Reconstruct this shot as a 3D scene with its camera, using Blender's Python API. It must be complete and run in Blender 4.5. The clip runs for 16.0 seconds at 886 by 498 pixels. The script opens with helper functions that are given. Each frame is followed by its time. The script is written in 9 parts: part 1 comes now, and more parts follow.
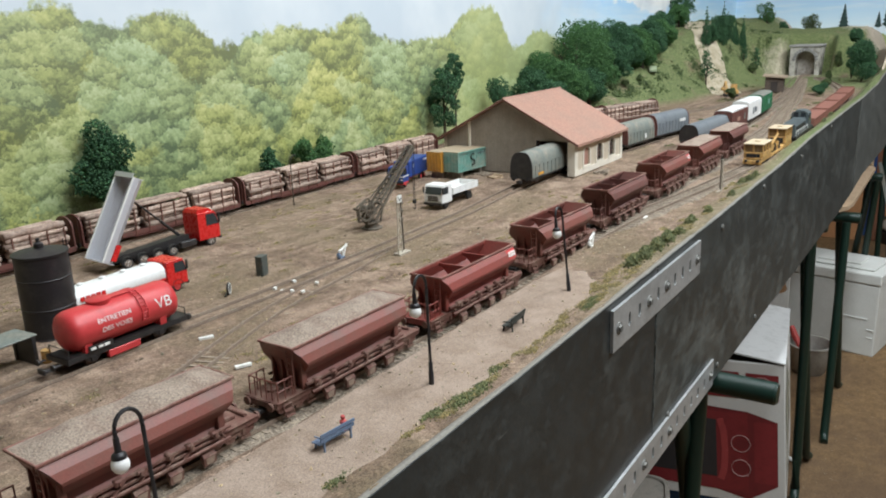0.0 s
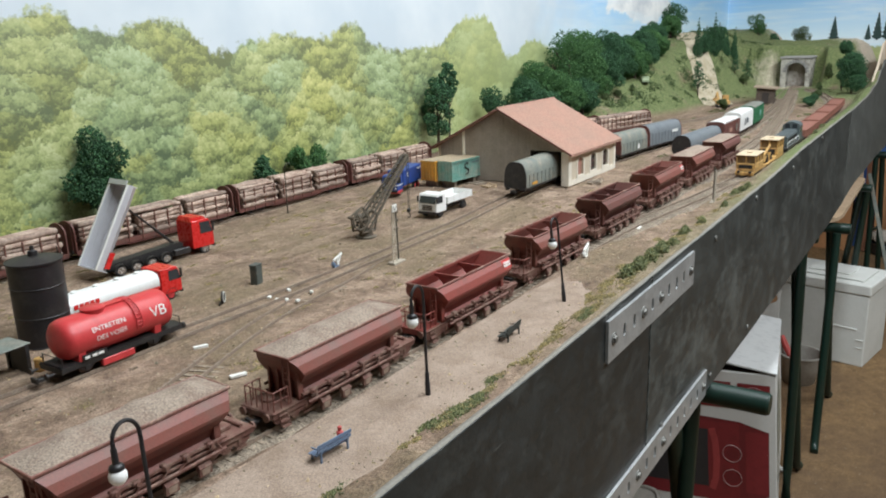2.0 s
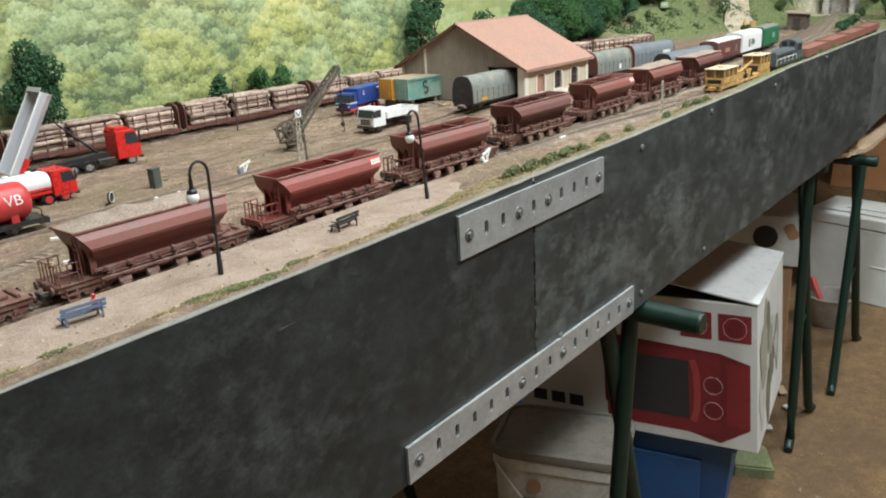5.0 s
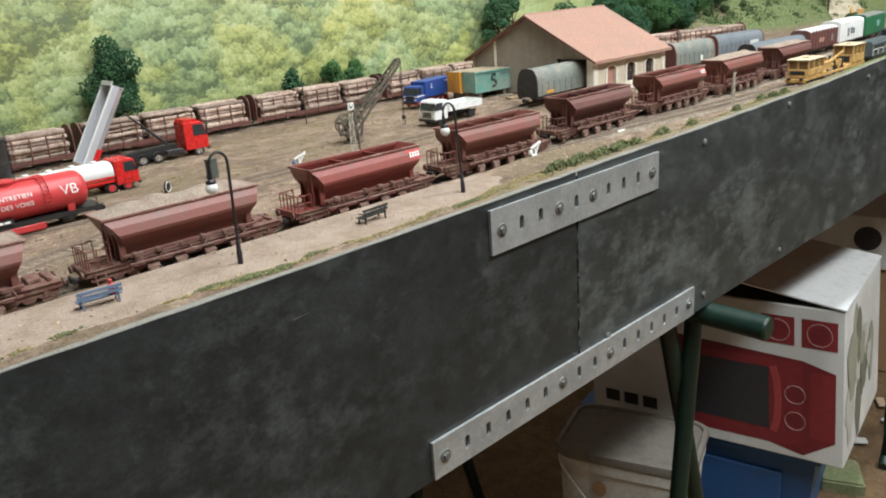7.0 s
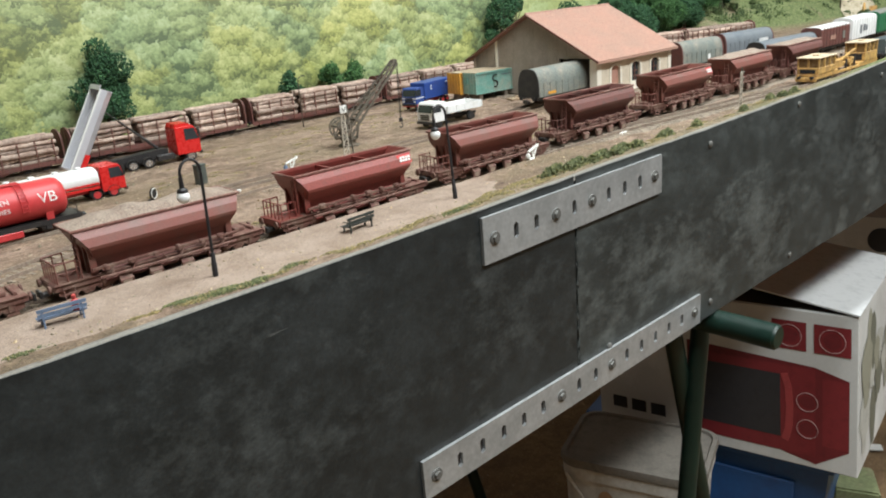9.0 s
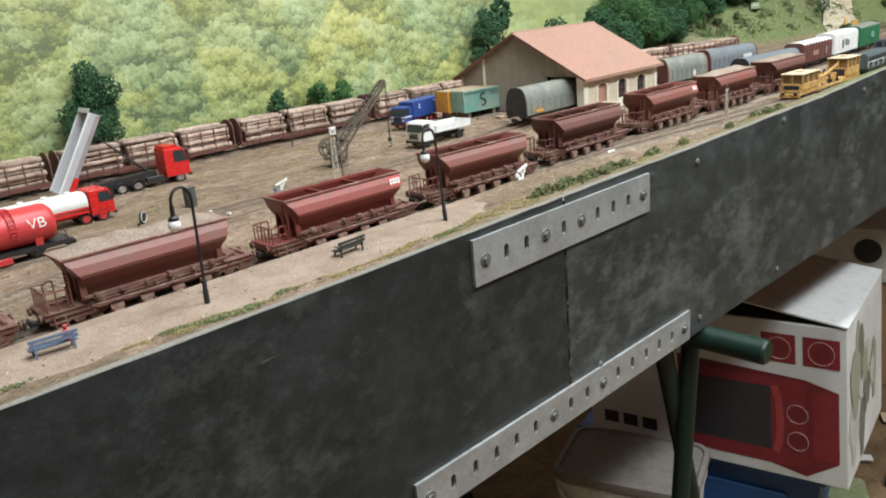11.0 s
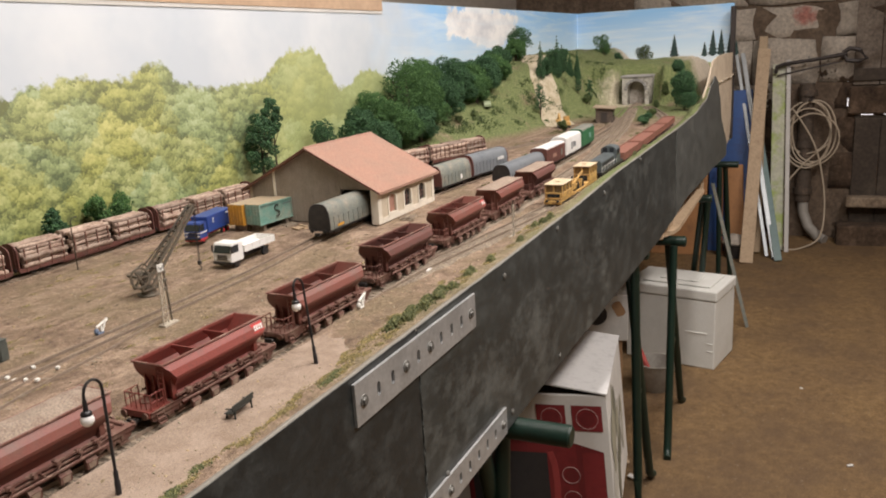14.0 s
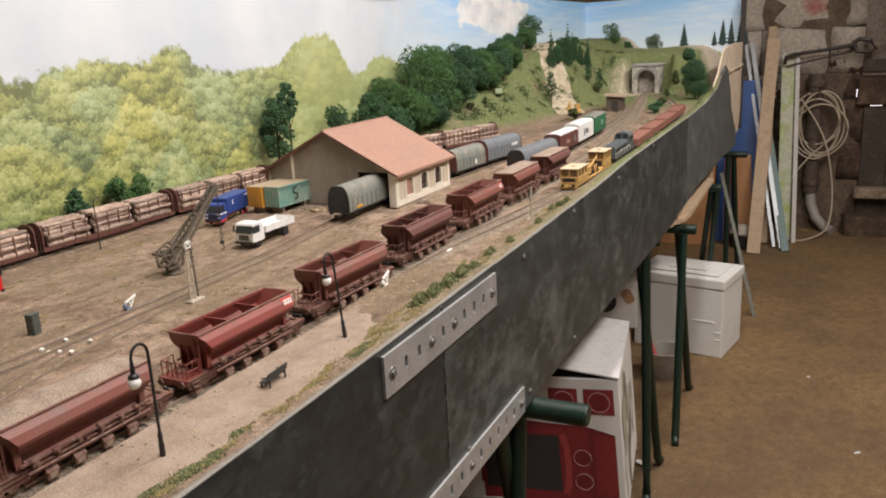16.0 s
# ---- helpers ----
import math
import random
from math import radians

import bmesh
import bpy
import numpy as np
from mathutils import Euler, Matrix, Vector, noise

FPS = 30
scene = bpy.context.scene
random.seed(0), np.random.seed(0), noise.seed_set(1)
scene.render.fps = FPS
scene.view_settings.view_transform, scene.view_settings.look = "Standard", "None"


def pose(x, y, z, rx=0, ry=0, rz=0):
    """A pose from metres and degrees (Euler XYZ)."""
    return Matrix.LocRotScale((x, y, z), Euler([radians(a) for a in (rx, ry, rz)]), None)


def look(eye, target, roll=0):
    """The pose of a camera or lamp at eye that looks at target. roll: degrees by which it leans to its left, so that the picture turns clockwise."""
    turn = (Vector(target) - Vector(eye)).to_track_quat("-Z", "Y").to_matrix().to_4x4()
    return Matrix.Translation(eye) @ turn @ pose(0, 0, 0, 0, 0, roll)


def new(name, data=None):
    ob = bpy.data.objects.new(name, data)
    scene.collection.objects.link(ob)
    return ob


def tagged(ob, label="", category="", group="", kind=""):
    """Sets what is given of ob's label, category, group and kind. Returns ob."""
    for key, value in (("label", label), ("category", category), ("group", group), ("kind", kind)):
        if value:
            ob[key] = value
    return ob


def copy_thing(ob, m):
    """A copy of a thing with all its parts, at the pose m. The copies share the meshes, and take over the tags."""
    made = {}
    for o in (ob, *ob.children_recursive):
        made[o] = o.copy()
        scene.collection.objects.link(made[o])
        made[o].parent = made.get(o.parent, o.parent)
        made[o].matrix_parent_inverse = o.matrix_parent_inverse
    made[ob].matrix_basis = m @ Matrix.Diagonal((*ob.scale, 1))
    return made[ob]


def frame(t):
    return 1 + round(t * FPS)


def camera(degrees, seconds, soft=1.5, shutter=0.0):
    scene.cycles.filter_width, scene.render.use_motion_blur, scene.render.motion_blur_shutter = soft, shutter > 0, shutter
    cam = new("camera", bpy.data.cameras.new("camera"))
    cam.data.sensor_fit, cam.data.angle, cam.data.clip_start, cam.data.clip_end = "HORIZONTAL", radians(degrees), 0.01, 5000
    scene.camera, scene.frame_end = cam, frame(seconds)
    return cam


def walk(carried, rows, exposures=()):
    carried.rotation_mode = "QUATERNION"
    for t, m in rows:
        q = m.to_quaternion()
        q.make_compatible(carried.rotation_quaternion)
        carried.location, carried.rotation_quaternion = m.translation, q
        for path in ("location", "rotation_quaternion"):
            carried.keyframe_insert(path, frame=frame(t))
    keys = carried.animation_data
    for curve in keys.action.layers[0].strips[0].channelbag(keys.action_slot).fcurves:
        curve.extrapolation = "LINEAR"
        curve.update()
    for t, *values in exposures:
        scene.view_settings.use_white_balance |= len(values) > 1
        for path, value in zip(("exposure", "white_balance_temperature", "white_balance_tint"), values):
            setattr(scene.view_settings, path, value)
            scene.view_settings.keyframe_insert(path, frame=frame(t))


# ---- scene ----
cam = camera(58.2, 16.0, 1.95)
EXPOSURES = [(0.0,-0.08,6060,11),(2.8,-0.02,6060,10),(4.0,0.20,6120,9),(6.5,0.19,6180,10),(10.5,0.18,6200,10),(11.6,0.18,6200,10),(12.5,-0.07,6000,11),(12.95,-0.09,7400,22),(14.2,-0.08,7150,22),(16.0,-0.06,7100,22)]
PATH = [
    (0, (0.333, -0.208, 0.86), (1.936, 0.864, 0.327), -2.3),
    (0.5, (0.333, -0.213, 0.864), (1.944, 0.855, 0.35), -2.3),
    (1, (0.334, -0.212, 0.863), (1.952, 0.845, 0.348), -2.7),
    (1.5, (0.333, -0.207, 0.864), (1.952, 0.851, 0.352), -2.3),
    (2, (0.331, -0.205, 0.862), (1.95, 0.85, 0.347), -1.8),
    (2.5, (0.329, -0.205, 0.857), (1.955, 0.832, 0.325), -1.2),
    (3, (0.334, -0.207, 0.852), (1.964, 0.803, 0.282), -1.9),
    (3.5, (0.353, -0.233, 0.84), (1.97, 0.778, 0.238), -2.6),
    (4, (0.384, -0.269, 0.83), (1.962, 0.796, 0.216), -3.4),
    (4.2, (0.392, -0.286, 0.824), (1.951, 0.805, 0.208), -3.2),
    (6.3, (0.468, -0.373, 0.806), (1.853, 0.926, 0.18), -4.0),
    (6.5, (0.468, -0.372, 0.807), (1.841, 0.942, 0.184), -4.1),
    (7, (0.467, -0.373, 0.805), (1.782, 0.997, 0.178), -4.0),
    (7.5, (0.471, -0.374, 0.81), (1.776, 1.019, 0.213), -4.1),
    (8, (0.481, -0.371, 0.806), (1.771, 1.029, 0.196), -4.2),
    (10.3, (0.503, -0.361, 0.8), (1.811, 1.017, 0.174), -5.0),
    (10.5, (0.499, -0.365, 0.804), (1.812, 1.012, 0.187), -4.9),
    (11, (0.496, -0.364, 0.808), (1.82, 1.013, 0.215), -4.9),
    (11.5, (0.495, -0.364, 0.827), (1.803, 1.053, 0.299), -4.5),
    (12, (0.503, -0.358, 0.853), (1.944, 0.918, 0.312), -5.7),
    (12.5, (0.49, -0.345, 0.869), (2.102, 0.734, 0.382), -4.2),
    (13, (0.466, -0.327, 0.88), (2.172, 0.603, 0.408), -3.9),
    (13.5, (0.438, -0.307, 0.882), (2.185, 0.54, 0.404), -3.2),
    (14, (0.416, -0.295, 0.883), (2.169, 0.537, 0.399), -3.2),
    (14.5, (0.408, -0.293, 0.881), (2.166, 0.526, 0.393), -3.3),
    (15, (0.399, -0.293, 0.879), (2.151, 0.536, 0.386), -3.7),
    (15.5, (0.394, -0.289, 0.874), (2.139, 0.551, 0.372), -3.3),
    (16, (0.395, -0.284, 0.876), (2.138, 0.555, 0.37), -2.9),
]
walk(cam, [(t, look(eye, target, roll)) for t, eye, target, roll in PATH], EXPOSURES)

# ---- light ----

world = bpy.data.worlds.new("room_air")
scene.world = world
world.use_nodes = True
world.node_tree.nodes["Background"].inputs[0].default_value = (1.0, 0.96, 0.9, 1)
world.node_tree.nodes["Background"].inputs[1].default_value = 0.10


def area_lamp(name, m, sx, sy, watts, color):
    data = bpy.data.lights.new(name, "AREA")
    data.shape, data.size, data.size_y, data.energy, data.color = "RECTANGLE", sx, sy, watts, color
    ob = new(name, data)
    ob.matrix_world = m
    return ob


# Overhead light out of view, its tube shape assumed
area_lamp("ceiling_tube_light", look((1.5, -0.12, 2.25), (1.5, 0.0, 0.6)), 1.3, 0.16, 31, (0.96, 1.0, 0.975))
# Second unseen light, set forward so that it brightens the far fascia
area_lamp("ceiling_tube_light", look((2.75, -1.10, 2.25), (2.75, -0.35, 0.2)), 1.2, 0.16, 31, (0.975, 0.985, 0.95))
# Front fill with no known source, added to lift fascia and carton fronts
area_lamp("ceiling_tube_light", look((0.85, -1.08, 2.3), (1.15, -0.15, 0.4)), 1.2, 0.3, 38, (0.95, 1.0, 0.98))

# ---- helpers of this scene ----
DECK = 0.65
R = random.Random(7)


def ramp(nt, src, stops):
    r = nt.nodes.new("ShaderNodeValToRGB")
    els = r.color_ramp.elements
    while len(els) < len(stops):
        els.new(0.5)
    for e, (p, c) in zip(els, stops):
        e.position = p
        e.color = (*c, 1) if len(c) == 3 else c
    nt.links.new(src, r.inputs[0])
    return r.outputs[0]


def mixc(nt, fac, a, b, blend="MIX"):
    m = nt.nodes.new("ShaderNodeMix")
    m.data_type, m.blend_type = "RGBA", blend
    for sock, v in ((m.inputs[0], fac), (m.inputs[6], a), (m.inputs[7], b)):
        if isinstance(v, (int, float)):
            sock.default_value = v
        elif isinstance(v, tuple):
            sock.default_value = (*v, 1)
        else:
            nt.links.new(v, sock)
    return m.outputs[2]


def math_(nt, op, a, b=0.0, clamp=False):
    m = nt.nodes.new("ShaderNodeMath")
    m.operation, m.use_clamp = op, clamp
    for sock, v in zip(m.inputs, (a, b)):
        if isinstance(v, (int, float)):
            sock.default_value = v
        else:
            nt.links.new(v, sock)
    return m.outputs[0]


def noise_(nt, vec, scale, detail=4, rough=0.55, dist=0.0):
    n = nt.nodes.new("ShaderNodeTexNoise")
    n.inputs["Scale"].default_value, n.inputs["Detail"].default_value = scale, detail
    n.inputs["Roughness"].default_value, n.inputs["Distortion"].default_value = rough, dist
    nt.links.new(vec, n.inputs["Vector"])
    return n.outputs[0]


def base_mat(name, rough=0.6, metal=0.0):
    m = bpy.data.materials.new(name)
    m.use_nodes = True
    nt = m.node_tree
    b = nt.nodes["Principled BSDF"]
    b.inputs["Roughness"].default_value, b.inputs["Metallic"].default_value = rough, metal
    tc = nt.nodes.new("ShaderNodeTexCoord")
    return m, nt, b, tc.outputs["Object"]


def add_bump(nt, b, src, strength, dist):
    bp = nt.nodes.new("ShaderNodeBump")
    bp.inputs["Strength"].default_value, bp.inputs["Distance"].default_value = strength, dist
    nt.links.new(src, bp.inputs["Height"])
    nt.links.new(bp.outputs[0], b.inputs["Normal"])


def mat(name, col, rough=0.6, metal=0.0, var=0.25, scale=500, col2=None, scale2=60, cover=(0.5, 0.7), bump=0.0, each=0.0):
    """Painted or weathered surface: base colour, grain, and patches of a second colour."""
    m, nt, b, vec = base_mat(name, rough, metal)
    fine = noise_(nt, vec, scale, 3)
    out = mixc(nt, ramp(nt, noise_(nt, vec, scale2, 5, 0.65), [(cover[0], (0, 0, 0)), (cover[1], (1, 1, 1))]), col, col2 if col2 else tuple(c * 0.8 for c in col))
    grain = ramp(nt, fine, [(0.3, (1 - var,) * 3), (0.7, (1 + var,) * 3)])
    out = mixc(nt, 1.0, out, grain, "MULTIPLY")
    if each:
        oi = nt.nodes.new("ShaderNodeObjectInfo")
        tone = ramp(nt, oi.outputs["Random"], [(0, (1 - each,) * 3), (1, (1 + each,) * 3)])
        out = mixc(nt, 1.0, out, tone, "MULTIPLY")
    nt.links.new(out, b.inputs["Base Color"])
    r2 = math_(nt, "ADD", math_(nt, "MULTIPLY", fine, 0.25), rough - 0.12, True)
    nt.links.new(r2, b.inputs["Roughness"])
    if bump:
        add_bump(nt, b, fine, 0.6, bump)
    return m


def part(name, bm, material, parent=None, label="", smooth=False, m=None):
    me = bpy.data.meshes.new(name)
    bmesh.ops.recalc_face_normals(bm, faces=bm.faces)
    bm.to_mesh(me)
    bm.free()
    if smooth:
        for p in me.polygons:
            p.use_smooth = True
        if smooth != "all":
            me.set_sharp_from_angle(angle=radians(40))
    me.materials.append(material)
    ob = new(name, me)
    if parent is not None:
        ob.parent = parent
    if m is not None:
        ob.matrix_basis = m
    if label:
        ob["label"] = label
    return ob


def thing(name, label, category, m=None, group="", kind=""):
    ob = new(name)
    ob.empty_display_size = 0.01
    if m is not None:
        ob.matrix_basis = m
    return tagged(ob, label, category, group, kind)


def box(bm, x0, x1, y0, y1, z0, z1, bev=0.0, rot=None, seg=1):
    g = bmesh.ops.create_cube(bm, size=1.0)
    vs = g["verts"]
    bmesh.ops.scale(bm, vec=(x1 - x0, y1 - y0, z1 - z0), verts=vs)
    bmesh.ops.translate(bm, vec=((x0 + x1) / 2, (y0 + y1) / 2, (z0 + z1) / 2), verts=vs)
    if rot is not None:
        bmesh.ops.transform(bm, matrix=rot, verts=vs)
    if bev:
        es = list({e for v in vs for e in v.link_edges})
        bmesh.ops.bevel(bm, geom=es, offset=bev, segments=seg, affect="EDGES", profile=0.5)
    return vs


def cyl(bm, p0, p1, r, r2=None, seg=12, bev=0.0):
    p0, p1 = Vector(p0), Vector(p1)
    d = p1 - p0
    g = bmesh.ops.create_cone(bm, cap_ends=True, segments=seg, radius1=r, radius2=r if r2 is None else r2, depth=d.length)
    m = Matrix.Translation((p0 + p1) / 2) @ d.to_track_quat("Z", "Y").to_matrix().to_4x4()
    bmesh.ops.transform(bm, matrix=m, verts=g["verts"])
    return g["verts"]


def bar(bm, p0, p1, w, h=None):
    """A straight square bar between two points."""
    p0, p1 = Vector(p0), Vector(p1)
    d = p1 - p0
    g = bmesh.ops.create_cube(bm, size=1.0)
    bmesh.ops.scale(bm, vec=(w, h or w, d.length), verts=g["verts"])
    bmesh.ops.transform(bm, matrix=Matrix.Translation((p0 + p1) / 2) @ d.to_track_quat("Z", "Y").to_matrix().to_4x4(), verts=g["verts"])


def sweep(bm, pts, r, seg=6):
    """A round rod along points."""
    pts = [Vector(p) for p in pts]
    rings = []
    for i, p in enumerate(pts):
        d = (pts[min(i + 1, len(pts) - 1)] - pts[max(i - 1, 0)]).normalized()
        side = d.cross(Vector((0, 0, 1)))
        if side.length < 0.05:
            side = d.cross(Vector((0, 1, 0)))
        side.normalize()
        up = side.cross(d)
        rr = r[i] if isinstance(r, (list, tuple)) else r
        rings.append([bm.verts.new(p + (side * math.cos(a) + up * math.sin(a)) * rr) for a in [2 * math.pi * k / seg for k in range(seg)]])
    for a, b in zip(rings, rings[1:]):
        for k in range(seg):
            bm.faces.new((a[k], a[(k + 1) % seg], b[(k + 1) % seg], b[k]))
    bm.faces.new(rings[0][::-1])
    bm.faces.new(rings[-1])


def prism(bm, prof, axis, a, b):
    """A closed profile (two coordinates) stretched along axis 'x', 'y' or 'z' from a to b."""
    def at(u, v, w):
        return {"x": (w, u, v), "y": (u, w, v), "z": (u, v, w)}[axis]
    lo = [bm.verts.new(at(u, v, a)) for u, v in prof]
    hi = [bm.verts.new(at(u, v, b)) for u, v in prof]
    n = len(prof)
    bm.faces.new(lo)
    bm.faces.new(hi[::-1])
    for i in range(n):
        bm.faces.new((lo[i], hi[i], hi[(i + 1) % n], lo[(i + 1) % n]))


def lathe(bm, prof, seg=20, c=(0, 0), axis="z"):
    """Radius and height pairs turned about an upright or lengthwise axis."""
    rings = []
    for r, h in prof:
        ring = []
        for k in range(seg):
            a = 2 * math.pi * k / seg
            if axis == "z":
                ring.append(bm.verts.new((c[0] + r * math.cos(a), c[1] + r * math.sin(a), h)))
            else:
                ring.append(bm.verts.new((h, c[0] + r * math.cos(a), c[1] + r * math.sin(a))))
        rings.append(ring)
    for a, b in zip(rings, rings[1:]):
        for k in range(seg):
            bm.faces.new((a[k], a[(k + 1) % seg], b[(k + 1) % seg], b[k]))
    bm.faces.new(rings[0][::-1])
    bm.faces.new(rings[-1])


def B():
    return bmesh.new()


def smooth(a, b, x):
    t = min(1.0, max(0.0, (x - a) / (b - a)))
    return t * t * (3 - 2 * t)


def lerp_table(table, x):
    if x <= table[0][0]:
        return table[0][1]
    for (x0, v0), (x1, v1) in zip(table, table[1:]):
        if x <= x1:
            return v0 + (v1 - v0) * smooth(x0, x1, x)
    return table[-1][1]

# ---- materials ----
M_RUST = mat("rusty_oxide_paint", (0.205, 0.066, 0.050), 0.5, 0, 0.12, 900, (0.165, 0.085, 0.066), 45, (0.42, 0.7))
M_RUST_RED = mat("fresh_oxide_red_paint", (0.235, 0.055, 0.043), 0.5, 0, 0.22, 900, (0.17, 0.06, 0.047), 90, (0.5, 0.75))
M_RUST_DARK = mat("dark_weathered_underframe", (0.145, 0.064, 0.048), 0.75, 0, 0.35, 900, (0.215, 0.135, 0.10), 120, (0.45, 0.65))
M_BROWN = mat("brown_wagon_paint", (0.135, 0.050, 0.040), 0.6, 0, 0.3, 800, (0.09, 0.05, 0.04), 120)
M_BLACK = mat("satin_black_model_paint", (0.022, 0.02, 0.02), 0.5, 0, 0.4, 600, (0.05, 0.042, 0.036), 80, (0.5, 0.75))
M_WHEEL = mat("dark_wheel_steel", (0.06, 0.045, 0.038), 0.5, 0.3, 0.3, 900, (0.14, 0.08, 0.05), 200)
M_TYRE = mat("black_rubber_tyre", (0.02, 0.02, 0.021), 0.8, 0, 0.3, 900)
M_CHROME = mat("bright_wheel_rim", (0.62, 0.62, 0.62), 0.25, 0.9, 0.1, 600)
M_RED = mat("bright_red_plastic", (0.54, 0.048, 0.050), 0.42, 0, 0.06, 300, (0.44, 0.03, 0.032), 40)
M_REDCAB = mat("signal_red_cab_paint", (0.58, 0.02, 0.018), 0.28, 0, 0.05, 300)
M_WHITE = mat("white_model_plastic", (0.78, 0.78, 0.76), 0.4, 0, 0.05, 300, (0.68, 0.67, 0.63), 60)
M_SILVER = mat("silver_tipper_metal", (0.62, 0.62, 0.66), 0.34, 0.35, 0.02, 300, (0.54, 0.54, 0.57), 30)
M_BLUE = mat("royal_blue_model_paint", (0.022, 0.058, 0.24), 0.42, 0, 0.12, 300, (0.03, 0.05, 0.17), 60)
M_TEAL = mat("faded_turquoise_container_paint", (0.17, 0.36, 0.30), 0.65, 0, 0.18, 500, (0.32, 0.38, 0.31), 50, (0.42, 0.66))
M_ORANGE = mat("ochre_orange_container_paint", (0.62, 0.30, 0.04), 0.6, 0, 0.15, 500, (0.42, 0.23, 0.06), 70)
M_YELLOW = mat("works_yellow_paint", (0.60, 0.365, 0.115), 0.6, 0, 0.22, 500, (0.36, 0.205, 0.075), 160, (0.42, 0.62))
M_GLASS = mat("dark_model_window", (0.03, 0.035, 0.04), 0.12, 0, 0.1, 300)
M_TARP = mat("grey_weathered_wagon_roof", (0.165, 0.185, 0.165), 0.65, 0, 0.25, 500, (0.27, 0.245, 0.195), 45, (0.44, 0.68))
M_TARP2 = mat("slate_blue_grey_wagon_paint", (0.165, 0.182, 0.195), 0.5, 0, 0.15, 600, (0.12, 0.14, 0.16), 60)
M_GREEN = mat("bottle_green_wagon_paint", (0.03, 0.16, 0.07), 0.5, 0, 0.15, 600, (0.02, 0.11, 0.06), 80)
M_LOCO = mat("grey_green_engine_paint", (0.085, 0.105, 0.11), 0.5, 0, 0.25, 600, (0.05, 0.055, 0.055), 90)
M_CRANE = mat("olive_grey_crane_iron", (0.115, 0.098, 0.075), 0.65, 0, 0.3, 800, (0.16, 0.11, 0.075), 150)
M_LOG = mat("barked_log", (0.40, 0.305, 0.245), 0.85, 0, 0.3, 350, (0.26, 0.175, 0.135), 70, (0.4, 0.62), 0.0006, 0.38)
M_STAKE = mat("rust_brown_stake", (0.16, 0.07, 0.05), 0.7, 0, 0.3, 900)
M_RAIL = mat("rusty_rail", (0.25, 0.19, 0.145), 0.7, 0.1, 0.3, 900, (0.32, 0.27, 0.21), 120)
M_SLEEPER = mat("dusty_wooden_sleeper", (0.21, 0.165, 0.122), 0.85, 0, 0.3, 900, (0.29, 0.235, 0.175), 150, (0.45, 0.6), 0.0, 0.2)
M_SAND = mat("pale_sandy_platform", (0.338, 0.258, 0.200), 0.95, 0, 0.28, 1100, (0.245, 0.178, 0.130), 45, (0.40, 0.66), 0.0009)
M_ROOF = mat("terracotta_roof", (0.375, 0.210, 0.155), 0.85, 0, 0.16, 420, (0.33, 0.205, 0.155), 26, (0.38, 0.66))
M_PLASTER = mat("cream_shed_plaster", (0.66, 0.58, 0.45), 0.85, 0, 0.1, 900, (0.55, 0.47, 0.36), 50, (0.45, 0.75))
M_QUOIN = mat("pale_stone_trim", (0.80, 0.75, 0.64), 0.8, 0, 0.08, 900)
M_PLANKS = mat("weathered_grey_shed_planks", (0.335, 0.285, 0.235), 0.9, 0, 0.15, 700, (0.265, 0.225, 0.185), 40, (0.4, 0.68), 0, 0.05)
# Near-black brown that holds interior shade in its colour; the hut door shares it
M_INNER = mat("dark_shade_and_door", (0.05, 0.04, 0.035), 0.9, 0, 0.2, 300)
M_LAMPPOST = mat("near_black_lamp_post", (0.018, 0.016, 0.017), 0.42, 0, 0.2, 700)
M_GLOBE = mat("milky_lamp_globe", (0.90, 0.89, 0.86), 0.3, 0, 0.03, 300)
M_BENCHBLUE = mat("faded_blue_bench_paint", (0.13, 0.18, 0.27), 0.6, 0, 0.2, 800)
M_BENCHDARK = mat("dark_green_black_bench", (0.035, 0.04, 0.035), 0.6, 0, 0.2, 800)
M_FIGRED = mat("red_figurine_paint", (0.5, 0.07, 0.06), 0.6)
M_FIGSKIN = mat("tan_figurine_paint", (0.45, 0.28, 0.2), 0.6)
M_TANKBLACK = mat("matt_black_water_tank", (0.016, 0.014, 0.015), 0.5, 0, 0.3, 500, (0.035, 0.03, 0.028), 70)
M_BOXGREY = mat("dark_grey_green_box", (0.07, 0.08, 0.07), 0.7, 0, 0.2, 500, (0.12, 0.11, 0.09), 150)
M_ZINC = mat("galvanised_steel", (0.52, 0.53, 0.53), 0.42, 0.55, 0.1, 260, (0.42, 0.43, 0.43), 35, (0.4, 0.6))
M_BOLT = mat("dull_screw_steel", (0.20, 0.195, 0.18), 0.6, 0.6, 0.2, 900)
M_TRESTLE = mat("dark_green_trestle_enamel", (0.0045, 0.022, 0.0145), 0.42, 0, 0.15, 120, (0.011, 0.023, 0.016), 25)
M_FOAM = mat("white_polystyrene", (0.68, 0.69, 0.655), 0.8, 0, 0.06, 300, (0.61, 0.62, 0.58), 12, (0.4, 0.7), 0.0006)
M_CARD = mat("white_printed_cardboard", (0.57, 0.56, 0.53), 0.6, 0, 0.03, 200, (0.69, 0.68, 0.65), 10)
M_CARDTOP = mat("glossy_white_carton_lid", (0.60, 0.60, 0.59), 0.4, 0, 0.03, 200)
M_CARDRED = mat("deep_red_carton_print", (0.195, 0.020, 0.024), 0.5, 0, 0.06, 200)
M_CARDRED2 = mat("darker_red_carton_print", (0.15, 0.016, 0.02), 0.5, 0, 0.06, 200)
M_PRINTBLACK = mat("black_carton_print", (0.03, 0.028, 0.03), 0.45, 0, 0.1, 200)
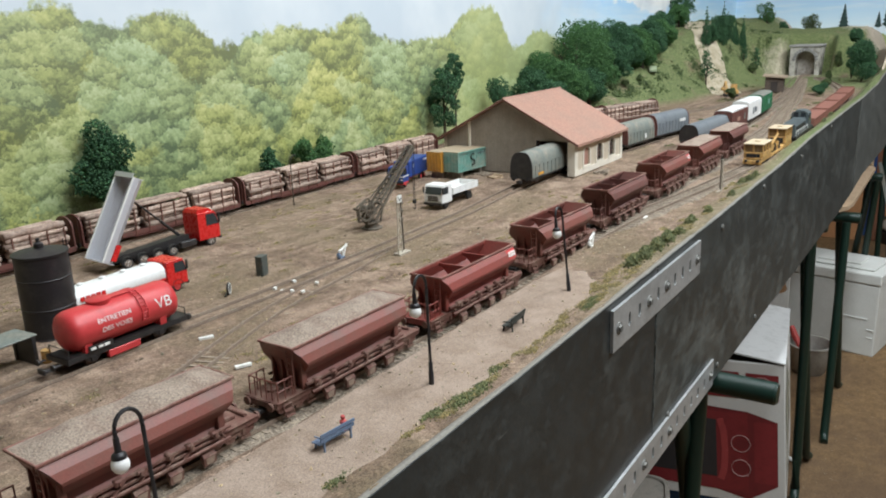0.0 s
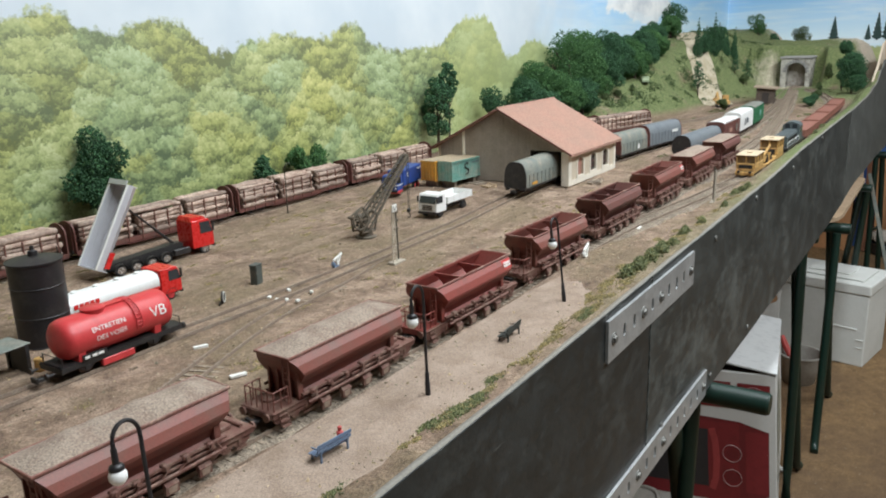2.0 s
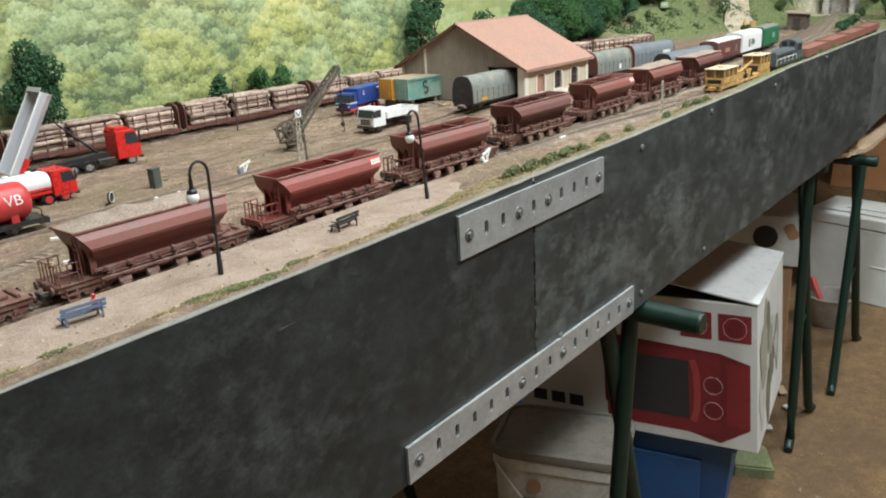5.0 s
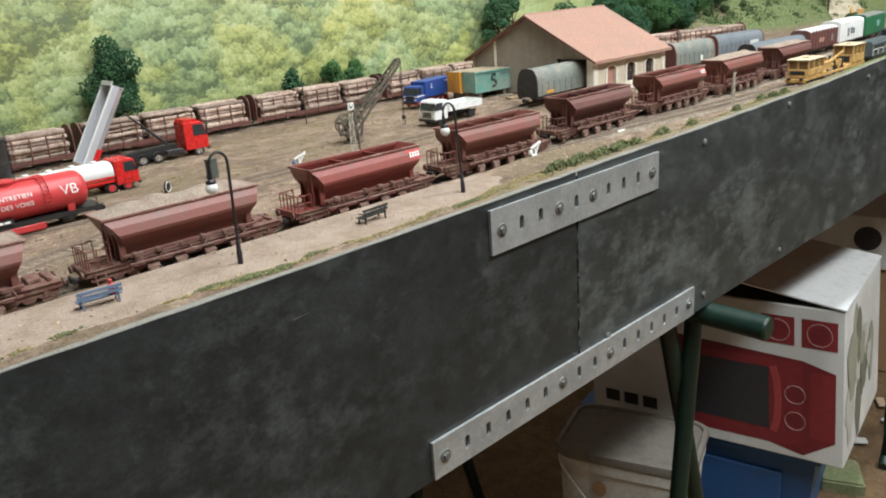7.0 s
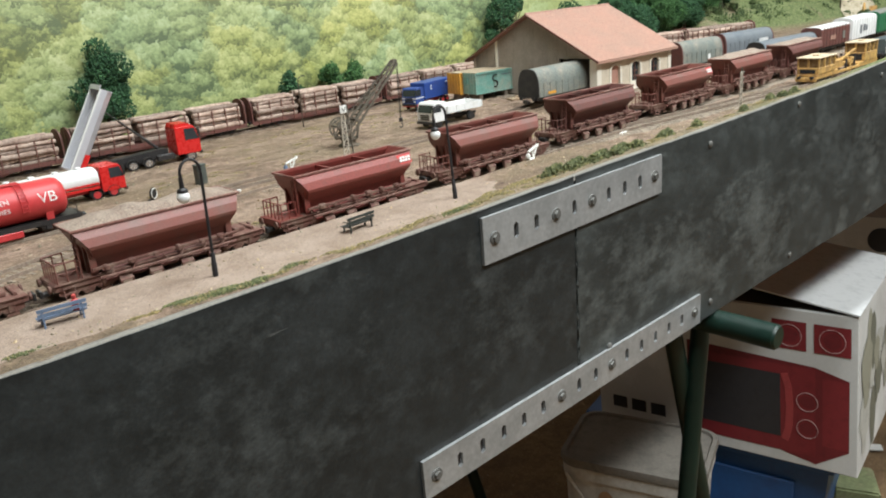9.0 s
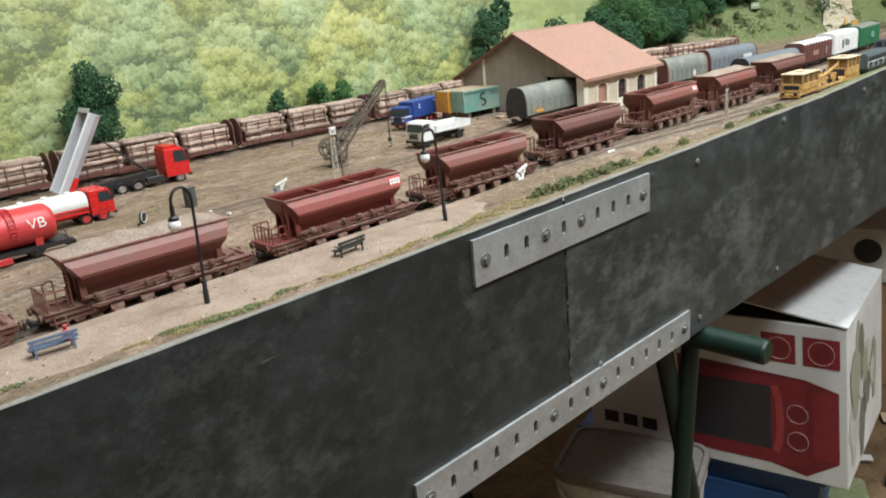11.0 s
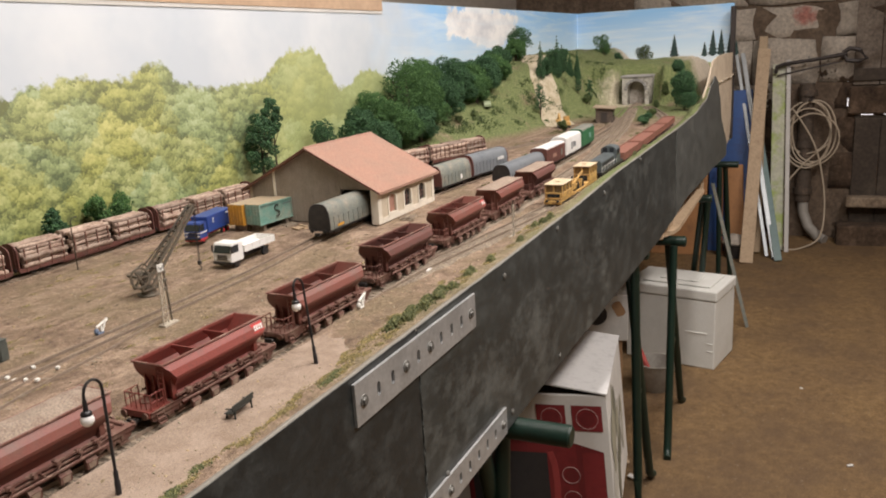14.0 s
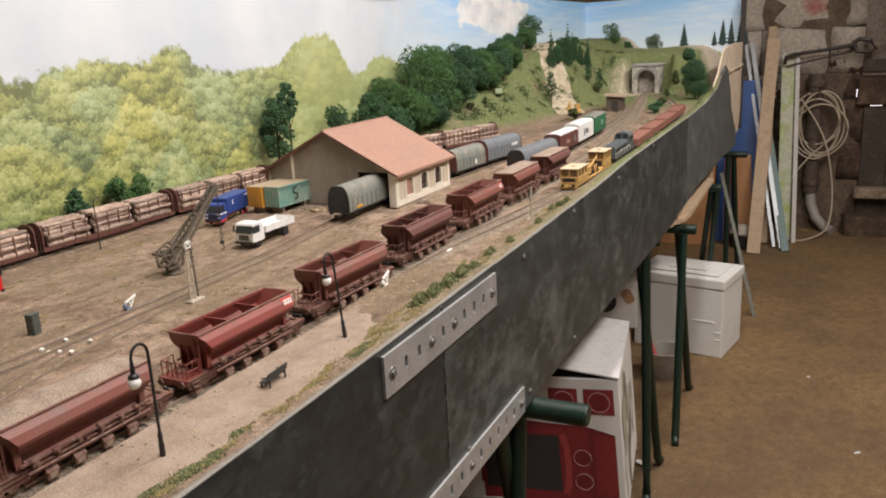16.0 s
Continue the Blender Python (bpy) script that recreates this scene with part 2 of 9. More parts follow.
M_PRINTPALE = mat("pale_pink_carton_print", (0.62, 0.45, 0.43), 0.5, 0, 0.05, 200)
M_CARDBROWN = mat("brown_cardboard", (0.36, 0.21, 0.11), 0.8, 0, 0.1, 200, (0.3, 0.17, 0.09), 15)
M_BIN = mat("blue_plastic_crate", (0.025, 0.095, 0.27), 0.45, 0, 0.08, 120, (0.03, 0.08, 0.22), 20)
M_BUCKET = mat("scuffed_white_plastic_tub", (0.62, 0.60, 0.55), 0.5, 0, 0.08, 120, (0.45, 0.42, 0.36), 22, (0.45, 0.65))
M_LIDGREY = mat("dusty_grey_lid", (0.22, 0.20, 0.17), 0.7, 0, 0.12, 200, (0.15, 0.135, 0.115), 20)
M_TILE = mat("mossy_stone_slab", (0.17, 0.19, 0.09), 0.9, 0, 0.2, 150, (0.24, 0.2, 0.12), 20)
M_PINE = mat("raw_pine_wood", (0.50, 0.37, 0.245), 0.7, 0, 0.15, 160, (0.40, 0.285, 0.185), 30)
M_PINEGREY = mat("aged_plank_wood", (0.48, 0.36, 0.24), 0.8, 0, 0.15, 160, (0.36, 0.27, 0.19), 18)
M_PLYWOOD = mat("orange_brown_plywood", (0.46, 0.225, 0.095), 0.65, 0, 0.1, 120, (0.36, 0.175, 0.08), 15)
M_BLUEBOARD = mat("blue_plastic_board", (0.02, 0.09, 0.30), 0.5, 0, 0.08, 60, (0.03, 0.07, 0.22), 9)
M_LIME = mat("lime_green_foam_board", (0.36, 0.46, 0.14), 0.6, 0, 0.15, 60, (0.52, 0.53, 0.42), 9, (0.38, 0.54))
M_ALU = mat("dull_aluminium_profile", (0.5, 0.54, 0.56), 0.4, 0.5, 0.08, 120)
M_TEALBAR = mat("grey_teal_profile", (0.18, 0.27, 0.27), 0.5, 0, 0.1, 120)
M_CABLE = mat("beige_cable_sheath", (0.50, 0.42, 0.32), 0.6, 0, 0.08, 200)
M_PIPE = mat("grey_plastic_pipe", (0.33, 0.31, 0.28), 0.5, 0, 0.1, 120)
M_SAWIRON = mat("dark_saw_iron", (0.05, 0.042, 0.04), 0.5, 0.3, 0.3, 200)
M_MARK = mat("white_marker_paint", (0.78, 0.77, 0.72), 0.6)
M_LETTER = mat("white_lettering", (0.82, 0.80, 0.76), 0.5, 0, 0.03, 300)
M_LOAD = mat("dusty_ballast_load", (0.315, 0.250, 0.196), 0.95, 0, 0.34, 900, (0.225, 0.158, 0.122), 75, (0.46, 0.70), 0.0016)
M_TRUNK = mat("dark_model_trunk", (0.06, 0.045, 0.03), 0.9, 0, 0.3, 500)
M_CEIL = mat("grey_ceiling_plaster", (0.45, 0.42, 0.38), 0.9, 0, 0.08, 30)
M_ROOMWALL = mat("dull_room_wall", (0.36, 0.32, 0.28), 0.9, 0, 0.1, 20)
M_BEAM = mat("pinkish_brown_beam", (0.50, 0.35, 0.24), 0.8, 0, 0.1, 60, (0.42, 0.28, 0.19), 9)


def foliage(name, dark, mid, light, scale=900):
    m, nt, b, vec = base_mat(name, 0.85)
    geo = nt.nodes.new("ShaderNodeNewGeometry")
    n1 = noise_(nt, vec, scale, 3)
    out = ramp(nt, n1, [(0.28, dark), (0.5, mid), (0.74, light)])
    tone = ramp(nt, geo.outputs["Random Per Island"], [(0, (0.55, 0.62, 0.6)), (0.7, (1.1, 1.08, 1.0)), (1, (1.75, 1.6, 1.3))])
    out = mixc(nt, 1.0, out, tone, "MULTIPLY")
    nt.links.new(out, b.inputs["Base Color"])
    return m


M_LEAF = foliage("dark_green_foam_foliage", (0.013, 0.044, 0.021), (0.032, 0.096, 0.043), (0.078, 0.172, 0.072))
M_LEAF3 = foliage("mid_green_foam_foliage", (0.02, 0.06, 0.018), (0.05, 0.13, 0.04), (0.10, 0.21, 0.07))
M_LEAF2 = foliage("olive_green_foam_foliage", (0.03, 0.05, 0.018), (0.065, 0.10, 0.035), (0.13, 0.16, 0.06))
M_TUFT = foliage("dry_green_scatter", (0.062, 0.075, 0.032), (0.125, 0.140, 0.062), (0.24, 0.235, 0.115))
M_TUFTDRY = foliage("straw_scatter", (0.16, 0.13, 0.06), (0.28, 0.23, 0.11), (0.38, 0.32, 0.17))


def ground_material():
    m, nt, b, vec = base_mat("scenic_earth", 0.95)
    sep = nt.nodes.new("ShaderNodeSeparateXYZ")
    nt.links.new(vec, sep.inputs[0])
    big = noise_(nt, vec, 9, 6, 0.65)
    midn = noise_(nt, vec, 45, 5, 0.6, 0.4)
    fine = noise_(nt, vec, 700, 3, 0.7)
    grit = noise_(nt, vec, 1600, 2, 0.7)
    out = ramp(nt, midn, [(0.30, (0.108, 0.068, 0.045)), (0.47, (0.225, 0.152, 0.104)), (0.64, (0.350, 0.252, 0.180))])
    out = mixc(nt, ramp(nt, big, [(0.47, (0, 0, 0)), (0.62, (0.8,) * 3)]), out, (0.190, 0.140, 0.082))
    # paler wheel ruts across the yard
    rut = nt.nodes.new("ShaderNodeMapping")
    rut.inputs["Rotation"].default_value = (0, 0, radians(-14))
    rut.inputs["Scale"].default_value = (2.5, 26, 1)
    nt.links.new(vec, rut.inputs[0])
    ruts = noise_(nt, rut.outputs[0], 1.6, 5, 0.65, 0.8)
    out = mixc(nt, ramp(nt, ruts, [(0.50, (0, 0, 0)), (0.66, (0.55,) * 3)]), out, (0.375, 0.272, 0.198))
    out = mixc(nt, ramp(nt, ruts, [(0.30, (0.6,) * 3), (0.42, (0, 0, 0))]), out, (0.145, 0.098, 0.062))
    # grass on the slopes
    rise = nt.nodes.new("ShaderNodeMapRange")
    nt.links.new(sep.outputs[2], rise.inputs[0])
    rise.inputs[1].default_value, rise.inputs[2].default_value = 0.652, 0.664
    gmask = math_(nt, "MULTIPLY", rise.outputs[0], ramp(nt, noise_(nt, vec, 14, 5, 0.6), [(0.30, (0.25,) * 3), (0.44, (1, 1, 1))]))
    grass = ramp(nt, noise_(nt, vec, 160, 4, 0.7), [(0.3, (0.095, 0.128, 0.044)), (0.55, (0.165, 0.200, 0.076)), (0.78, (0.28, 0.285, 0.140))])
    out = mixc(nt, gmask, out, grass)
    # pale plaster at the far end
    far = nt.nodes.new("ShaderNodeMapRange")
    nt.links.new(math_(nt, "ADD", math_(nt, "SUBTRACT", sep.outputs[0], math_(nt, "MULTIPLY", sep.outputs[1], 1.1)), math_(nt, "MULTIPLY", midn, 0.25)), far.inputs[0])
    far.inputs[1].default_value, far.inputs[2].default_value = 3.36, 3.50
    out = mixc(nt, far.outputs[0], out, mixc(nt, fine, (0.46, 0.39, 0.30), (0.64, 0.57, 0.46)))
    rk = nt.nodes.new("ShaderNodeVectorMath")
    rk.operation = "DISTANCE"
    rk.inputs[1].default_value = (3.14, 0.29, 0.72)
    nt.links.new(vec, rk.inputs[0])
    rock = ramp(nt, math_(nt, "ADD", rk.outputs["Value"], math_(nt, "MULTIPLY", midn, 0.12)), [(0.11, (0.85,) * 3), (0.17, (0, 0, 0))])
    out = mixc(nt, rock, out, (0.52, 0.46, 0.34))
    out = mixc(nt, 1.0, out, ramp(nt, fine, [(0.3, (0.56,) * 3), (0.7, (1.36,) * 3)]), "MULTIPLY")
    lump = noise_(nt, vec, 190, 4, 0.7)
    out = mixc(nt, 1.0, out, ramp(nt, lump, [(0.3, (0.70,) * 3), (0.7, (1.25,) * 3)]), "MULTIPLY")
    out = mixc(nt, ramp(nt, grit, [(0.68, (0, 0, 0)), (0.74, (0.6,) * 3)]), out, (0.55, 0.49, 0.40))
    nt.links.new(out, b.inputs["Base Color"])
    add_bump(nt, b, math_(nt, "ADD", math_(nt, "MULTIPLY", fine, 0.4), lump), 0.8, 0.0026)
    return m


M_GROUND = ground_material()


def ballast_material():
    m, nt, b, vec = base_mat("dusty_brown_ballast", 0.95)
    v = nt.nodes.new("ShaderNodeTexVoronoi")
    v.inputs["Scale"].default_value = 900
    nt.links.new(vec, v.inputs["Vector"])
    out = ramp(nt, noise_(nt, vec, 60, 4), [(0.3, (0.16, 0.125, 0.095)), (0.6, (0.27, 0.22, 0.165)), (0.8, (0.33, 0.27, 0.19))])
    out = mixc(nt, 1.0, out, ramp(nt, v.outputs["Color"], [(0.2, (0.6,) * 3), (0.8, (1.4,) * 3)]), "MULTIPLY")
    nt.links.new(out, b.inputs["Base Color"])
    add_bump(nt, b, v.outputs["Distance"], 0.9, 0.0008)
    return m


M_BALLAST = ballast_material()


def fascia_material(name, lo, mid, hi, scuff, stretch, streak):
    """Hand-painted board: cloudy wear, brush marks, chalky rubs and a few paint specks."""
    m, nt, b, vec = base_mat(name, 0.55)

    def stretched(sc):
        st = nt.nodes.new("ShaderNodeMapping")
        st.inputs["Scale"].default_value = sc
        nt.links.new(vec, st.inputs[0])
        return st.outputs[0]

    s, t = stretched(stretch), stretched(streak)
    cloud, brush, fine = noise_(nt, s, 20, 8, 0.68, 0.1), noise_(nt, t, 85, 6, 0.74, 0.1), noise_(nt, vec, 420, 3)
    tone = math_(nt, "ADD", math_(nt, "MULTIPLY", cloud, 0.66), math_(nt, "MULTIPLY", brush, 0.34))
    out = ramp(nt, tone, [(0.30, lo), (0.50, mid), (0.72, hi)])
    out = mixc(nt, 1.0, out, ramp(nt, brush, [(0.25, (0.82,) * 3), (0.75, (1.18,) * 3)]), "MULTIPLY")
    out = mixc(nt, 1.0, out, ramp(nt, fine, [(0.3, (0.85,) * 3), (0.7, (1.18,) * 3)]), "MULTIPLY")
    # rubbed chalky patches, broken up by the brush marks
    sc = math_(nt, "ADD", math_(nt, "MULTIPLY", noise_(nt, s, 9, 6, 0.66, 0.2), 0.62), math_(nt, "MULTIPLY", brush, 0.38))
    out = mixc(nt, ramp(nt, sc, [(0.52, (0, 0, 0)), (0.70, (scuff,) * 3)]), out, (0.185, 0.195, 0.18))
    # thin scratches and pale specks
    scr = noise_(nt, stretched((6.0, 1, 120.0)), 3, 3, 0.5, 0.3)
    out = mixc(nt, ramp(nt, scr, [(0.735, (0, 0, 0)), (0.76, (0.30,) * 3)]), out, (0.20, 0.20, 0.19))
    sp = nt.nodes.new("ShaderNodeTexVoronoi")
    sp.inputs["Scale"].default_value = 48
    nt.links.new(vec, sp.inputs["Vector"])
    sep = nt.nodes.new("ShaderNodeSeparateColor")
    nt.links.new(sp.outputs["Color"], sep.inputs[0])
    few = ramp(nt, sep.outputs[0], [(0.965, (0, 0, 0)), (0.97, (1, 1, 1))])
    dot = ramp(nt, sp.outputs["Distance"], [(0.05, (1, 1, 1)), (0.09, (0, 0, 0))])
    out = mixc(nt, math_(nt, "MULTIPLY", few, dot), out, (0.36, 0.36, 0.33))
    nt.links.new(out, b.inputs["Base Color"])
    nt.links.new(math_(nt, "ADD", math_(nt, "MULTIPLY", brush, 0.40), 0.27), b.inputs["Roughness"])
    add_bump(nt, b, brush, 0.22, 0.0012)
    return m


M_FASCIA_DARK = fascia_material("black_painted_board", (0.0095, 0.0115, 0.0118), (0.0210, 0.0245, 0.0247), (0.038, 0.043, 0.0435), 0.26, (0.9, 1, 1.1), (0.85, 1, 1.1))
M_FASCIA = fascia_material("blackish_painted_board", (0.0165, 0.0195, 0.0190), (0.039, 0.0445, 0.0430), (0.086, 0.096, 0.093), 0.70, (0.55, 1, 0.75), (0.45, 1, 0.8))

# Same scuffed paint in brighter tones: grazing light on the far board put into colour
M_FASCIA_LIT = fascia_material("lit_scuffed_black_board", (0.042, 0.047, 0.0455), (0.085, 0.093, 0.089), (0.145, 0.156, 0.150), 0.62, (0.55, 1, 0.9), (0.5, 1, 0.9))


def floor_material():
    m, nt, b, vec = base_mat("trodden_earth_floor", 0.95)
    n1, n2, n3 = noise_(nt, vec, 2.6, 8, 0.68), noise_(nt, vec, 34, 9, 0.80), noise_(nt, vec, 260, 3)
    out = ramp(nt, n2, [(0.30, (0.140, 0.080, 0.034)), (0.5, (0.275, 0.168, 0.074)), (0.70, (0.405, 0.260, 0.122))])
    out = mixc(nt, ramp(nt, n1, [(0.42, (0, 0, 0)), (0.66, (0.75,) * 3)]), out, (0.158, 0.098, 0.055))
    out = mixc(nt, 1.0, out, ramp(nt, n3, [(0.3, (0.75,) * 3), (0.7, (1.25,) * 3)]), "MULTIPLY")
    out = mixc(nt, ramp(nt, noise_(nt, vec, 95, 2, 0.5), [(0.70, (0, 0, 0)), (0.74, (0.55,) * 3)]), out, (0.45, 0.38, 0.28))
    nt.links.new(out, b.inputs["Base Color"])
    add_bump(nt, b, n2, 0.9, 0.016)
    return m


M_FLOOR = floor_material()


def backdrop_material():
    """Printed photographic backscene: hazy wood under a pale sky, then a blue sky with clouds."""
    m, nt, b, vec = base_mat("printed_backscene_sheet", 0.5)
    sep = nt.nodes.new("ShaderNodeSeparateXYZ")
    nt.links.new(vec, sep.inputs[0])
    x, y, z = sep.outputs
    # outline of the tree tops against x
    crest = [(0.0, 0.86), (0.3, 0.885), (0.62, 0.865), (0.81, 0.897), (0.865, 0.905), (0.93, 0.880), (1.01, 0.899), (1.065, 0.88), (1.115, 0.852), (1.17, 0.868), (1.25, 0.872),
             (1.33, 0.868), (1.405, 0.889), (1.465, 0.850), (1.6, 0.845), (1.67, 0.853), (1.75, 0.893), (1.84, 0.903), (1.9, 0.862), (1.96, 0.82), (2.06, 0.85), (2.2, 0.82), (2.5, 0.78), (4.0, 0.78)]
    fc = nt.nodes.new("ShaderNodeFloatCurve")
    cu = fc.mapping.curves[0]
    for i, (a, v) in enumerate(crest):
        if i == 0:
            cu.points[0].location = (a / 4, v)
        elif i == len(crest) - 1:
            cu.points[1 if len(cu.points) == 2 else -1].location = (a / 4, v)
        else:
            cu.points.new(a / 4, v)
    fc.mapping.update()
    nt.links.new(math_(nt, "MULTIPLY", x, 0.25), fc.inputs["Value"])
    rough_edge = math_(nt, "MULTIPLY", math_(nt, "SUBTRACT", noise_(nt, vec, 48, 5, 0.7), 0.5), 0.055)
    top = math_(nt, "ADD", fc.outputs[0], rough_edge)
    d = math_(nt, "SUBTRACT", top, z)
    wood = nt.nodes.new("ShaderNodeMapRange")
    nt.links.new(d, wood.inputs[0])
    wood.inputs[1].default_value, wood.inputs[2].default_value = -0.002, 0.006
    # foliage print: overlapping crowns, leafy boughs and single leaves, each pale above and deep below
    flat = nt.nodes.new("ShaderNodeCombineXYZ")
    nt.links.new(x, flat.inputs[0])
    nt.links.new(z, flat.inputs[1])

    def warped(src, scale, amount, detail):
        nn = nt.nodes.new("ShaderNodeTexNoise")
        nn.inputs["Scale"].default_value, nn.inputs["Detail"].default_value = scale, detail
        nt.links.new(flat.outputs[0], nn.inputs["Vector"])
        wp = nt.nodes.new("ShaderNodeVectorMath")
        wp.operation = "MULTIPLY_ADD"
        wp.inputs[1].default_value = (amount, amount, 0)
        nt.links.new(nn.outputs["Color"], wp.inputs[0])
        nt.links.new(src, wp.inputs[2])
        return wp.outputs[0]

    def boughs(src, scale, lift, own, core, stretch=(1, 1, 1)):
        """Cells lit from above: height inside the cell, the cell's own tone, and a paler middle."""
        mp = nt.nodes.new("ShaderNodeMapping")
        mp.inputs["Scale"].default_value = stretch
        nt.links.new(src, mp.inputs[0])
        v = nt.nodes.new("ShaderNodeTexVoronoi")
        v.voronoi_dimensions = "2D"
        v.inputs["Scale"].default_value = scale
        nt.links.new(mp.outputs[0], v.inputs["Vector"])
        df = nt.nodes.new("ShaderNodeVectorMath")
        df.operation = "SUBTRACT"
        nt.links.new(mp.outputs[0], df.inputs[0])
        nt.links.new(v.outputs["Position"], df.inputs[1])
        up = nt.nodes.new("ShaderNodeSeparateXYZ")
        nt.links.new(df.outputs[0], up.inputs[0])
        cs = nt.nodes.new("ShaderNodeSeparateColor")
        nt.links.new(v.outputs["Color"], cs.inputs[0])
        t = math_(nt, "ADD", math_(nt, "MULTIPLY", up.outputs[1], scale * lift), math_(nt, "MULTIPLY", math_(nt, "SUBTRACT", cs.outputs[0], 0.5), own))
        return math_(nt, "ADD", t, math_(nt, "MULTIPLY", math_(nt, "SUBTRACT", 0.38, v.outputs["Distance"]), core)), cs.outputs[1]

    leafy, ragged = warped(warped(flat.outputs[0], 30, 0.040, 5), 190, 0.022, 4), warped(flat.outputs[0], 170, 0.026, 5)
    crown, crown_hue = boughs(leafy, 7.5, 0.26, 0.16, 0.10)
    bough, bough_hue = boughs(leafy, 24, 0.22, 0.14, 0.15, (0.8, 1.15, 1))
    spray, _ = boughs(ragged, 58, 0.34, 0.24, 0.28, (0.75, 1.2, 1))
    leaf = math_(nt, "MULTIPLY", math_(nt, "SUBTRACT", noise_(nt, vec, 190, 5, 0.80, 0.3), 0.5), 1.35)
    big = noise_(nt, vec, 6.5, 5, 0.6, 0.4)
    tone = math_(nt, "ADD", math_(nt, "ADD", crown, bough), math_(nt, "ADD", spray, leaf))
    tone = math_(nt, "ADD", math_(nt, "ADD", tone, 0.5), math_(nt, "MULTIPLY", math_(nt, "SUBTRACT", big, 0.5), 0.35))
    col = ramp(nt, tone, [(0.10, (0.100, 0.128, 0.058)), (0.38, (0.225, 0.272, 0.112)), (0.60, (0.345, 0.395, 0.165)), (0.92, (0.520, 0.560, 0.290))])
    # single crowns differ in hue: yellow-green, fresh green and a hazy blue-green
    hue = math_(nt, "ADD", math_(nt, "MULTIPLY", crown_hue, 0.5), math_(nt, "MULTIPLY", bough_hue, 0.5))
    col = mixc(nt, ramp(nt, hue, [(0.45, (0, 0, 0)), (0.80, (0.85,) * 3)]), col, mixc(nt, 1.0, col, (1.16, 1.04, 0.74), "MULTIPLY"))
    col = mixc(nt, ramp(nt, hue, [(0.22, (0.8,) * 3), (0.45, (0, 0, 0))]), col, mixc(nt, 1.0, col, (0.86, 0.97, 1.12), "MULTIPLY"))
    # the print turns soft and yellow beside the wooded bank
    sx = ramp(nt, math_(nt, "MULTIPLY", math_(nt, "ADD", x, math_(nt, "MULTIPLY", big, 0.3)), 0.25), [(0.445, (0, 0, 0)), (0.485, (0.62,) * 3)])
    col = mixc(nt, sx, col, mixc(nt, noise_(nt, vec, 13, 4, 0.6), (0.31, 0.37, 0.135), (0.48, 0.52, 0.24)))
    hz = nt.nodes.new("ShaderNodeMapRange")
    nt.links.new(z, hz.inputs[0])
    hz.inputs[1].default_value, hz.inputs[2].default_value, hz.inputs[4].default_value = 0.72, 0.92, 0.16
    col = mixc(nt, hz.outputs[0], col, (0.74, 0.77, 0.52))
    # sky: pale at the near end, blue with clouds at the far end
    pale = mixc(nt, ramp(nt, noise_(nt, vec, 4.5, 4, 0.6), [(0.4, (0, 0, 0)), (0.65, (1, 1, 1))]), (0.560, 0.625, 0.680), (0.675, 0.720, 0.750))
    cl = nt.nodes.new("ShaderNodeMapping")
    cl.inputs["Scale"].default_value = (1, 1, 1.6)
    nt.links.new(vec, cl.inputs[0])
    bluec = ramp(nt, math_(nt, "MULTIPLY", math_(nt, "SUBTRACT", z, 0.72), 3.2), [(0.30, (0.68, 0.84, 0.93)), (0.85, (0.29, 0.58, 0.90))])
    # one bank of cumulus
    dx = math_(nt, "MULTIPLY", math_(nt, "SUBTRACT", x, 2.84), 2.7)
    dz = math_(nt, "MULTIPLY", math_(nt, "SUBTRACT", z, 0.950), 11.0)
    rr = math_(nt, "ADD", math_(nt, "MULTIPLY", dx, dx), math_(nt, "MULTIPLY", dz, dz))
    puff = math_(nt, "SUBTRACT", math_(nt, "MULTIPLY", noise_(nt, cl.outputs[0], 11, 6, 0.58), 2.5), rr)
    bluec = mixc(nt, ramp(nt, puff, [(0.62, (0, 0, 0)), (0.78, (1, 1, 1))]), bluec, mixc(nt, ramp(nt, noise_(nt, cl.outputs[0], 8, 6, 0.6), [(0.36, (0, 0, 0)), (0.56, (1, 1, 1))]), (0.66, 0.69, 0.73), (0.95, 0.95, 0.94)))
    wi = nt.nodes.new("ShaderNodeMapping")
    wi.inputs["Scale"].default_value = (0.7, 0.7, 7.0)
    nt.links.new(vec, wi.inputs[0])
    bluec = mixc(nt, ramp(nt, noise_(nt, wi.outputs[0], 5, 5, 0.6, 0.3), [(0.46, (0, 0, 0)), (0.72, (0.7,) * 3)]), bluec, (0.78, 0.87, 0.93))
    side = nt.nodes.new("ShaderNodeMapRange")
    nt.links.new(math_(nt, "ADD", x, math_(nt, "MULTIPLY", noise_(nt, vec, 6, 4), 0.5)), side.inputs[0])
    side.inputs[1].default_value, side.inputs[2].default_value = 2.34, 2.72
    sky = mixc(nt, side.outputs[0], pale, bluec)
    out = mixc(nt, wood.outputs[0], sky, col)
    nt.links.new(out, b.inputs["Base Color"])
    return m


M_BACKDROP = backdrop_material()


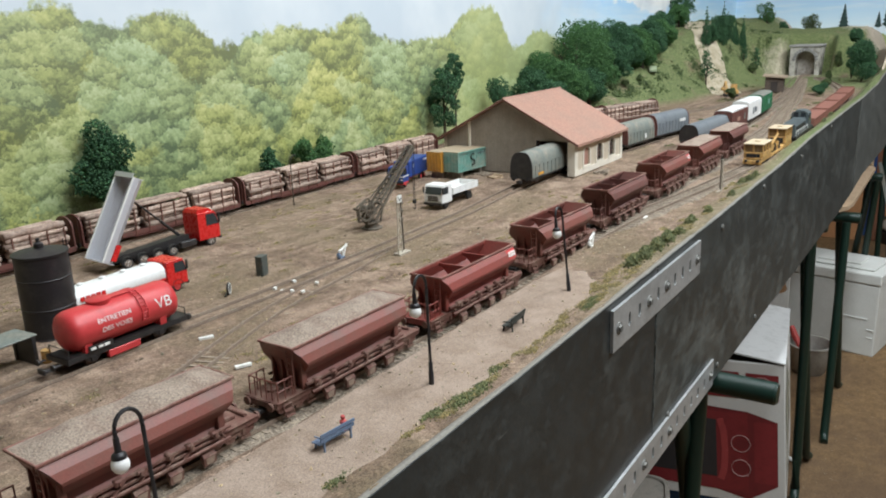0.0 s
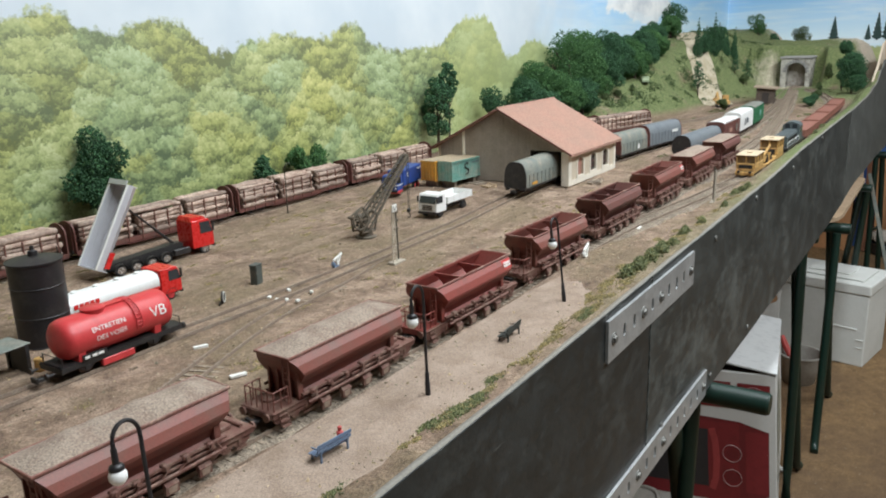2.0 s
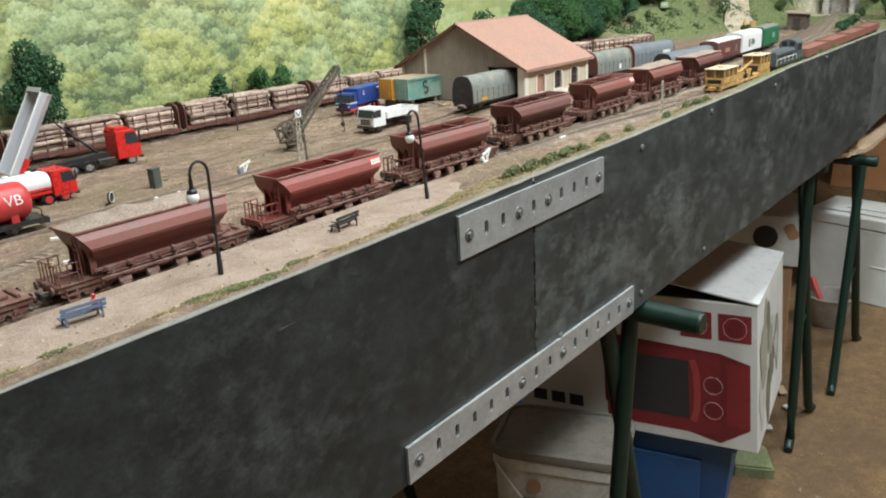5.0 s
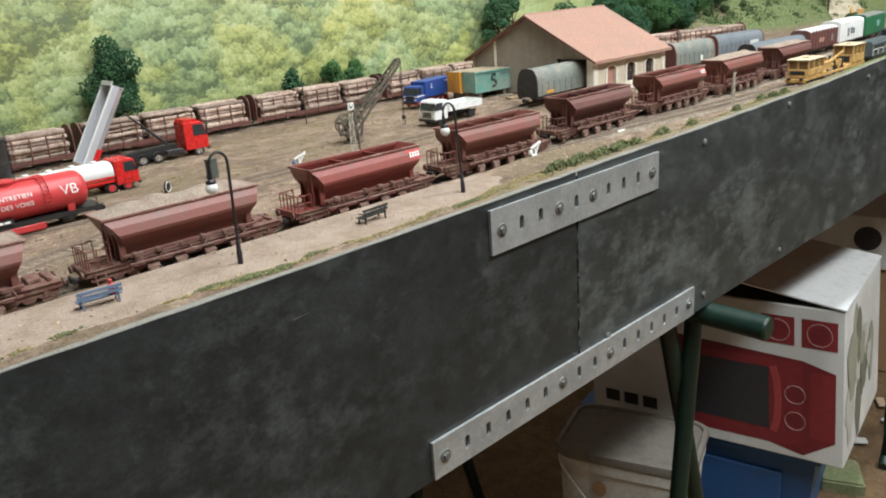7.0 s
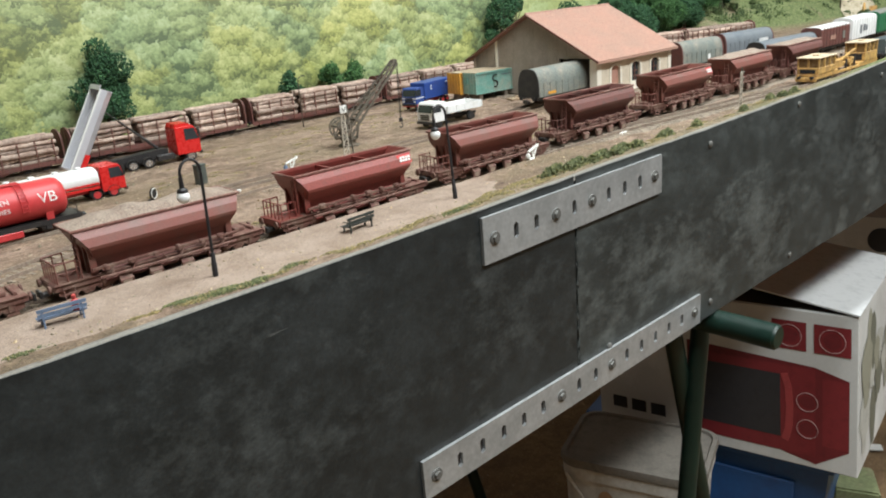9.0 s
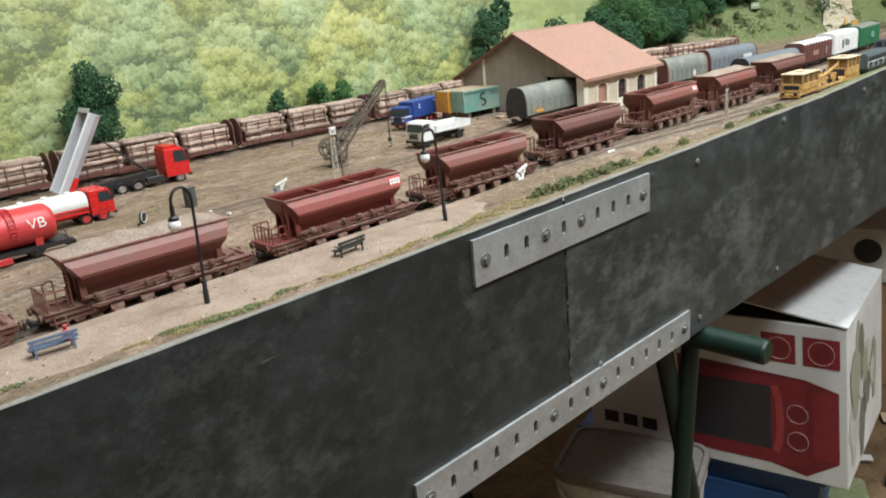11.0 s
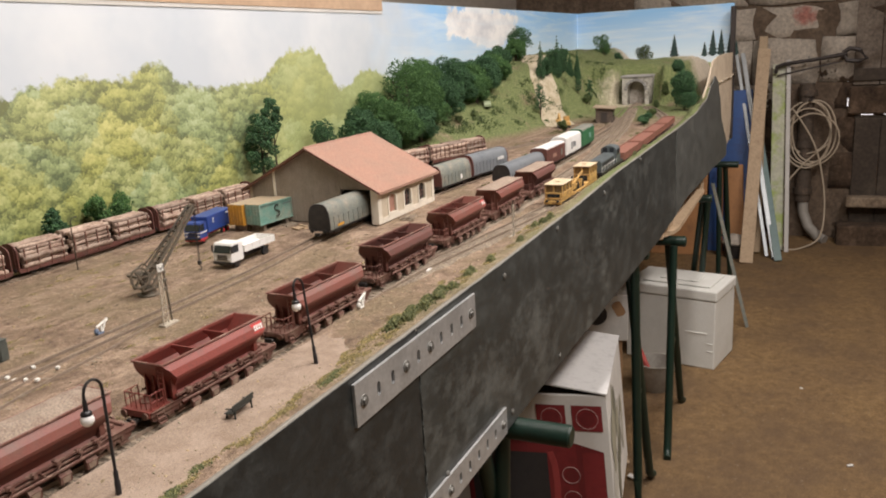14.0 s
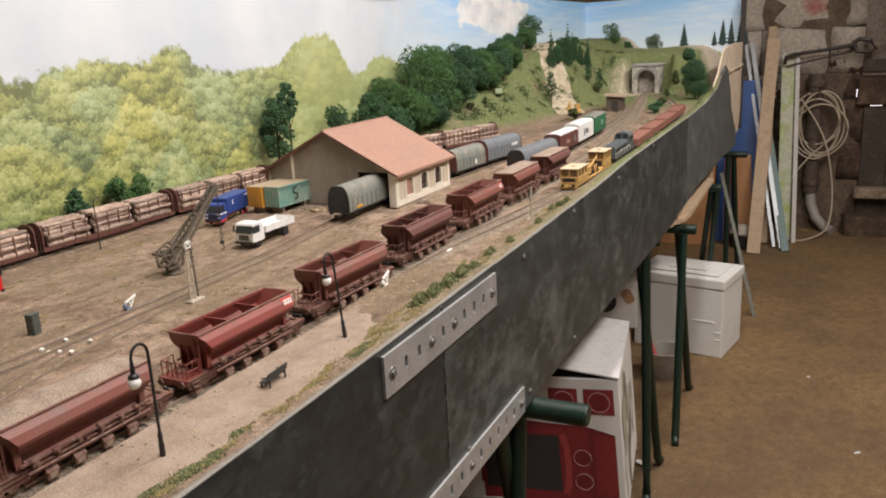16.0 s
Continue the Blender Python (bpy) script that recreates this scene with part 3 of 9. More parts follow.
def stone_material():
    m, nt, b, vec = base_mat("rough_lime_washed_stone", 0.95)
    oi = nt.nodes.new("ShaderNodeObjectInfo")
    off = nt.nodes.new("ShaderNodeVectorMath")
    off.operation = "ADD"
    nt.links.new(vec, off.inputs[0])
    nt.links.new(oi.outputs["Random"], off.inputs[1])
    n1, n2 = noise_(nt, off.outputs[0], 12, 7, 0.7), noise_(nt, vec, 60, 6, 0.75)
    out = ramp(nt, n1, [(0.3, (0.040, 0.026, 0.018)), (0.5, (0.098, 0.066, 0.045)), (0.72, (0.20, 0.142, 0.100))])
    out = mixc(nt, 1.0, out, ramp(nt, oi.outputs["Random"], [(0, (0.72, 0.70, 0.68)), (1, (1.2, 1.15, 1.1))]), "MULTIPLY")
    # remains of whitewash, thicker high up and away from the door
    sep = nt.nodes.new("ShaderNodeSeparateXYZ")
    nt.links.new(vec, sep.inputs[0])
    hi = math_(nt, "ADD", math_(nt, "MULTIPLY", sep.outputs[2], 1.15), math_(nt, "MULTIPLY", sep.outputs[1], 0.35))
    lime = math_(nt, "ADD", hi, math_(nt, "MULTIPLY", noise_(nt, vec, 7, 7, 0.72), 0.75))
    away = nt.nodes.new("ShaderNodeMapRange")
    nt.links.new(sep.outputs[1], away.inputs[0])
    away.inputs[1].default_value, away.inputs[2].default_value = -0.52, -0.40
    wash = math_(nt, "MULTIPLY", ramp(nt, lime, [(0.98, (0, 0, 0)), (1.20, (0.95,) * 3)]), away.outputs[0])
    out = mixc(nt, wash, out, (0.60, 0.535, 0.455))
    # soft red spray mark on the whitewash
    dy = math_(nt, "MULTIPLY", math_(nt, "ADD", sep.outputs[1], 0.225), 13.0)
    dz = math_(nt, "MULTIPLY", math_(nt, "SUBTRACT", sep.outputs[2], 0.955), 17.0)
    far = math_(nt, "ADD", math_(nt, "MULTIPLY", dy, dy), math_(nt, "MULTIPLY", dz, dz))
    spray = math_(nt, "SUBTRACT", math_(nt, "MULTIPLY", noise_(nt, vec, 26, 6, 0.7), 2.2), far)
    out = mixc(nt, ramp(nt, spray, [(0.25, (0, 0, 0)), (1.15, (0.75,) * 3)]), out, (0.47, 0.12, 0.095))
    out = mixc(nt, 1.0, out, ramp(nt, n2, [(0.28, (0.55,) * 3), (0.70, (1.3,) * 3)]), "MULTIPLY")
    nt.links.new(out, b.inputs["Base Color"])
    add_bump(nt, b, n2, 1.0, 0.012)
    return m


M_STONE = stone_material()
M_MORTAR = mat("dark_earth_mortar", (0.105, 0.074, 0.052), 0.95, 0, 0.3, 60, (0.17, 0.125, 0.09), 9, (0.4, 0.65), 0.006)

# ---- the room ----
def panel(name, x0, x1, y0, y1, z0, z1, material, label, category, bev=0.0):
    bm = B()
    box(bm, x0, x1, y0, y1, z0, z1, bev)
    return tagged(part(name, bm, material), label, category, kind="structure")


FLOOR = -0.18


def earth_floor():
    bm = B()
    nx, ny = 150, 90
    x0, x1, y0, y1 = -2.2, 5.4, -2.6, 1.3
    vs = []
    for i in range(nx + 1):
        for j in range(ny + 1):
            x, y = x0 + (x1 - x0) * i / nx, y0 + (y1 - y0) * j / ny
            h = 0.012 * noise.noise((x * 3, y * 3, 1.0)) + 0.004 * noise.noise((x * 14, y * 14, 2.0))
            vs.append(bm.verts.new((x, y, FLOOR + min(h, 0.004))))
    for i in range(nx):
        for j in range(ny):
            a = i * (ny + 1) + j
            bm.faces.new((vs[a], vs[a + ny + 1], vs[a + ny + 2], vs[a + 1]))
    return tagged(part("floor", bm, M_FLOOR, smooth="all"), "trodden brown earth floor with pale grit", "floor", kind="structure")


earth_floor()
panel("ceiling", -2.2, 5.4, -2.6, 1.3, 2.4, 2.5, M_CEIL, "plain grey plaster ceiling of the cellar", "ceiling")
panel("wall_west", -2.32, -2.2, -2.6, 1.3, -0.25, 2.4, M_ROOMWALL, "plain dull cellar wall", "wall")
panel("wall_south", -2.2, 5.4, -2.72, -2.6, -0.25, 2.4, M_ROOMWALL, "plain dull cellar wall", "wall")
panel("wall_north", -2.2, 5.4, 1.3, 1.42, -0.25, 2.4, M_ROOMWALL, "plain dull cellar wall behind the layout", "wall")
wall_east = panel("wall_east", 4.940, 5.2, -2.6, 1.3, -0.25, 2.4, M_MORTAR, "rough lime-washed rubble stone wall with dark joints", "wall")
panel("paper_strip", -0.9, 2.16, 0.6585, 0.6598, 0.9745, 0.9812, M_CARD, "white paper strip along the foot of the timber rail", "strip")
panel("beam", -0.9, 2.16, 0.6575, 0.6598, 0.9814, 1.10, M_BEAM, "pinkish brown timber rail above the backscene", "beam")

# ---- the layout's carcass ----
FASCIA_TOP = [(-0.9, 0.652), (0.7, 0.652), (1.15, 0.655), (1.45, 0.658), (1.8, 0.666), (2.4, 0.669), (2.7, 0.675), (2.94, 0.693), (3.10, 0.733), (3.17, 0.754), (3.25, 0.735), (3.32, 0.682), (3.42, 0.582), (3.52, 0.53), (3.60, 0.489)]
FASCIA_LOW = [(-0.9, 0.4585), (1.2, 0.4585), (1.75, 0.454), (2.15, 0.450), (2.3, 0.454), (2.6, 0.466), (2.85, 0.460), (3.1, 0.456), (3.60, 0.440)]
FY = 0.005


def fascia_board(name, x0, x1, label):
    top = [(x0, lerp_table(FASCIA_TOP, x0))]
    n = max(2, int((x1 - x0) / 0.02))
    for i in range(1, n + 1):
        x = x0 + (x1 - x0) * i / n
        top.append((x, lerp_table(FASCIA_TOP, x) + 0.0008 * noise.noise((x * 40, 3.0, 0))))
    bm = B()
    low = [(p[0], lerp_table(FASCIA_LOW, p[0]) + 0.0012 * noise.noise((p[0] * 9, 0.0, 5.0))) for p in top[::-1]]
    prism(bm, top + low, "y", FY, FY + 0.004)
    return tagged(part(name, bm, M_FASCIA_DARK if x0 < 0 else M_FASCIA if x0 < 2 else M_FASCIA_LIT), label, "fascia board", kind="structure")


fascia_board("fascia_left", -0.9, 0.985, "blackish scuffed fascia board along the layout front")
fascia_board("fascia_middle", 0.988, 2.384, "blackish scuffed fascia board bolted to the next one")
fascia_board("fascia_right", 2.391, 3.6, "blackish fascia board rising and curving down at its end")


def ply_edge():
    """Pale raw edge of the scenery sheet just behind the fascia."""
    bm = B()
    pts = [(-0.9 + 0.03 * i) for i in range(int(4.0 / 0.03))]
    ring = []
    for x in pts:
        z = lerp_table(FASCIA_TOP, x) + 0.0006 + 0.0010 * noise.noise((x * 25, 0, 1))
        w = 0.0015 + 0.0015 * noise.noise((x * 17, 4, 1))
        ring.append([bm.verts.new(p) for p in ((x, FY + 0.0005, z - 0.004), (x, FY + 0.0010, z), (x, FY + 0.0026 + w, z + 0.0004), (x, FY + 0.0026 + w, z - 0.008))])
    for a, b in zip(ring, ring[1:]):
        for k in range(3):
            bm.faces.new((a[k], b[k], b[k + 1], a[k + 1]))
    return tagged(part("trim", bm, M_EDGE, smooth="all"), "pale grey raw edge along the top of the fascia", "edge trim", kind="structure")


M_EDGE = mat("pale_raw_edge", (0.23, 0.215, 0.185), 0.9, 0, 0.18, 600, (0.22, 0.2, 0.17), 60)
ply_edge()
panel("baseboard", -0.9, 3.45, 0.0145, 0.64, 0.60, 0.618, M_PLYWOOD, "plywood baseboard under the scenery", "baseboard")
panel("frame_rail", -0.9, 3.4, 0.0145, 0.05, 0.462, 0.5985, M_PINEGREY, "timber frame rail behind the fascia", "rail")
panel("frame_rail_rear", -0.9, 3.4, 0.60, 0.64, 0.462, 0.5985, M_PINEGREY, "timber frame rail under the rear of the layout", "rail")

# ---- backscene ----
def backscene():
    bm = B()
    box(bm, -0.9, 3.9, 0.66, 0.664, 0.60, 1.003)
    ob = tagged(part("backdrop", bm, M_BACKDROP), "printed backscene of hazy light green woods under a pale and blue sky", "backdrop", kind="structure")
    bm = B()
    box(bm, 3.9, 3.904, 0.02, 0.664, 0.46, 1.003)
    return tagged(part("backdrop_end", bm, M_BACKDROP), "printed blue sky sheet closing the end of the layout", "backdrop", kind="structure")


backdrop_end = backscene()


def end_profile():
    """Pale plastered profile board that closes the hill at the layout's front end."""
    bm = B()
    top = [(2.98, 0.60), (2.98, 0.70), (3.08, 0.735), (3.2, 0.80), (3.35, 0.812), (3.6, 0.815), (3.86, 0.812)]
    prism(bm, top + [(3.862, 0.56), (3.84, 0.50), (3.78, 0.468), (3.70, 0.46), (3.2, 0.46)], "y", 0.0165, 0.0215)
    tagged(part("end_profile", bm, M_PLASTERPALE), "pale cream plastered profile board at the layout end", "board", kind="structure")
    bm = B()
    box(bm, 3.864, 3.884, 0.0100, 0.030, 0.47, 0.990, 0.002)
    tagged(part("trim_end", bm, M_SAWIRON), "dark edge strip on the end sheet", "edge trim", kind="structure")


M_PLASTERPALE = mat("pale_cream_plaster", (0.66, 0.56, 0.43), 0.9, 0, 0.12, 60, (0.55, 0.45, 0.33), 12, (0.4, 0.65), 0.003)
end_profile()

# ---- scenery ground and hill ----
FOOT = [(1.3, 0.655), (1.6, 0.60), (1.9, 0.50), (2.2, 0.425), (2.5, 0.375), (2.75, 0.35), (3.0, 0.325), (3.12, 0.32), (3.9, 0.3)]


def base_level(x, y):
    """Smooth level of the yard: lower than the platform on the near side, rising to the tunnel."""
    front = 1 - smooth(0.80, 1.30, x)
    yard = 1 - 0.8 * smooth(1.12, 1.34, x) * (1 - smooth(0.47, 0.53, y))
    w = smooth(0.14, 0.22, y)
    f = (front + (yard - front) * w) * (1 - smooth(1.6, 1.95, x))
    under = 0.004 * smooth(0.010, 0.016, y) * (1 - smooth(0.080, 0.088, y)) * (1 - smooth(0.90, 0.96, x))
    return DECK - under - (0.0125 + 0.0035 * smooth(0.38, 0.48, y)) * smooth(0.085, 0.108, y) * f + 0.020 * smooth(2.6, 3.05, x)


def ground_height(x, y):
    z = base_level(x, y)
    # wooded slope at the back
    d = y - lerp_table(FOOT, x)
    if d > 0:
        top = 0.03 + 0.15 * smooth(1.7, 3.2, x)
        z += top * smooth(0.0, 0.20, d)
    # far end bank above the tunnel
    bore = 1 - smooth(0.062, 0.080, abs(y - 0.253))
    e = smooth(3.08 + 0.12 * bore, 3.22 + 0.06 * bore, x) * smooth(0.05, 0.13, y)
    if e > 0:
        z = max(z, DECK + e * 0.15 + 0.012 * e * math.sin(x * 9 + y * 7))
    # low bank at the front right
    f = lerp_table(FASCIA_TOP, min(x, 3.05)) + 0.0002
    z = max(z, z + (f - z) * (1 - smooth(0.012, 0.055, y)) if f > z else z)
    z += 0.0016 * noise.noise((x * 22, y * 22, 0.3)) + 0.0007 * noise.noise((x * 90, y * 90, 1.3))
    if z > DECK + 0.02:
        z += 0.010 * noise.noise((x * 9, y * 9, 4.0)) + 0.004 * noise.noise((x * 30, y * 30, 8.0))
    return z


def scenery():
    xs = np.concatenate([np.arange(-0.6, 0.4, 0.02), np.arange(0.4, 1.7, 0.0055), np.arange(1.7, 3.9, 0.012)])
    ys = np.concatenate([[0.0076], np.arange(0.011, 0.661, 0.0072)])
    verts = [(float(x), float(y), ground_height(float(x), float(y))) for x in xs for y in ys]
    n = len(ys)
    faces = [(i * n + j, (i + 1) * n + j, (i + 1) * n + j + 1, i * n + j + 1) for i in range(len(xs) - 1) for j in range(n - 1)]
    me = bpy.data.meshes.new("ground")
    me.from_pydata(verts, [], faces)
    for p in me.polygons:
        p.use_smooth = True
    me.materials.append(M_GROUND)
    return tagged(new("ground", me), "sandy brown scenic earth with sparse dry grass and a green bank", "ground", kind="structure")


scenery()


def platform():
    """Slightly raised sandy loading platform between the front track and the edge."""
    bm = B()
    n = 70
    rows = []
    for i in range(n + 1):
        x = -0.6 + (0.975 + 0.6) * i / n
        taper = smooth(0.90, 0.975, x)
        yb = 0.0865 - 0.004 * taper + 0.0005 * noise.noise((x * 30, 0, 9))
        h = DECK + 0.0010 * (1 - taper) + 0.0003 - 0.0012 * smooth(0.94, 0.975, x)
        rows.append([bm.verts.new(p) for p in ((x, 0.0115, DECK - 0.003), (x, 0.016, h - 0.0006), (x, 0.05, h + 0.0006 * noise.noise((x * 30, 1, 9))), (x, yb - 0.0012, h), (x, yb, h - 0.0008), (x, yb, DECK - 0.013))])
    for a, b in zip(rows, rows[1:]):
        for k in range(5):
            bm.faces.new((a[k], b[k], b[k + 1], a[k + 1]))
    bm.faces.new(rows[-1])
    return tagged(part("platform", bm, M_SAND), "low pale sandy platform beside the hopper train", "platform", kind="structure")


platform()

# ---- tracks ----
RAIL_TOP = DECK + 0.0046


def track(name, pts, label, sunk=0.0, bed_material=None, has_bed=True):
    """Ballast bed, sleepers and two rails along a line of (x, y) points."""
    line = []
    for (xa, ya), (xb, yb) in zip(pts, pts[1:]):
        k = max(1, int(math.hypot(xb - xa, yb - ya) / 0.0075))
        line += [(xa + (xb - xa) * i / k, ya + (yb - ya) * i / k) for i in range(k)]
    line.append(pts[-1])
    # even out the corners
    for _ in range(30):
        line = [line[0]] + [((line[i - 1][0] + 2 * line[i][0] + line[i + 1][0]) / 4, (line[i - 1][1] + 2 * line[i][1] + line[i + 1][1]) / 4) for i in range(1, len(line) - 1)] + [line[-1]]
    root = thing(name, label, "track", kind="structure")
    bed, slp = B(), B()
    prev = None
    rails = [B(), B()]
    rprev = [None, None]
    for i, (x, y) in enumerate(line):
        a, c = line[max(0, i - 1)], line[min(len(line) - 1, i + 1)]
        d = Vector((c[0] - a[0], c[1] - a[1], 0)).normalized()
        s = Vector((-d.y, d.x, 0))
        p = Vector((x, y, base_level(x, y) - DECK))
        low = Vector((0, 0, sunk if not has_bed else 0.0))
        j = 0.0015 * noise.noise((x * 60, y * 60, 2))
        cur = [bed.verts.new(q) for q in (p + s * (0.021 + j) + Vector((0, 0, DECK - 0.001)), p + s * 0.015 + Vector((0, 0, DECK + 0.0016)), p - s * 0.015 + Vector((0, 0, DECK + 0.0016)), p - s * (0.021 - j) + Vector((0, 0, DECK - 0.001)))]
        if prev:
            for k in range(3):
                bed.faces.new((prev[k], cur[k], cur[k + 1], prev[k + 1]))
        prev = cur
        rot = Matrix.Translation((x, y, base_level(x, y) + 0.0016 - sunk)) @ Matrix.Rotation(math.atan2(d.y, d.x), 4, "Z")
        box(slp, -0.0014, 0.0014, -0.0145 + 0.0008 * noise.noise((x * 99, 0, 0)), 0.0145 + 0.0008 * noise.noise((x * 77, 5, 0)), -0.001, 0.00045 + 0.0005 * noise.noise((x * 25, y * 25, 3)), rot=rot)
        for q, sg in enumerate((1, -1)):
            cc = p + s * sg * 0.0086 - low
            rcur = [rails[q].verts.new(v) for v in (cc + s * 0.0005 + Vector((0, 0, DECK + 0.002)), cc + s * 0.0005 + Vector((0, 0, RAIL_TOP)), cc - s * 0.0005 + Vector((0, 0, RAIL_TOP)), cc - s * 0.0005 + Vector((0, 0, DECK + 0.002)))]
            if rprev[q]:
                for k in range(3):
                    rails[q].faces.new((rprev[q][k], rcur[k], rcur[k + 1], rprev[q][k + 1]))
            rprev[q] = rcur
    if has_bed:
        part("ballast", bed, bed_material or M_BALLAST, root)
    else:
        bed.free()
    part("sleepers", slp, M_SLEEPER, root)["kind"] = "stuff"
    for r in rails:
        part("rail", r, M_RAIL, root)
    return root


T1 = [(-0.6, 0.170), (0.3, 0.142), (0.5, 0.1295), (0.62, 0.1245), (0.7, 0.122), (0.85, 0.118), (1.1, 0.111), (1.3, 0.107), (1.7, 0.107), (2.0, 0.115), (2.5, 0.17), (3.05, 0.243), (3.19, 0.253)]
T0 = [(1.02, 0.103), (1.15, 0.092), (1.35, 0.066), (1.55, 0.047), (1.85, 0.044), (2.06, 0.047), (2.3, 0.052), (2.56, 0.060), (2.8, 0.10), (3.05, 0.20)]
T2 = [(-0.6, 0.300), (0.5, 0.299), (0.7, 0.298), (0.8, 0.294), (0.95, 0.294), (1.1, 0.299), (1.2, 0.301), (1.4, 0.293), (1.65, 0.275), (1.78, 0.259), (1.92, 0.226), (2.15, 0.212), (2.5, 0.215), (3.05, 0.255)]
T2B = [(1.58, 0.187), (1.72, 0.1785), (1.9, 0.170), (2.06, 0.1740), (2.25, 0.184), (2.5, 0.20), (2.8, 0.23)]
TX = [(0.63, 0.20), (0.80, 0.232), (1.0, 0.268)]
T3 = [(-0.6, 0.600), (1.50, 0.600), (1.64, 0.530), (1.79, 0.455), (1.965, 0.40), (2.3, 0.31), (2.8, 0.27)]
track("track_front", T1, "rusty rails on dusty sleepers under the hopper train")
track("track_siding", T0, "rusty siding track curving along the layout edge")
track("track_goods", T2, "rusty goods track running into the shed", 0.0009, M_GROUND)
track("track_link", T2B, "rusty link track between the yards")
track("track_turnout", [(0.52, 0.168), (0.58, 0.194), (0.64, 0.217), (0.692, 0.236), (0.742, 0.253), (0.785, 0.265), (0.83, 0.272), (0.896, 0.278), (0.965, 0.292)], "half buried turnout track in the yard", 0.0021, None, False)
track("track_rear", T3, "rear track under the log train", 0.0, M_GROUND)

# ---- rolling stock ----
DEPS = bpy.context.evaluated_depsgraph_get


def lettering(text, size, material, parent, place, name="lettering", bend=0.0, depth=0.0002):
    """Flat letters in a thing's own x and z, facing -y; bend wraps them round a lengthwise tank of that radius."""
    cu = bpy.data.curves.new(name, "FONT")
    cu.body, cu.size, cu.align_x, cu.align_y = text, size, "CENTER", "CENTER"
    tmp = bpy.data.objects.new(name, cu)
    scene.collection.objects.link(tmp)
    me = bpy.data.meshes.new_from_object(tmp.evaluated_get(DEPS()))
    bpy.data.objects.remove(tmp)
    x0, y0, z0, lean = place
    for v in me.vertices:
        u, w = v.co.x, v.co.y
        if bend:
            a = lean + w / bend
            r = bend + 0.0005
            v.co = (x0 + u, y0 - r * math.cos(a), z0 + r * math.sin(a))
        else:
            v.co = (x0 + u, y0, z0 + w)
    me.materials.clear()
    me.materials.append(material)
    ob = new(name, me)
    ob.parent = parent
    return ob


def wheelset(parent, x, r=0.0055, gauge=0.0086, z0=0.0046):
    bm = B()
    for s in (-1, 1):
        cyl(bm, (x, s * gauge - 0.0011, z0 + r), (x, s * gauge + 0.0011, z0 + r), r, seg=14)
        cyl(bm, (x, s * gauge * 1.13, z0 + r), (x, s * gauge * 1.17, z0 + r), r * 0.72, r * 0.5, seg=12)
    cyl(bm, (x, -gauge * 1.32, z0 + r), (x, gauge * 1.32, z0 + r), 0.0008, seg=6)
    return part("wheelset", bm, M_WHEEL, parent, smooth=True)


def bogie(parent, x, material, base=0.020, r=0.0052):
    hub = new("bogie")
    hub.parent = parent
    hub.empty_display_size = 0.005
    for s in (-1, 1):
        bm = B()
        y = s * 0.0113
        prism(bm, [(x - base * 0.85, 0.0115), (x - base * 0.85, 0.0085), (x - base * 0.62, 0.0068), (x - base * 0.4, 0.0068), (x - base * 0.22, 0.0088), (x - base * 0.12, 0.0062), (x + base * 0.12, 0.0062),
                   (x + base * 0.22, 0.0088), (x + base * 0.4, 0.0068), (x + base * 0.62, 0.0068), (x + base * 0.85, 0.0085), (x + base * 0.85, 0.0115), (x + base * 0.25, 0.0127), (x - base * 0.25, 0.0127)], "y", y - 0.0008, y + 0.0008)
        for q in (-0.5, 0.5):
            box(bm, x + q * base - 0.0021, x + q * base + 0.0021, y - 0.0016, y + 0.0016, 0.0072, 0.0124, 0.0005)
            box(bm, x + q * base - 0.0034, x + q * base + 0.0034, y + s * 0.0008, y + s * 0.0016, 0.0054, 0.0068)
        for k in range(4):
            cyl(bm, (x - 0.0024 + k * 0.0016, y - 0.0012, 0.0085), (x - 0.0024 + k * 0.0016, y + 0.0012, 0.0085), 0.0007, seg=6)
        part("side_frame", bm, material, hub)
    for q in (-0.5, 0.5):
        wheelset(hub, x + q * base, r)
    return hub


def buffers(parent, half, material, z=0.0135):
    for e in (-1, 1):
        for s in (-1, 1):
            bm = B()
            cyl(bm, (e * (half - 0.004), s * 0.0098, z), (e * (half + 0.001), s * 0.0098, z), 0.0011, seg=8)
            cyl(bm, (e * (half + 0.001), s * 0.0098, z), (e * (half + 0.0022), s * 0.0098, z), 0.0026, seg=12)
            part("buffer", bm, material, parent, smooth=True)
        bm = B()
        box(bm, min(e * (half - 0.002), e * (half + 0.006)), max(e * (half - 0.002), e * (half + 0.006)), -0.0022, 0.0022, z - 0.006, z - 0.0035, 0.0004)
        box(bm, min(e * (half + 0.004), e * (half + 0.006)), max(e * (half + 0.004), e * (half + 0.006)), -0.0040, 0.0040, z - 0.006, z - 0.0015, 0.0004)
        part("coupling", bm, M_BLACK, parent)


def ring_loft(bm, rings, close_top=True, close_bottom=True):
    made = [[bm.verts.new(p) for p in r] for r in rings]
    for a, b in zip(made, made[1:]):
        for k in range(len(a)):
            bm.faces.new((a[k], a[(k + 1) % len(a)], b[(k + 1) % len(b)], b[k]))
    if close_bottom:
        bm.faces.new(made[0][::-1])
    if close_top:
        bm.faces.new(made[-1])


def rect(x0, x1, y, z):
    return [(x0, -y, z), (x1, -y, z), (x1, y, z), (x0, y, z)]


M_RIMDUST = mat("dusty_rust_rim", (0.20, 0.085, 0.065), 0.7, 0, 0.3, 500, (0.33, 0.22, 0.17), 70, (0.5, 0.68))


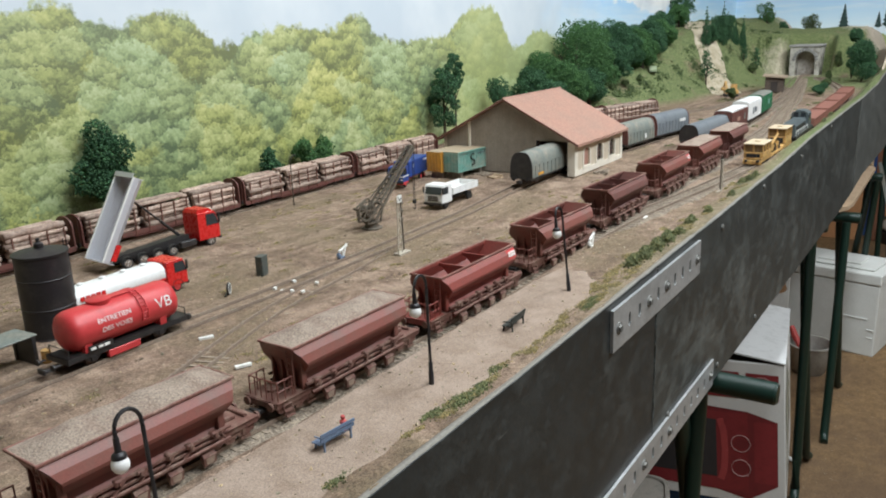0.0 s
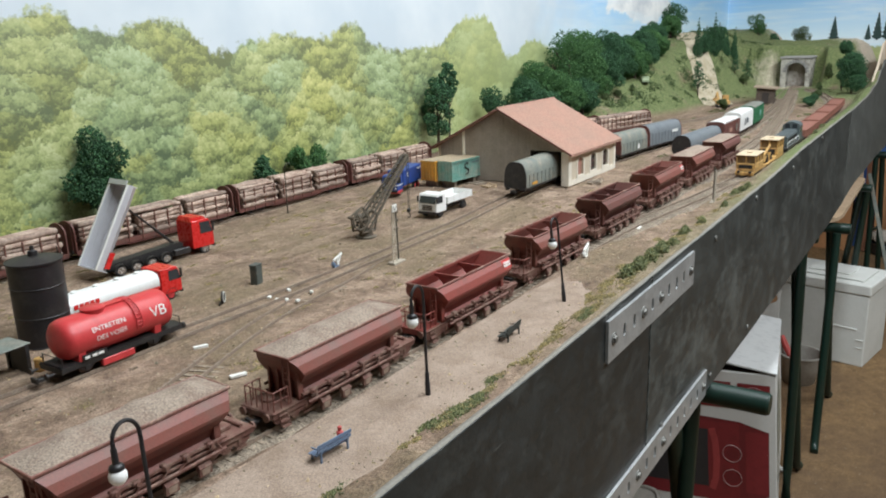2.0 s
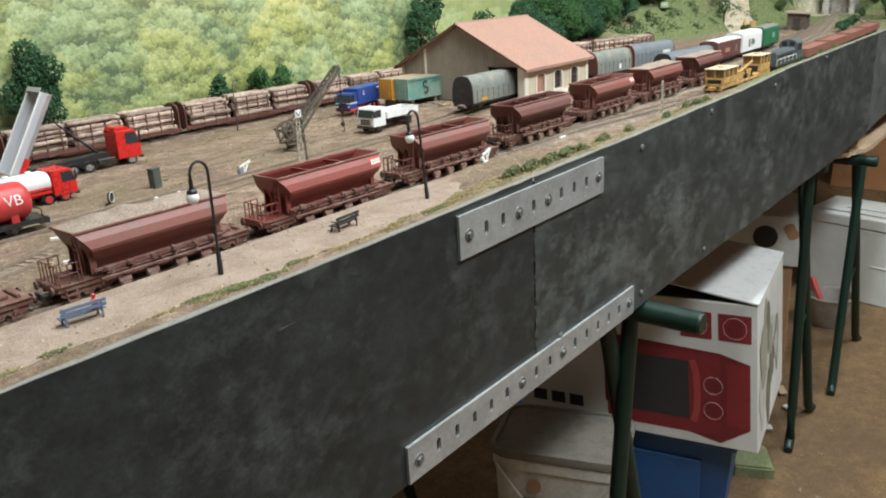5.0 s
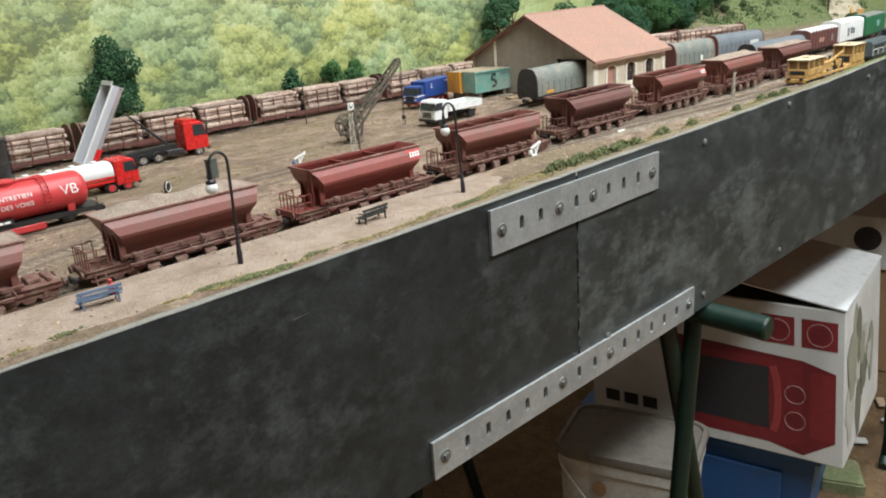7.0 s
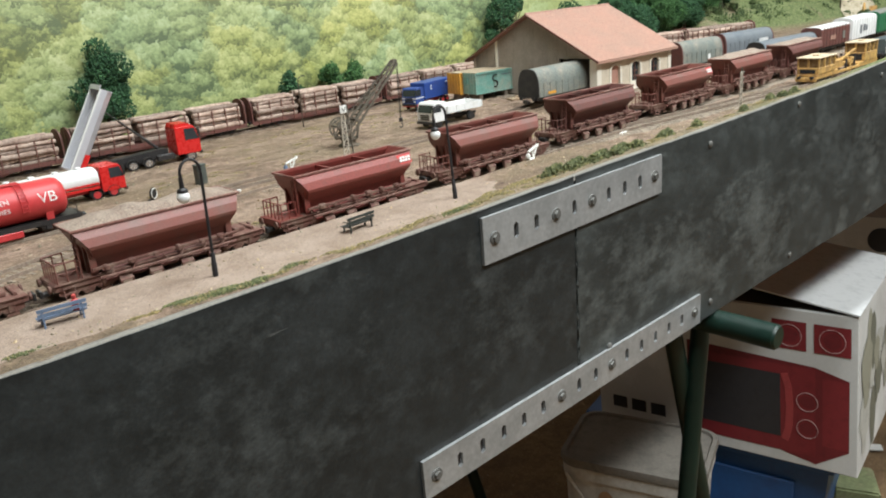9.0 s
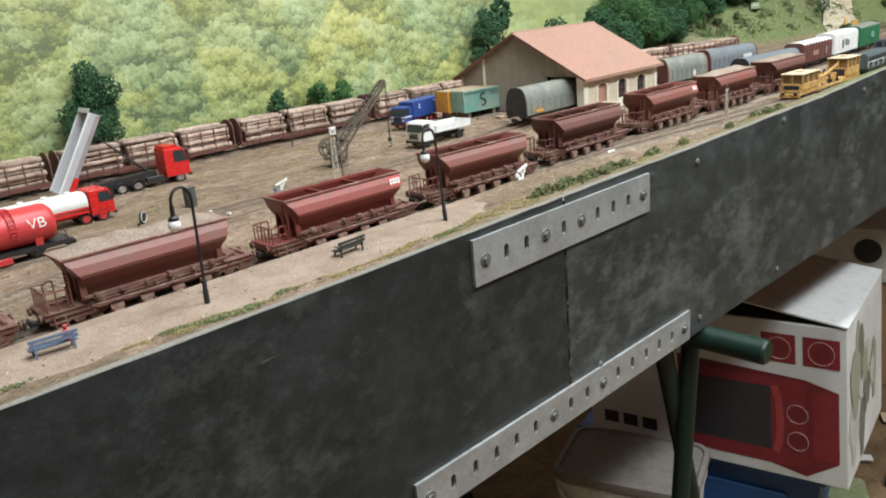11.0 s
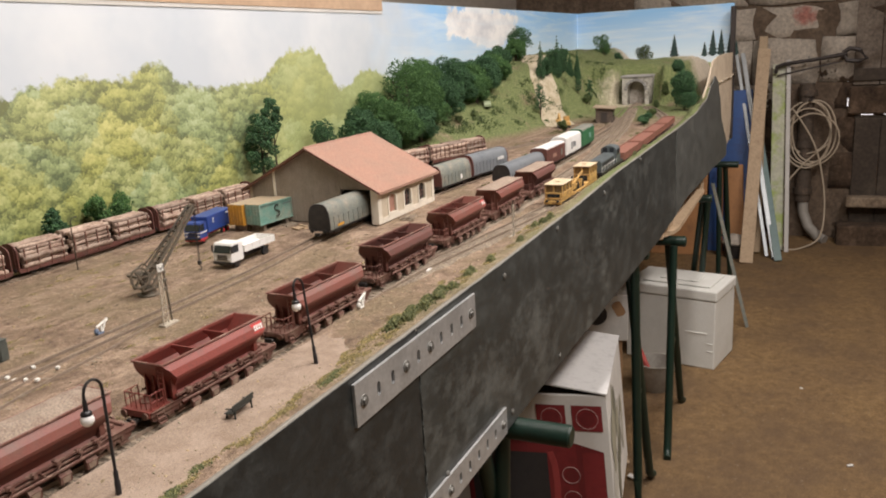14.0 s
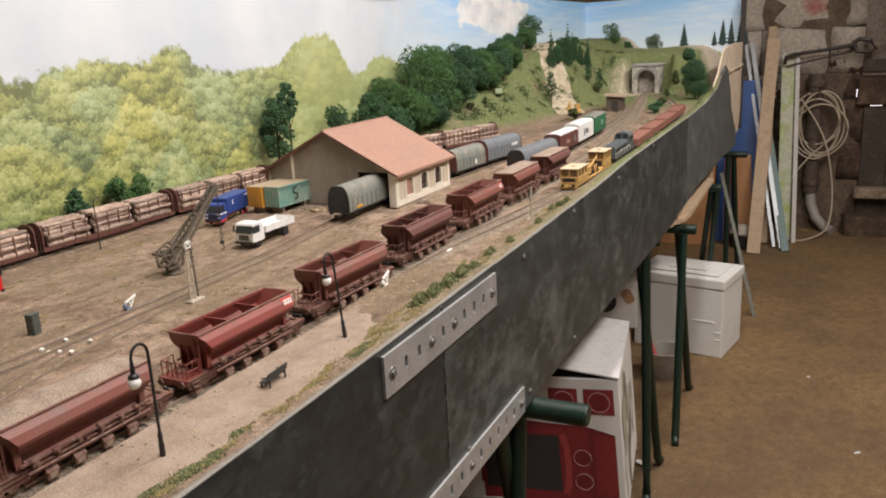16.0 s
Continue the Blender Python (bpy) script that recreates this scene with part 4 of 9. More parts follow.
def hopper_wagon(cx, y, label, paint, load=0.0, mark=False, yaw=0.0):
    """Four-axle ballast hopper: bin, end walls, underframe with discharge gear, end platform, bogies."""
    w = thing("hopper_wagon", label, "wagon", pose(cx, y, base_level(cx, y), 0, 0, yaw), "ballast hopper train")
    bm = B()
    ring_loft(bm, [rect(-0.041, 0.043, 0.0085, 0.0175), rect(-0.0440, 0.046, 0.0120, 0.0250), rect(-0.0465, 0.0485, 0.0186, 0.0325), rect(-0.0475, 0.0495, 0.0192, 0.0345), rect(-0.0505, 0.0515, 0.0172, 0.0395), rect(-0.0535, 0.0540, 0.0138, 0.0435),
                   rect(-0.0545, 0.0550, 0.0142, 0.0440), rect(-0.0545, 0.0550, 0.0142, 0.0450), rect(-0.0530, 0.0535, 0.0128, 0.0450), rect(-0.0520, 0.0525, 0.0128, 0.0430), rect(-0.0455, 0.0475, 0.0168, 0.0340), rect(-0.038, 0.040, 0.0050, 0.0215)], True, True)
    part("bin", bm, paint, w)
    bm = B()
    for (xa, xb, ya, yb) in ((-0.0549, 0.0554, -0.0146, -0.0134), (-0.0549, 0.0554, 0.0134, 0.0146), (-0.0549, -0.0537, -0.0134, 0.0134), (0.0542, 0.0554, -0.0134, 0.0134)):
        box(bm, xa, xb, ya, yb, 0.0440, 0.0456, 0.0003)
    part("rim", bm, M_RIMDUST, w, "dusty worn rim")
    for x in (-0.017, 0.017):
        bm = B()
        prism(bm, [(-0.0134, 0.0438), (0.0134, 0.0438), (0.0134, 0.0415), (0.0095, 0.0405), (0.0030, 0.0335), (-0.0030, 0.0335), (-0.0095, 0.0405), (-0.0134, 0.0415)], "x", x - 0.0006, x + 0.0006)
        part("cross_stay", bm, paint, w)
    for e in (-1, 1):
        bm = B()
        x = 0.0435 * e
        box(bm, x - 0.0006, x + 0.0006, -0.0128, 0.0128, 0.013, 0.0325)
        for s in (-0.0122, -0.0045, 0.0045, 0.0122):
            box(bm, min(x, x + e * 0.0034), max(x, x + e * 0.0034), s - 0.0007, s + 0.0007, 0.013, 0.0322)
        part("end_wall", bm, paint, w)
    bm = B()
    for y2 in (-0.0112, -0.0062):
        cyl(bm, (-0.0520, y2, 0.0150), (-0.0520, y2, 0.0415), 0.0005, seg=5)
    for k in range(6):
        cyl(bm, (-0.0520, -0.0112, 0.0180 + 0.0040 * k), (-0.0520, -0.0062, 0.0180 + 0.0040 * k), 0.0004, seg=5)
    part("ladder", bm, paint, w)
    # underframe with solebars, cross bearers and end decks
    bm = B()
    for s in (-1, 1):
        box(bm, -0.069, 0.069, s * 0.0125 - 0.0009, s * 0.0125 + 0.0009, 0.0118, 0.0155)
        box(bm, -0.069, 0.069, s * 0.0125 - 0.0019, s * 0.0125 + 0.0019, 0.0152, 0.0157)
    for x in (-0.0685, -0.045, -0.015, 0.015, 0.045, 0.0685):
        box(bm, x - 0.0011, x + 0.0011, -0.0125, 0.0125, 0.0118, 0.0152)
    box(bm, -0.069, -0.042, -0.0125, 0.0125, 0.0148, 0.0156)
    box(bm, 0.042, 0.069, -0.0125, 0.0125, 0.0148, 0.0156)
    part("underframe", bm, M_RUST_DARK, w)
    if paint is M_RUST_RED:
        bm = B()
        box(bm, -0.0692, -0.0500, -0.0128, 0.0128, 0.0157, 0.0163)
        box(bm, -0.0700, -0.0692, -0.0128, 0.0128, 0.0118, 0.0163)
        part("end_deck", bm, paint, w, "fresh red end deck")
    # sloping chutes and the long lever rods on either side
    gear = random.Random(int(cx * 997))
    for s in (-1, 1):
        bm = B()
        prism(bm, [(s * 0.004, 0.0235), (s * 0.0115, 0.0175), (s * 0.0150, 0.0105), (s * 0.0142, 0.0100), (s * 0.0095, 0.0160), (s * 0.004, 0.0200)], "x", -0.040, 0.042)
        part("chute", bm, paint, w)
        bm = B()
        cyl(bm, (-0.047, s * 0.0158, 0.0200), (0.048, s * 0.0158, 0.0192), 0.0011, seg=6)
        cyl(bm, (-0.044, s * 0.0176, 0.0143), (0.046, s * 0.0176, 0.0137), 0.0010, seg=6)
        box(bm, -0.040, 0.043, s * 0.0150 - 0.0012, s * 0.0150 + 0.0012, 0.0150, 0.0168, 0.0004)
        part("lever_gear", bm, M_RUST_DARK, w)
        for k in range(6):
            x = -0.037 + k * 0.0148 + gear.uniform(-0.003, 0.003)
            l, h = gear.uniform(0.0030, 0.0062), gear.uniform(0.0024, 0.0044)
            bm = B()
            box(bm, x - l / 2, x + l / 2, s * 0.0160 - 0.0019, s * 0.0160 + 0.0019, 0.0190 - h * 0.3, 0.0190 + h * 0.7, 0.0007)
            cyl(bm, (x, s * 0.0182, 0.0190 + h * 0.2), (x, s * 0.0192, 0.0190 + h * 0.2), 0.0013, seg=8)
            part("crank_block", bm, M_RUST_DARK, w)
            bm = B()
            bar(bm, (x + 0.004, s * 0.0160, 0.0198), (x + gear.uniform(-0.006, 0.008), s * 0.0178, 0.0138), 0.0013, 0.0008)
            part("link", bm, M_RUST_DARK, w)
        for k in range(4):
            x = -0.0300 + k * 0.0200 + gear.uniform(-0.0015, 0.0015)
            bm = B()
            prism(bm, [(s * 0.0150, 0.0136), (s * 0.0185, 0.0096), (s * 0.0180, 0.0046), (s * 0.0168, 0.0046), (s * 0.0140, 0.0120)], "x", x - 0.0040, x + 0.0040)
            part("flap", bm, M_RUST_DARK, w)
            bm = B()
            bm.faces.new([bm.verts.new((x + u, s * yy, v)) for u, yy, v in ((-0.0030, 0.01868, 0.0092), (0.0030, 0.01868, 0.0092), (0.0022, 0.01822, 0.0052), (-0.0022, 0.01822, 0.0052))])
            part("flap_face", bm, M_FLAP, w, "dusty pale flap face")
    # railed platform and steps at one end, low fittings at the other
    rods = []
    for s in (-1, 1):
        for x in (-0.0545, -0.0605, -0.0665):
            rods.append(("railing_post", (x, s * 0.0118, 0.0155), (x, s * 0.0118, 0.0275), 0.00046))
        rods.append(("handrail", (-0.0545, s * 0.0118, 0.0275), (-0.0665, s * 0.0118, 0.0275), 0.00048))
        rods.append(("handrail", (-0.0545, s * 0.0118, 0.0215), (-0.0665, s * 0.0118, 0.0215), 0.00038))
    for y2 in (-0.007, -0.0023, 0.0023, 0.007):
        rods.append(("railing_post", (-0.0665, y2, 0.0155), (-0.0665, y2, 0.0275), 0.00046))
    rods.append(("handrail", (-0.0665, -0.0118, 0.0275), (-0.0665, 0.0118, 0.0275), 0.00048))
    for nm, a, b_, r_ in rods:
        bm = B()
        cyl(bm, a, b_, r_, seg=5)
        part(nm, bm, paint, w)
    for s in (-1, 1):
        bm = B()
        for k in range(3):
            box(bm, -0.0645, -0.0585, s * (0.0135 + 0.0012 * k) - 0.0011, s * (0.0135 + 0.0012 * k) + 0.0011, 0.0125 - 0.0032 * k, 0.0130 - 0.0032 * k)
        bar(bm, (-0.0583, s * 0.013, 0.0152), (-0.0583, s * 0.0166, 0.0058), 0.0005)
        bar(bm, (-0.0647, s * 0.013, 0.0152), (-0.0647, s * 0.0166, 0.0058), 0.0005)
        part("step", bm, M_RUST_DARK, w)
    bm = B()
    lathe(bm, [(0.0044, 0.0155), (0.0046, 0.0162), (0.0046, 0.0172), (0.0030, 0.0180)], 14, (-0.056, 0.004))
    part("handwheel", bm, M_RUST_DARK, w)
    bm = B()
    box(bm, 0.052, 0.060, -0.006, 0.006, 0.0156, 0.0186, 0.0006)
    part("brake_box", bm, M_RUST_DARK, w)
    bm = B()
    cyl(bm, (0.064, -0.009, 0.0164), (0.064, 0.009, 0.0164), 0.0012, seg=8)
    part("brake_cylinder", bm, M_RUST_DARK, w)
    bogie(w, -0.050, M_RUST_DARK)
    bogie(w, 0.050, M_RUST_DARK)
    buffers(w, 0.0695, M_RUST_DARK)
    if load:
        bm = B()
        nx, ny = 40, 12
        vs = []
        for i in range(nx + 1):
            for j in range(ny + 1):
                u, v = i / nx, j / ny
                x, yy = -0.0538 + 0.1081 * u, -0.0140 + 0.0280 * v
                edge = min(1.0, 6 * min(u, 1 - u)) * math.sin(math.pi * min(0.5, max(0.0, min(v, 1 - v))))
                vs.append(bm.verts.new((x, yy, 0.0452 + load * 1.5 * edge * (0.7 + 0.5 * noise.noise((x * 60 + cx * 9, yy * 60, 1))) + 0.00025 * noise.noise((x * 700, yy * 700, 3)))))
        for i in range(nx):
            for j in range(ny):
                a = i * (ny + 1) + j
                bm.faces.new((vs[a], vs[a + ny + 1], vs[a + ny + 2], vs[a + 1]))
        part("load", bm, M_LOAD, w, "smooth dusty brown ballast load", smooth="all")
    if mark:
        bm = B()
        m = Matrix.Rotation(radians(26), 4, "X")
        for k, (a, b_, c, d) in enumerate([(0.0385, 0.0515, 0.0360, 0.0425)]):
            vs = [bm.verts.new(p) for p in ((a, -0.01865, c), (b_, -0.01865, c), (b_, -0.01545, d), (a, -0.01545, d))]
            bm.faces.new(vs)
        part("patch", bm, M_PATCH, w, "bright red painted patch")
        bm = B()
        for k in range(4):
            x = 0.0402 + k * 0.0027
            for (c, d, o) in ((0.0375, 0.0392, 0), (0.0396, 0.0412, 0.0006)):
                f = (c - 0.0360) / 0.0065
                g = (d - 0.0360) / 0.0065
                ya, yb = -0.0190 + 0.0032 * f, -0.0190 + 0.0032 * g
                bm.faces.new([bm.verts.new(p) for p in ((x + o, ya, c), (x + o + 0.0017, ya, c), (x + o + 0.0017, yb, d), (x + o, yb, d))])
        part("emblem", bm, M_LETTER, w, "small white emblem strokes")
    else:
        bm = B()
        for k in range(3):
            x = -0.042 + 0.0048 * k
            bm.faces.new([bm.verts.new(p) for p in ((x, -0.01795, 0.0370), (x + 0.0036, -0.01795, 0.0370), (x + 0.0036, -0.01745, 0.0380), (x, -0.01745, 0.0380))])
        part("stencil", bm, M_FLAP, w)
    return w


M_FLAP = mat("dusty_pale_flap_paint", (0.33, 0.25, 0.19), 0.8, 0, 0.25, 800, (0.2, 0.11, 0.08), 200)
M_PATCH = mat("bright_red_patch_paint", (0.55, 0.045, 0.04), 0.5)
HOPPERS = [(0.546, M_RUST, 0.0048, False, "rust brown ballast hopper wagon heaped with dusty ballast"), (0.6985, M_RUST, 0.0042, False, "dusty brown ballast hopper wagon full of grey ballast"),
           (0.8510, M_RUST_RED, 0, True, "bright oxide red empty hopper wagon with a white emblem"), (1.0020, M_RUST, 0, False, "weathered dark brown empty ballast hopper wagon"),
           (1.1540, M_BROWN, 0, False, "dark rust brown empty ballast hopper wagon"), (1.3090, M_RUST, 0, True, "red-brown empty hopper wagon with a red emblem"),
           (1.4640, M_RUST, 0.0035, False, "brown hopper wagon heaped with dusty load"), (1.6220, M_BROWN, 0.0025, False, "brown hopper wagon with dark load at the train end")]
for cx_, paint_, load_, mark_, label_ in HOPPERS:
    slope_ = (lerp_table(T1, cx_ + 0.05) - lerp_table(T1, cx_ - 0.05)) / 0.1
    hopper_wagon(cx_, lerp_table(T1, cx_), label_, paint_, load_, mark_, math.degrees(math.atan(slope_)))

# ---- log train ----
LOGS = []
for k in range(5):
    bm = B()
    r0 = 0.0024 + 0.0004 * k
    pts, rad = [], []
    rr = random.Random(40 + k)
    for i in range(7):
        pts.append((-0.033 + 0.011 * i, 0.0006 * rr.uniform(-1, 1), 0.0006 * rr.uniform(-1, 1)))
        rad.append(r0 * rr.uniform(0.9, 1.08) * (1 - 0.02 * i))
    sweep(bm, pts, rad, 8)
    me = bpy.data.meshes.new("log")
    bm.to_mesh(me)
    bm.free()
    for p in me.polygons:
        p.use_smooth = len(p.vertices) == 4
    me.materials.append(M_LOG)
    LOGS.append(me)


def log_wagon(cx, cy, yaw=0.0, label="long brown stake wagon loaded with barked logs on the rear track", half=0.108):
    w = thing("log_wagon", label, "wagon", pose(cx, cy, base_level(cx, cy), 0, 0, yaw), "log train")
    bm = B()
    box(bm, -half, half, -0.0145, 0.0145, 0.0125, 0.0140)
    for s in (-1, 1):
        box(bm, -half, half, s * 0.0145 - 0.0008, s * 0.0145 + 0.0008, 0.0100, 0.0150)
        prism(bm, [(-half * 0.55, 0.0100), (half * 0.55, 0.0100), (half * 0.4, 0.0072), (-half * 0.4, 0.0072)], "y", s * 0.0135 - 0.0005, s * 0.0135 + 0.0005)
    part("underframe", bm, M_BROWN, w)
    for e in (-1, 1):
        bm = B()
        prof = [(-0.0155, 0.012), (0.0155, 0.012), (0.0155, 0.036)] + [(0.0155 * math.cos(a), 0.036 + 0.0115 * math.sin(a)) for a in [math.pi * k / 8 for k in range(1, 8)]] + [(-0.0155, 0.036)]
        prism(bm, prof, "x", e * half - 0.0008, e * half + 0.0008)
        for s in (-0.0098, 0.0, 0.0098):
            box(bm, e * (half + 0.0008) - 0.0006, e * (half + 0.0008) + 0.0006, s - 0.0007, s + 0.0007, 0.012, 0.0435)
        part("bulkhead", bm, M_BROWN, w)
    n = 12
    for s in (-1, 1):
        for k in range(n):
            bm = B()
            x = -half + 0.010 + (2 * half - 0.020) * k / (n - 1)
            box(bm, x - 0.0007, x + 0.0007, s * 0.0156 - 0.0006, s * 0.0156 + 0.0006, 0.010, 0.0395)
            part("stake", bm, M_STAKE, w)
    rr = random.Random(int(cx * 1000))
    for stack in (-1, 0, 1):
        for row in range(6):
            zc = 0.0168 + row * 0.0048
            m = 6 if row % 2 == 0 else 5
            for j in range(m):
                if 0 < j < m - 1 and row < 5:
                    continue
                me = LOGS[rr.randrange(5)]
                o = new("log", me)
                o.parent = w
                yy = (j - (m - 1) / 2) * 0.0053 * (1.0 if row < 4 else 0.9)
                o.matrix_basis = Matrix.Translation((stack * half * 0.655 + rr.uniform(-0.002, 0.002), yy + rr.uniform(-0.0006, 0.0006), zc + rr.uniform(-0.0006, 0.0006))) @ Matrix.Rotation(rr.uniform(-0.03, 0.03), 4, "Z") @ Matrix.Rotation(rr.uniform(0, 6), 4, "X")
    for e in (-1, 1):
        bogie(w, e * half * 0.72, M_BLACK)
    buffers(w, half + 0.001, M_BLACK)
    return w


for cx_ in (0.456, 0.6925, 0.929, 1.1655, 1.402):
    log_wagon(cx_, 0.600, half=0.1130)
log_wagon(1.79, 0.455, -17, "brown stake wagon with pale logs behind the goods shed", 0.085)
log_wagon(1.965, 0.400, -17, "brown stake wagon with pale logs under the wooded bank", 0.085)


# ---- red tank wagon ----
def tank_wagon():
    w = thing("tank_wagon", "bright red track-maintenance tank wagon with white lettering on black chassis", "wagon", pose(0.657, 0.300, base_level(0.657, 0.300), 0, 0, 0.0))
    w.scale = (0.95, 0.95, 0.89)
    bm = B()
    r, zc = 0.0168, 0.0333
    prof = [(0.0015, -0.0450), (0.007, -0.0447), (0.0125, -0.0435), (0.0156, -0.0410), (r, -0.0370)] + [(r, x) for x in (-0.02, 0.0, 0.02)] + [(r, 0.0425), (0.0158, 0.0465), (0.0125, 0.0490), (0.007, 0.0502), (0.0015, 0.0505)]
    lathe(bm, prof, 36, (0.0, zc), "x")
    tank = part("tank", bm, M_RED, w, smooth=True)
    bm = B()
    lathe(bm, [(0.0085, 0.0474), (0.0085, 0.0504), (0.0092, 0.0508), (0.0092, 0.0520), (0.0070, 0.0530), (0.001, 0.0534)], 20, (-0.012, 0))
    part("dome", bm, M_RED, tank, smooth=True)
    bm = B()
    for s in (-1, 1):
        pts = [(0.012, s * (r + 0.0012) * math.sin(a), zc + (r + 0.0012) * math.cos(a)) for a in [0.1 + 0.3 * k for k in range(7)]]
        sweep(bm, pts, 0.00045, 5)
        sweep(bm, [(p[0] + 0.005, p[1], p[2]) for p in pts], 0.00045, 5)
        for a in [0.15 + 0.17 * k for k in range(11)]:
            y, z = s * (r + 0.0014) * math.sin(a), zc + (r + 0.0014) * math.cos(a)
            cyl(bm, (0.012, y, z), (0.017, y, z), 0.00035, seg=5)
    box(bm, -0.020, 0.018, -0.0042, 0.0042, zc + r + 0.0002, zc + r + 0.0010)
    part("ladder", bm, M_RED, tank, "red ladder and catwalk")
    for x in (-0.033, 0.033):
        bm = B()
        prism(bm, [(-0.013, 0.0165), (0.013, 0.0165), (0.0135, 0.024), (0.007, 0.0195), (-0.007, 0.0195), (-0.0135, 0.024)], "x", x - 0.003, x + 0.003)
        part("saddle", bm, M_RED, w)
    bm = B()
    for s in (-1, 1):
        box(bm, -0.0505, 0.058, s * 0.0125 - 0.0008, s * 0.0125 + 0.0008, 0.0122, 0.0162)
    box(bm, -0.0505, 0.058, -0.0125, 0.0125, 0.0152, 0.0164)
    for x in (-0.0500, 0.0575):
        box(bm, x - 0.0008, x + 0.0008, -0.014, 0.014, 0.0118, 0.0164)
    for x in (-0.0485, 0.055):
        for s in (-1, 1):
            cyl(bm, (x, s * 0.012, 0.016), (x, s * 0.012, 0.0235), 0.0004, seg=5)
        cyl(bm, (x, -0.012, 0.0235), (x, 0.012, 0.0235), 0.0004, seg=5)
    part("chassis", bm, M_BLACK, w)
    for s in (-1, 1):
        bm = B()
        box(bm, -0.018, 0.010, s * 0.0118 - 0.002, s * 0.0118 + 0.002, 0.0062, 0.0122, 0.0006)
        part("side_tank", bm, M_RED, w)
        bm = B()
        box(bm, -0.034, -0.014, s * 0.0145 - 0.0004, s * 0.0145 + 0.0004, 0.0165, 0.0215)
        plate = part("data_plate", bm, M_BLACK, w)
        bm = B()
        for k, (a, b_) in enumerate(((-0.0325, -0.0285), (-0.0265, -0.0225), (-0.0215, -0.0170))):
            box(bm, a, b_, s * 0.0151 - 0.00015, s * 0.0151 + 0.00015, 0.0180, 0.0200)
        part("data_text", bm, M_LETTER, plate, "pale grey unreadable panel marks")
    for x in (-0.030, 0.030):
        hub = new("axle")
        hub.parent = w
        wheelset(hub, x, 0.0058)
        for s in (-1, 1):
            bm = B()
            prism(bm, [(x - 0.0085, 0.0125), (x + 0.0085, 0.0125), (x + 0.003, 0.0085), (x - 0.003, 0.0085)], "y", s * 0.0116 - 0.0006, s * 0.0116 + 0.0006)
            box(bm, x - 0.0022, x + 0.0022, s * 0.0122 - 0.001, s * 0.0122 + 0.001, 0.0080, 0.0122, 0.0004)
            part("axle_guard", bm, M_BLACK, hub)
    buffers(w, 0.0585, M_BLACK)
    lettering("VB", 0.0125, M_LETTER, tank, (0.0330, 0.0, zc, 0.20), "lettering", r)
    lettering("ENTRETIEN", 0.0056, M_LETTER, tank, (-0.0105, 0.0, zc, 0.34), "lettering", r)
    lettering("DES VOIES", 0.0056, M_LETTER, tank, (-0.0095, 0.0, zc, -0.10), "lettering", r)
    return w


tank_wagon()


# ---- covered and flat wagons ----
def covered_wagon(cx, cy, yaw, half, paint, endpaint, label, roof_h=0.047, wall=0.024, badge=None, roof=None, width=0.0162):
    """Tarpaulin- or box-bodied wagon with an arched top."""
    w = thing("covered_wagon", label, "wagon", pose(cx, cy, base_level(cx, cy), 0, 0, yaw), "covered wagons")
    prof = [(-width, 0.0145), (width, 0.0145), (width, wall)]
    arc = [(width * math.cos(a) ** 0.6 if math.cos(a) > 0 else -width * (-math.cos(a)) ** 0.6, wall + (roof_h - wall) * math.sin(a)) for a in [math.pi * k / 14 for k in range(1, 14)]]
    prof += arc + [(-width, wall)]
    bm = B()
    prism(bm, prof, "x", -half + 0.003, half - 0.003)
    body = part("body", bm, paint, w, smooth=True)
    for e in (-1, 1):
        bm = B()
        prism(bm, [(u * 1.02, 0.0145 + (v - 0.0145) * 1.012) for u, v in prof], "x", e * (half - 0.003) - 0.0005, e * (half - 0.003) + 0.0022 * e)
        part("end_wall", bm, endpaint, w, smooth=True)
    k = -half + 0.012
    while k < half - 0.01:
        for s in (-1, 1):
            bm = B()
            box(bm, k - 0.0004, k + 0.0004, s * (width + 0.0002) - 0.0004, s * (width + 0.0002) + 0.0004, 0.0145, wall + 0.006)
            part("rib", bm, paint, w)
        k += 0.0125
    if roof is not None:
        bm = B()
        prism(bm, [(u * 1.03, v + 0.0006) for u, v in arc[1:-1]] + [(u * 0.98, v - 0.0008) for u, v in arc[1:-1]][::-1], "x", -half + 0.001, half - 0.001)
        part("roof", bm, roof, w, smooth=True)
    bm = B()
    for s in (-1, 1):
        box(bm, -half, half, s * 0.0135 - 0.0008, s * 0.0135 + 0.0008, 0.0110, 0.0147)
    box(bm, -half, half, -0.0135, 0.0135, 0.0135, 0.0144)
    part("underframe", bm, M_BLACK, w)
    for x in (-half * 0.6, half * 0.6):
        hub = new("axle")
        hub.parent = w
        wheelset(hub, x, 0.0056)
        for s in (-1, 1):
            bm = B()
            prism(bm, [(x - 0.008, 0.0115), (x + 0.008, 0.0115), (x + 0.003, 0.0075), (x - 0.003, 0.0075)], "y", s * 0.0116 - 0.0006, s * 0.0116 + 0.0006)
            part("axle_guard", bm, M_BLACK, hub)
    buffers(w, half, M_BLACK)
    if badge:
        for (x0, x1, z0, z1, m) in badge:
            bm = B()
            box(bm, x0, x1, -width - 0.0007, -width - 0.0002, z0, z1)
            part("marking", bm, m, w)
    return w


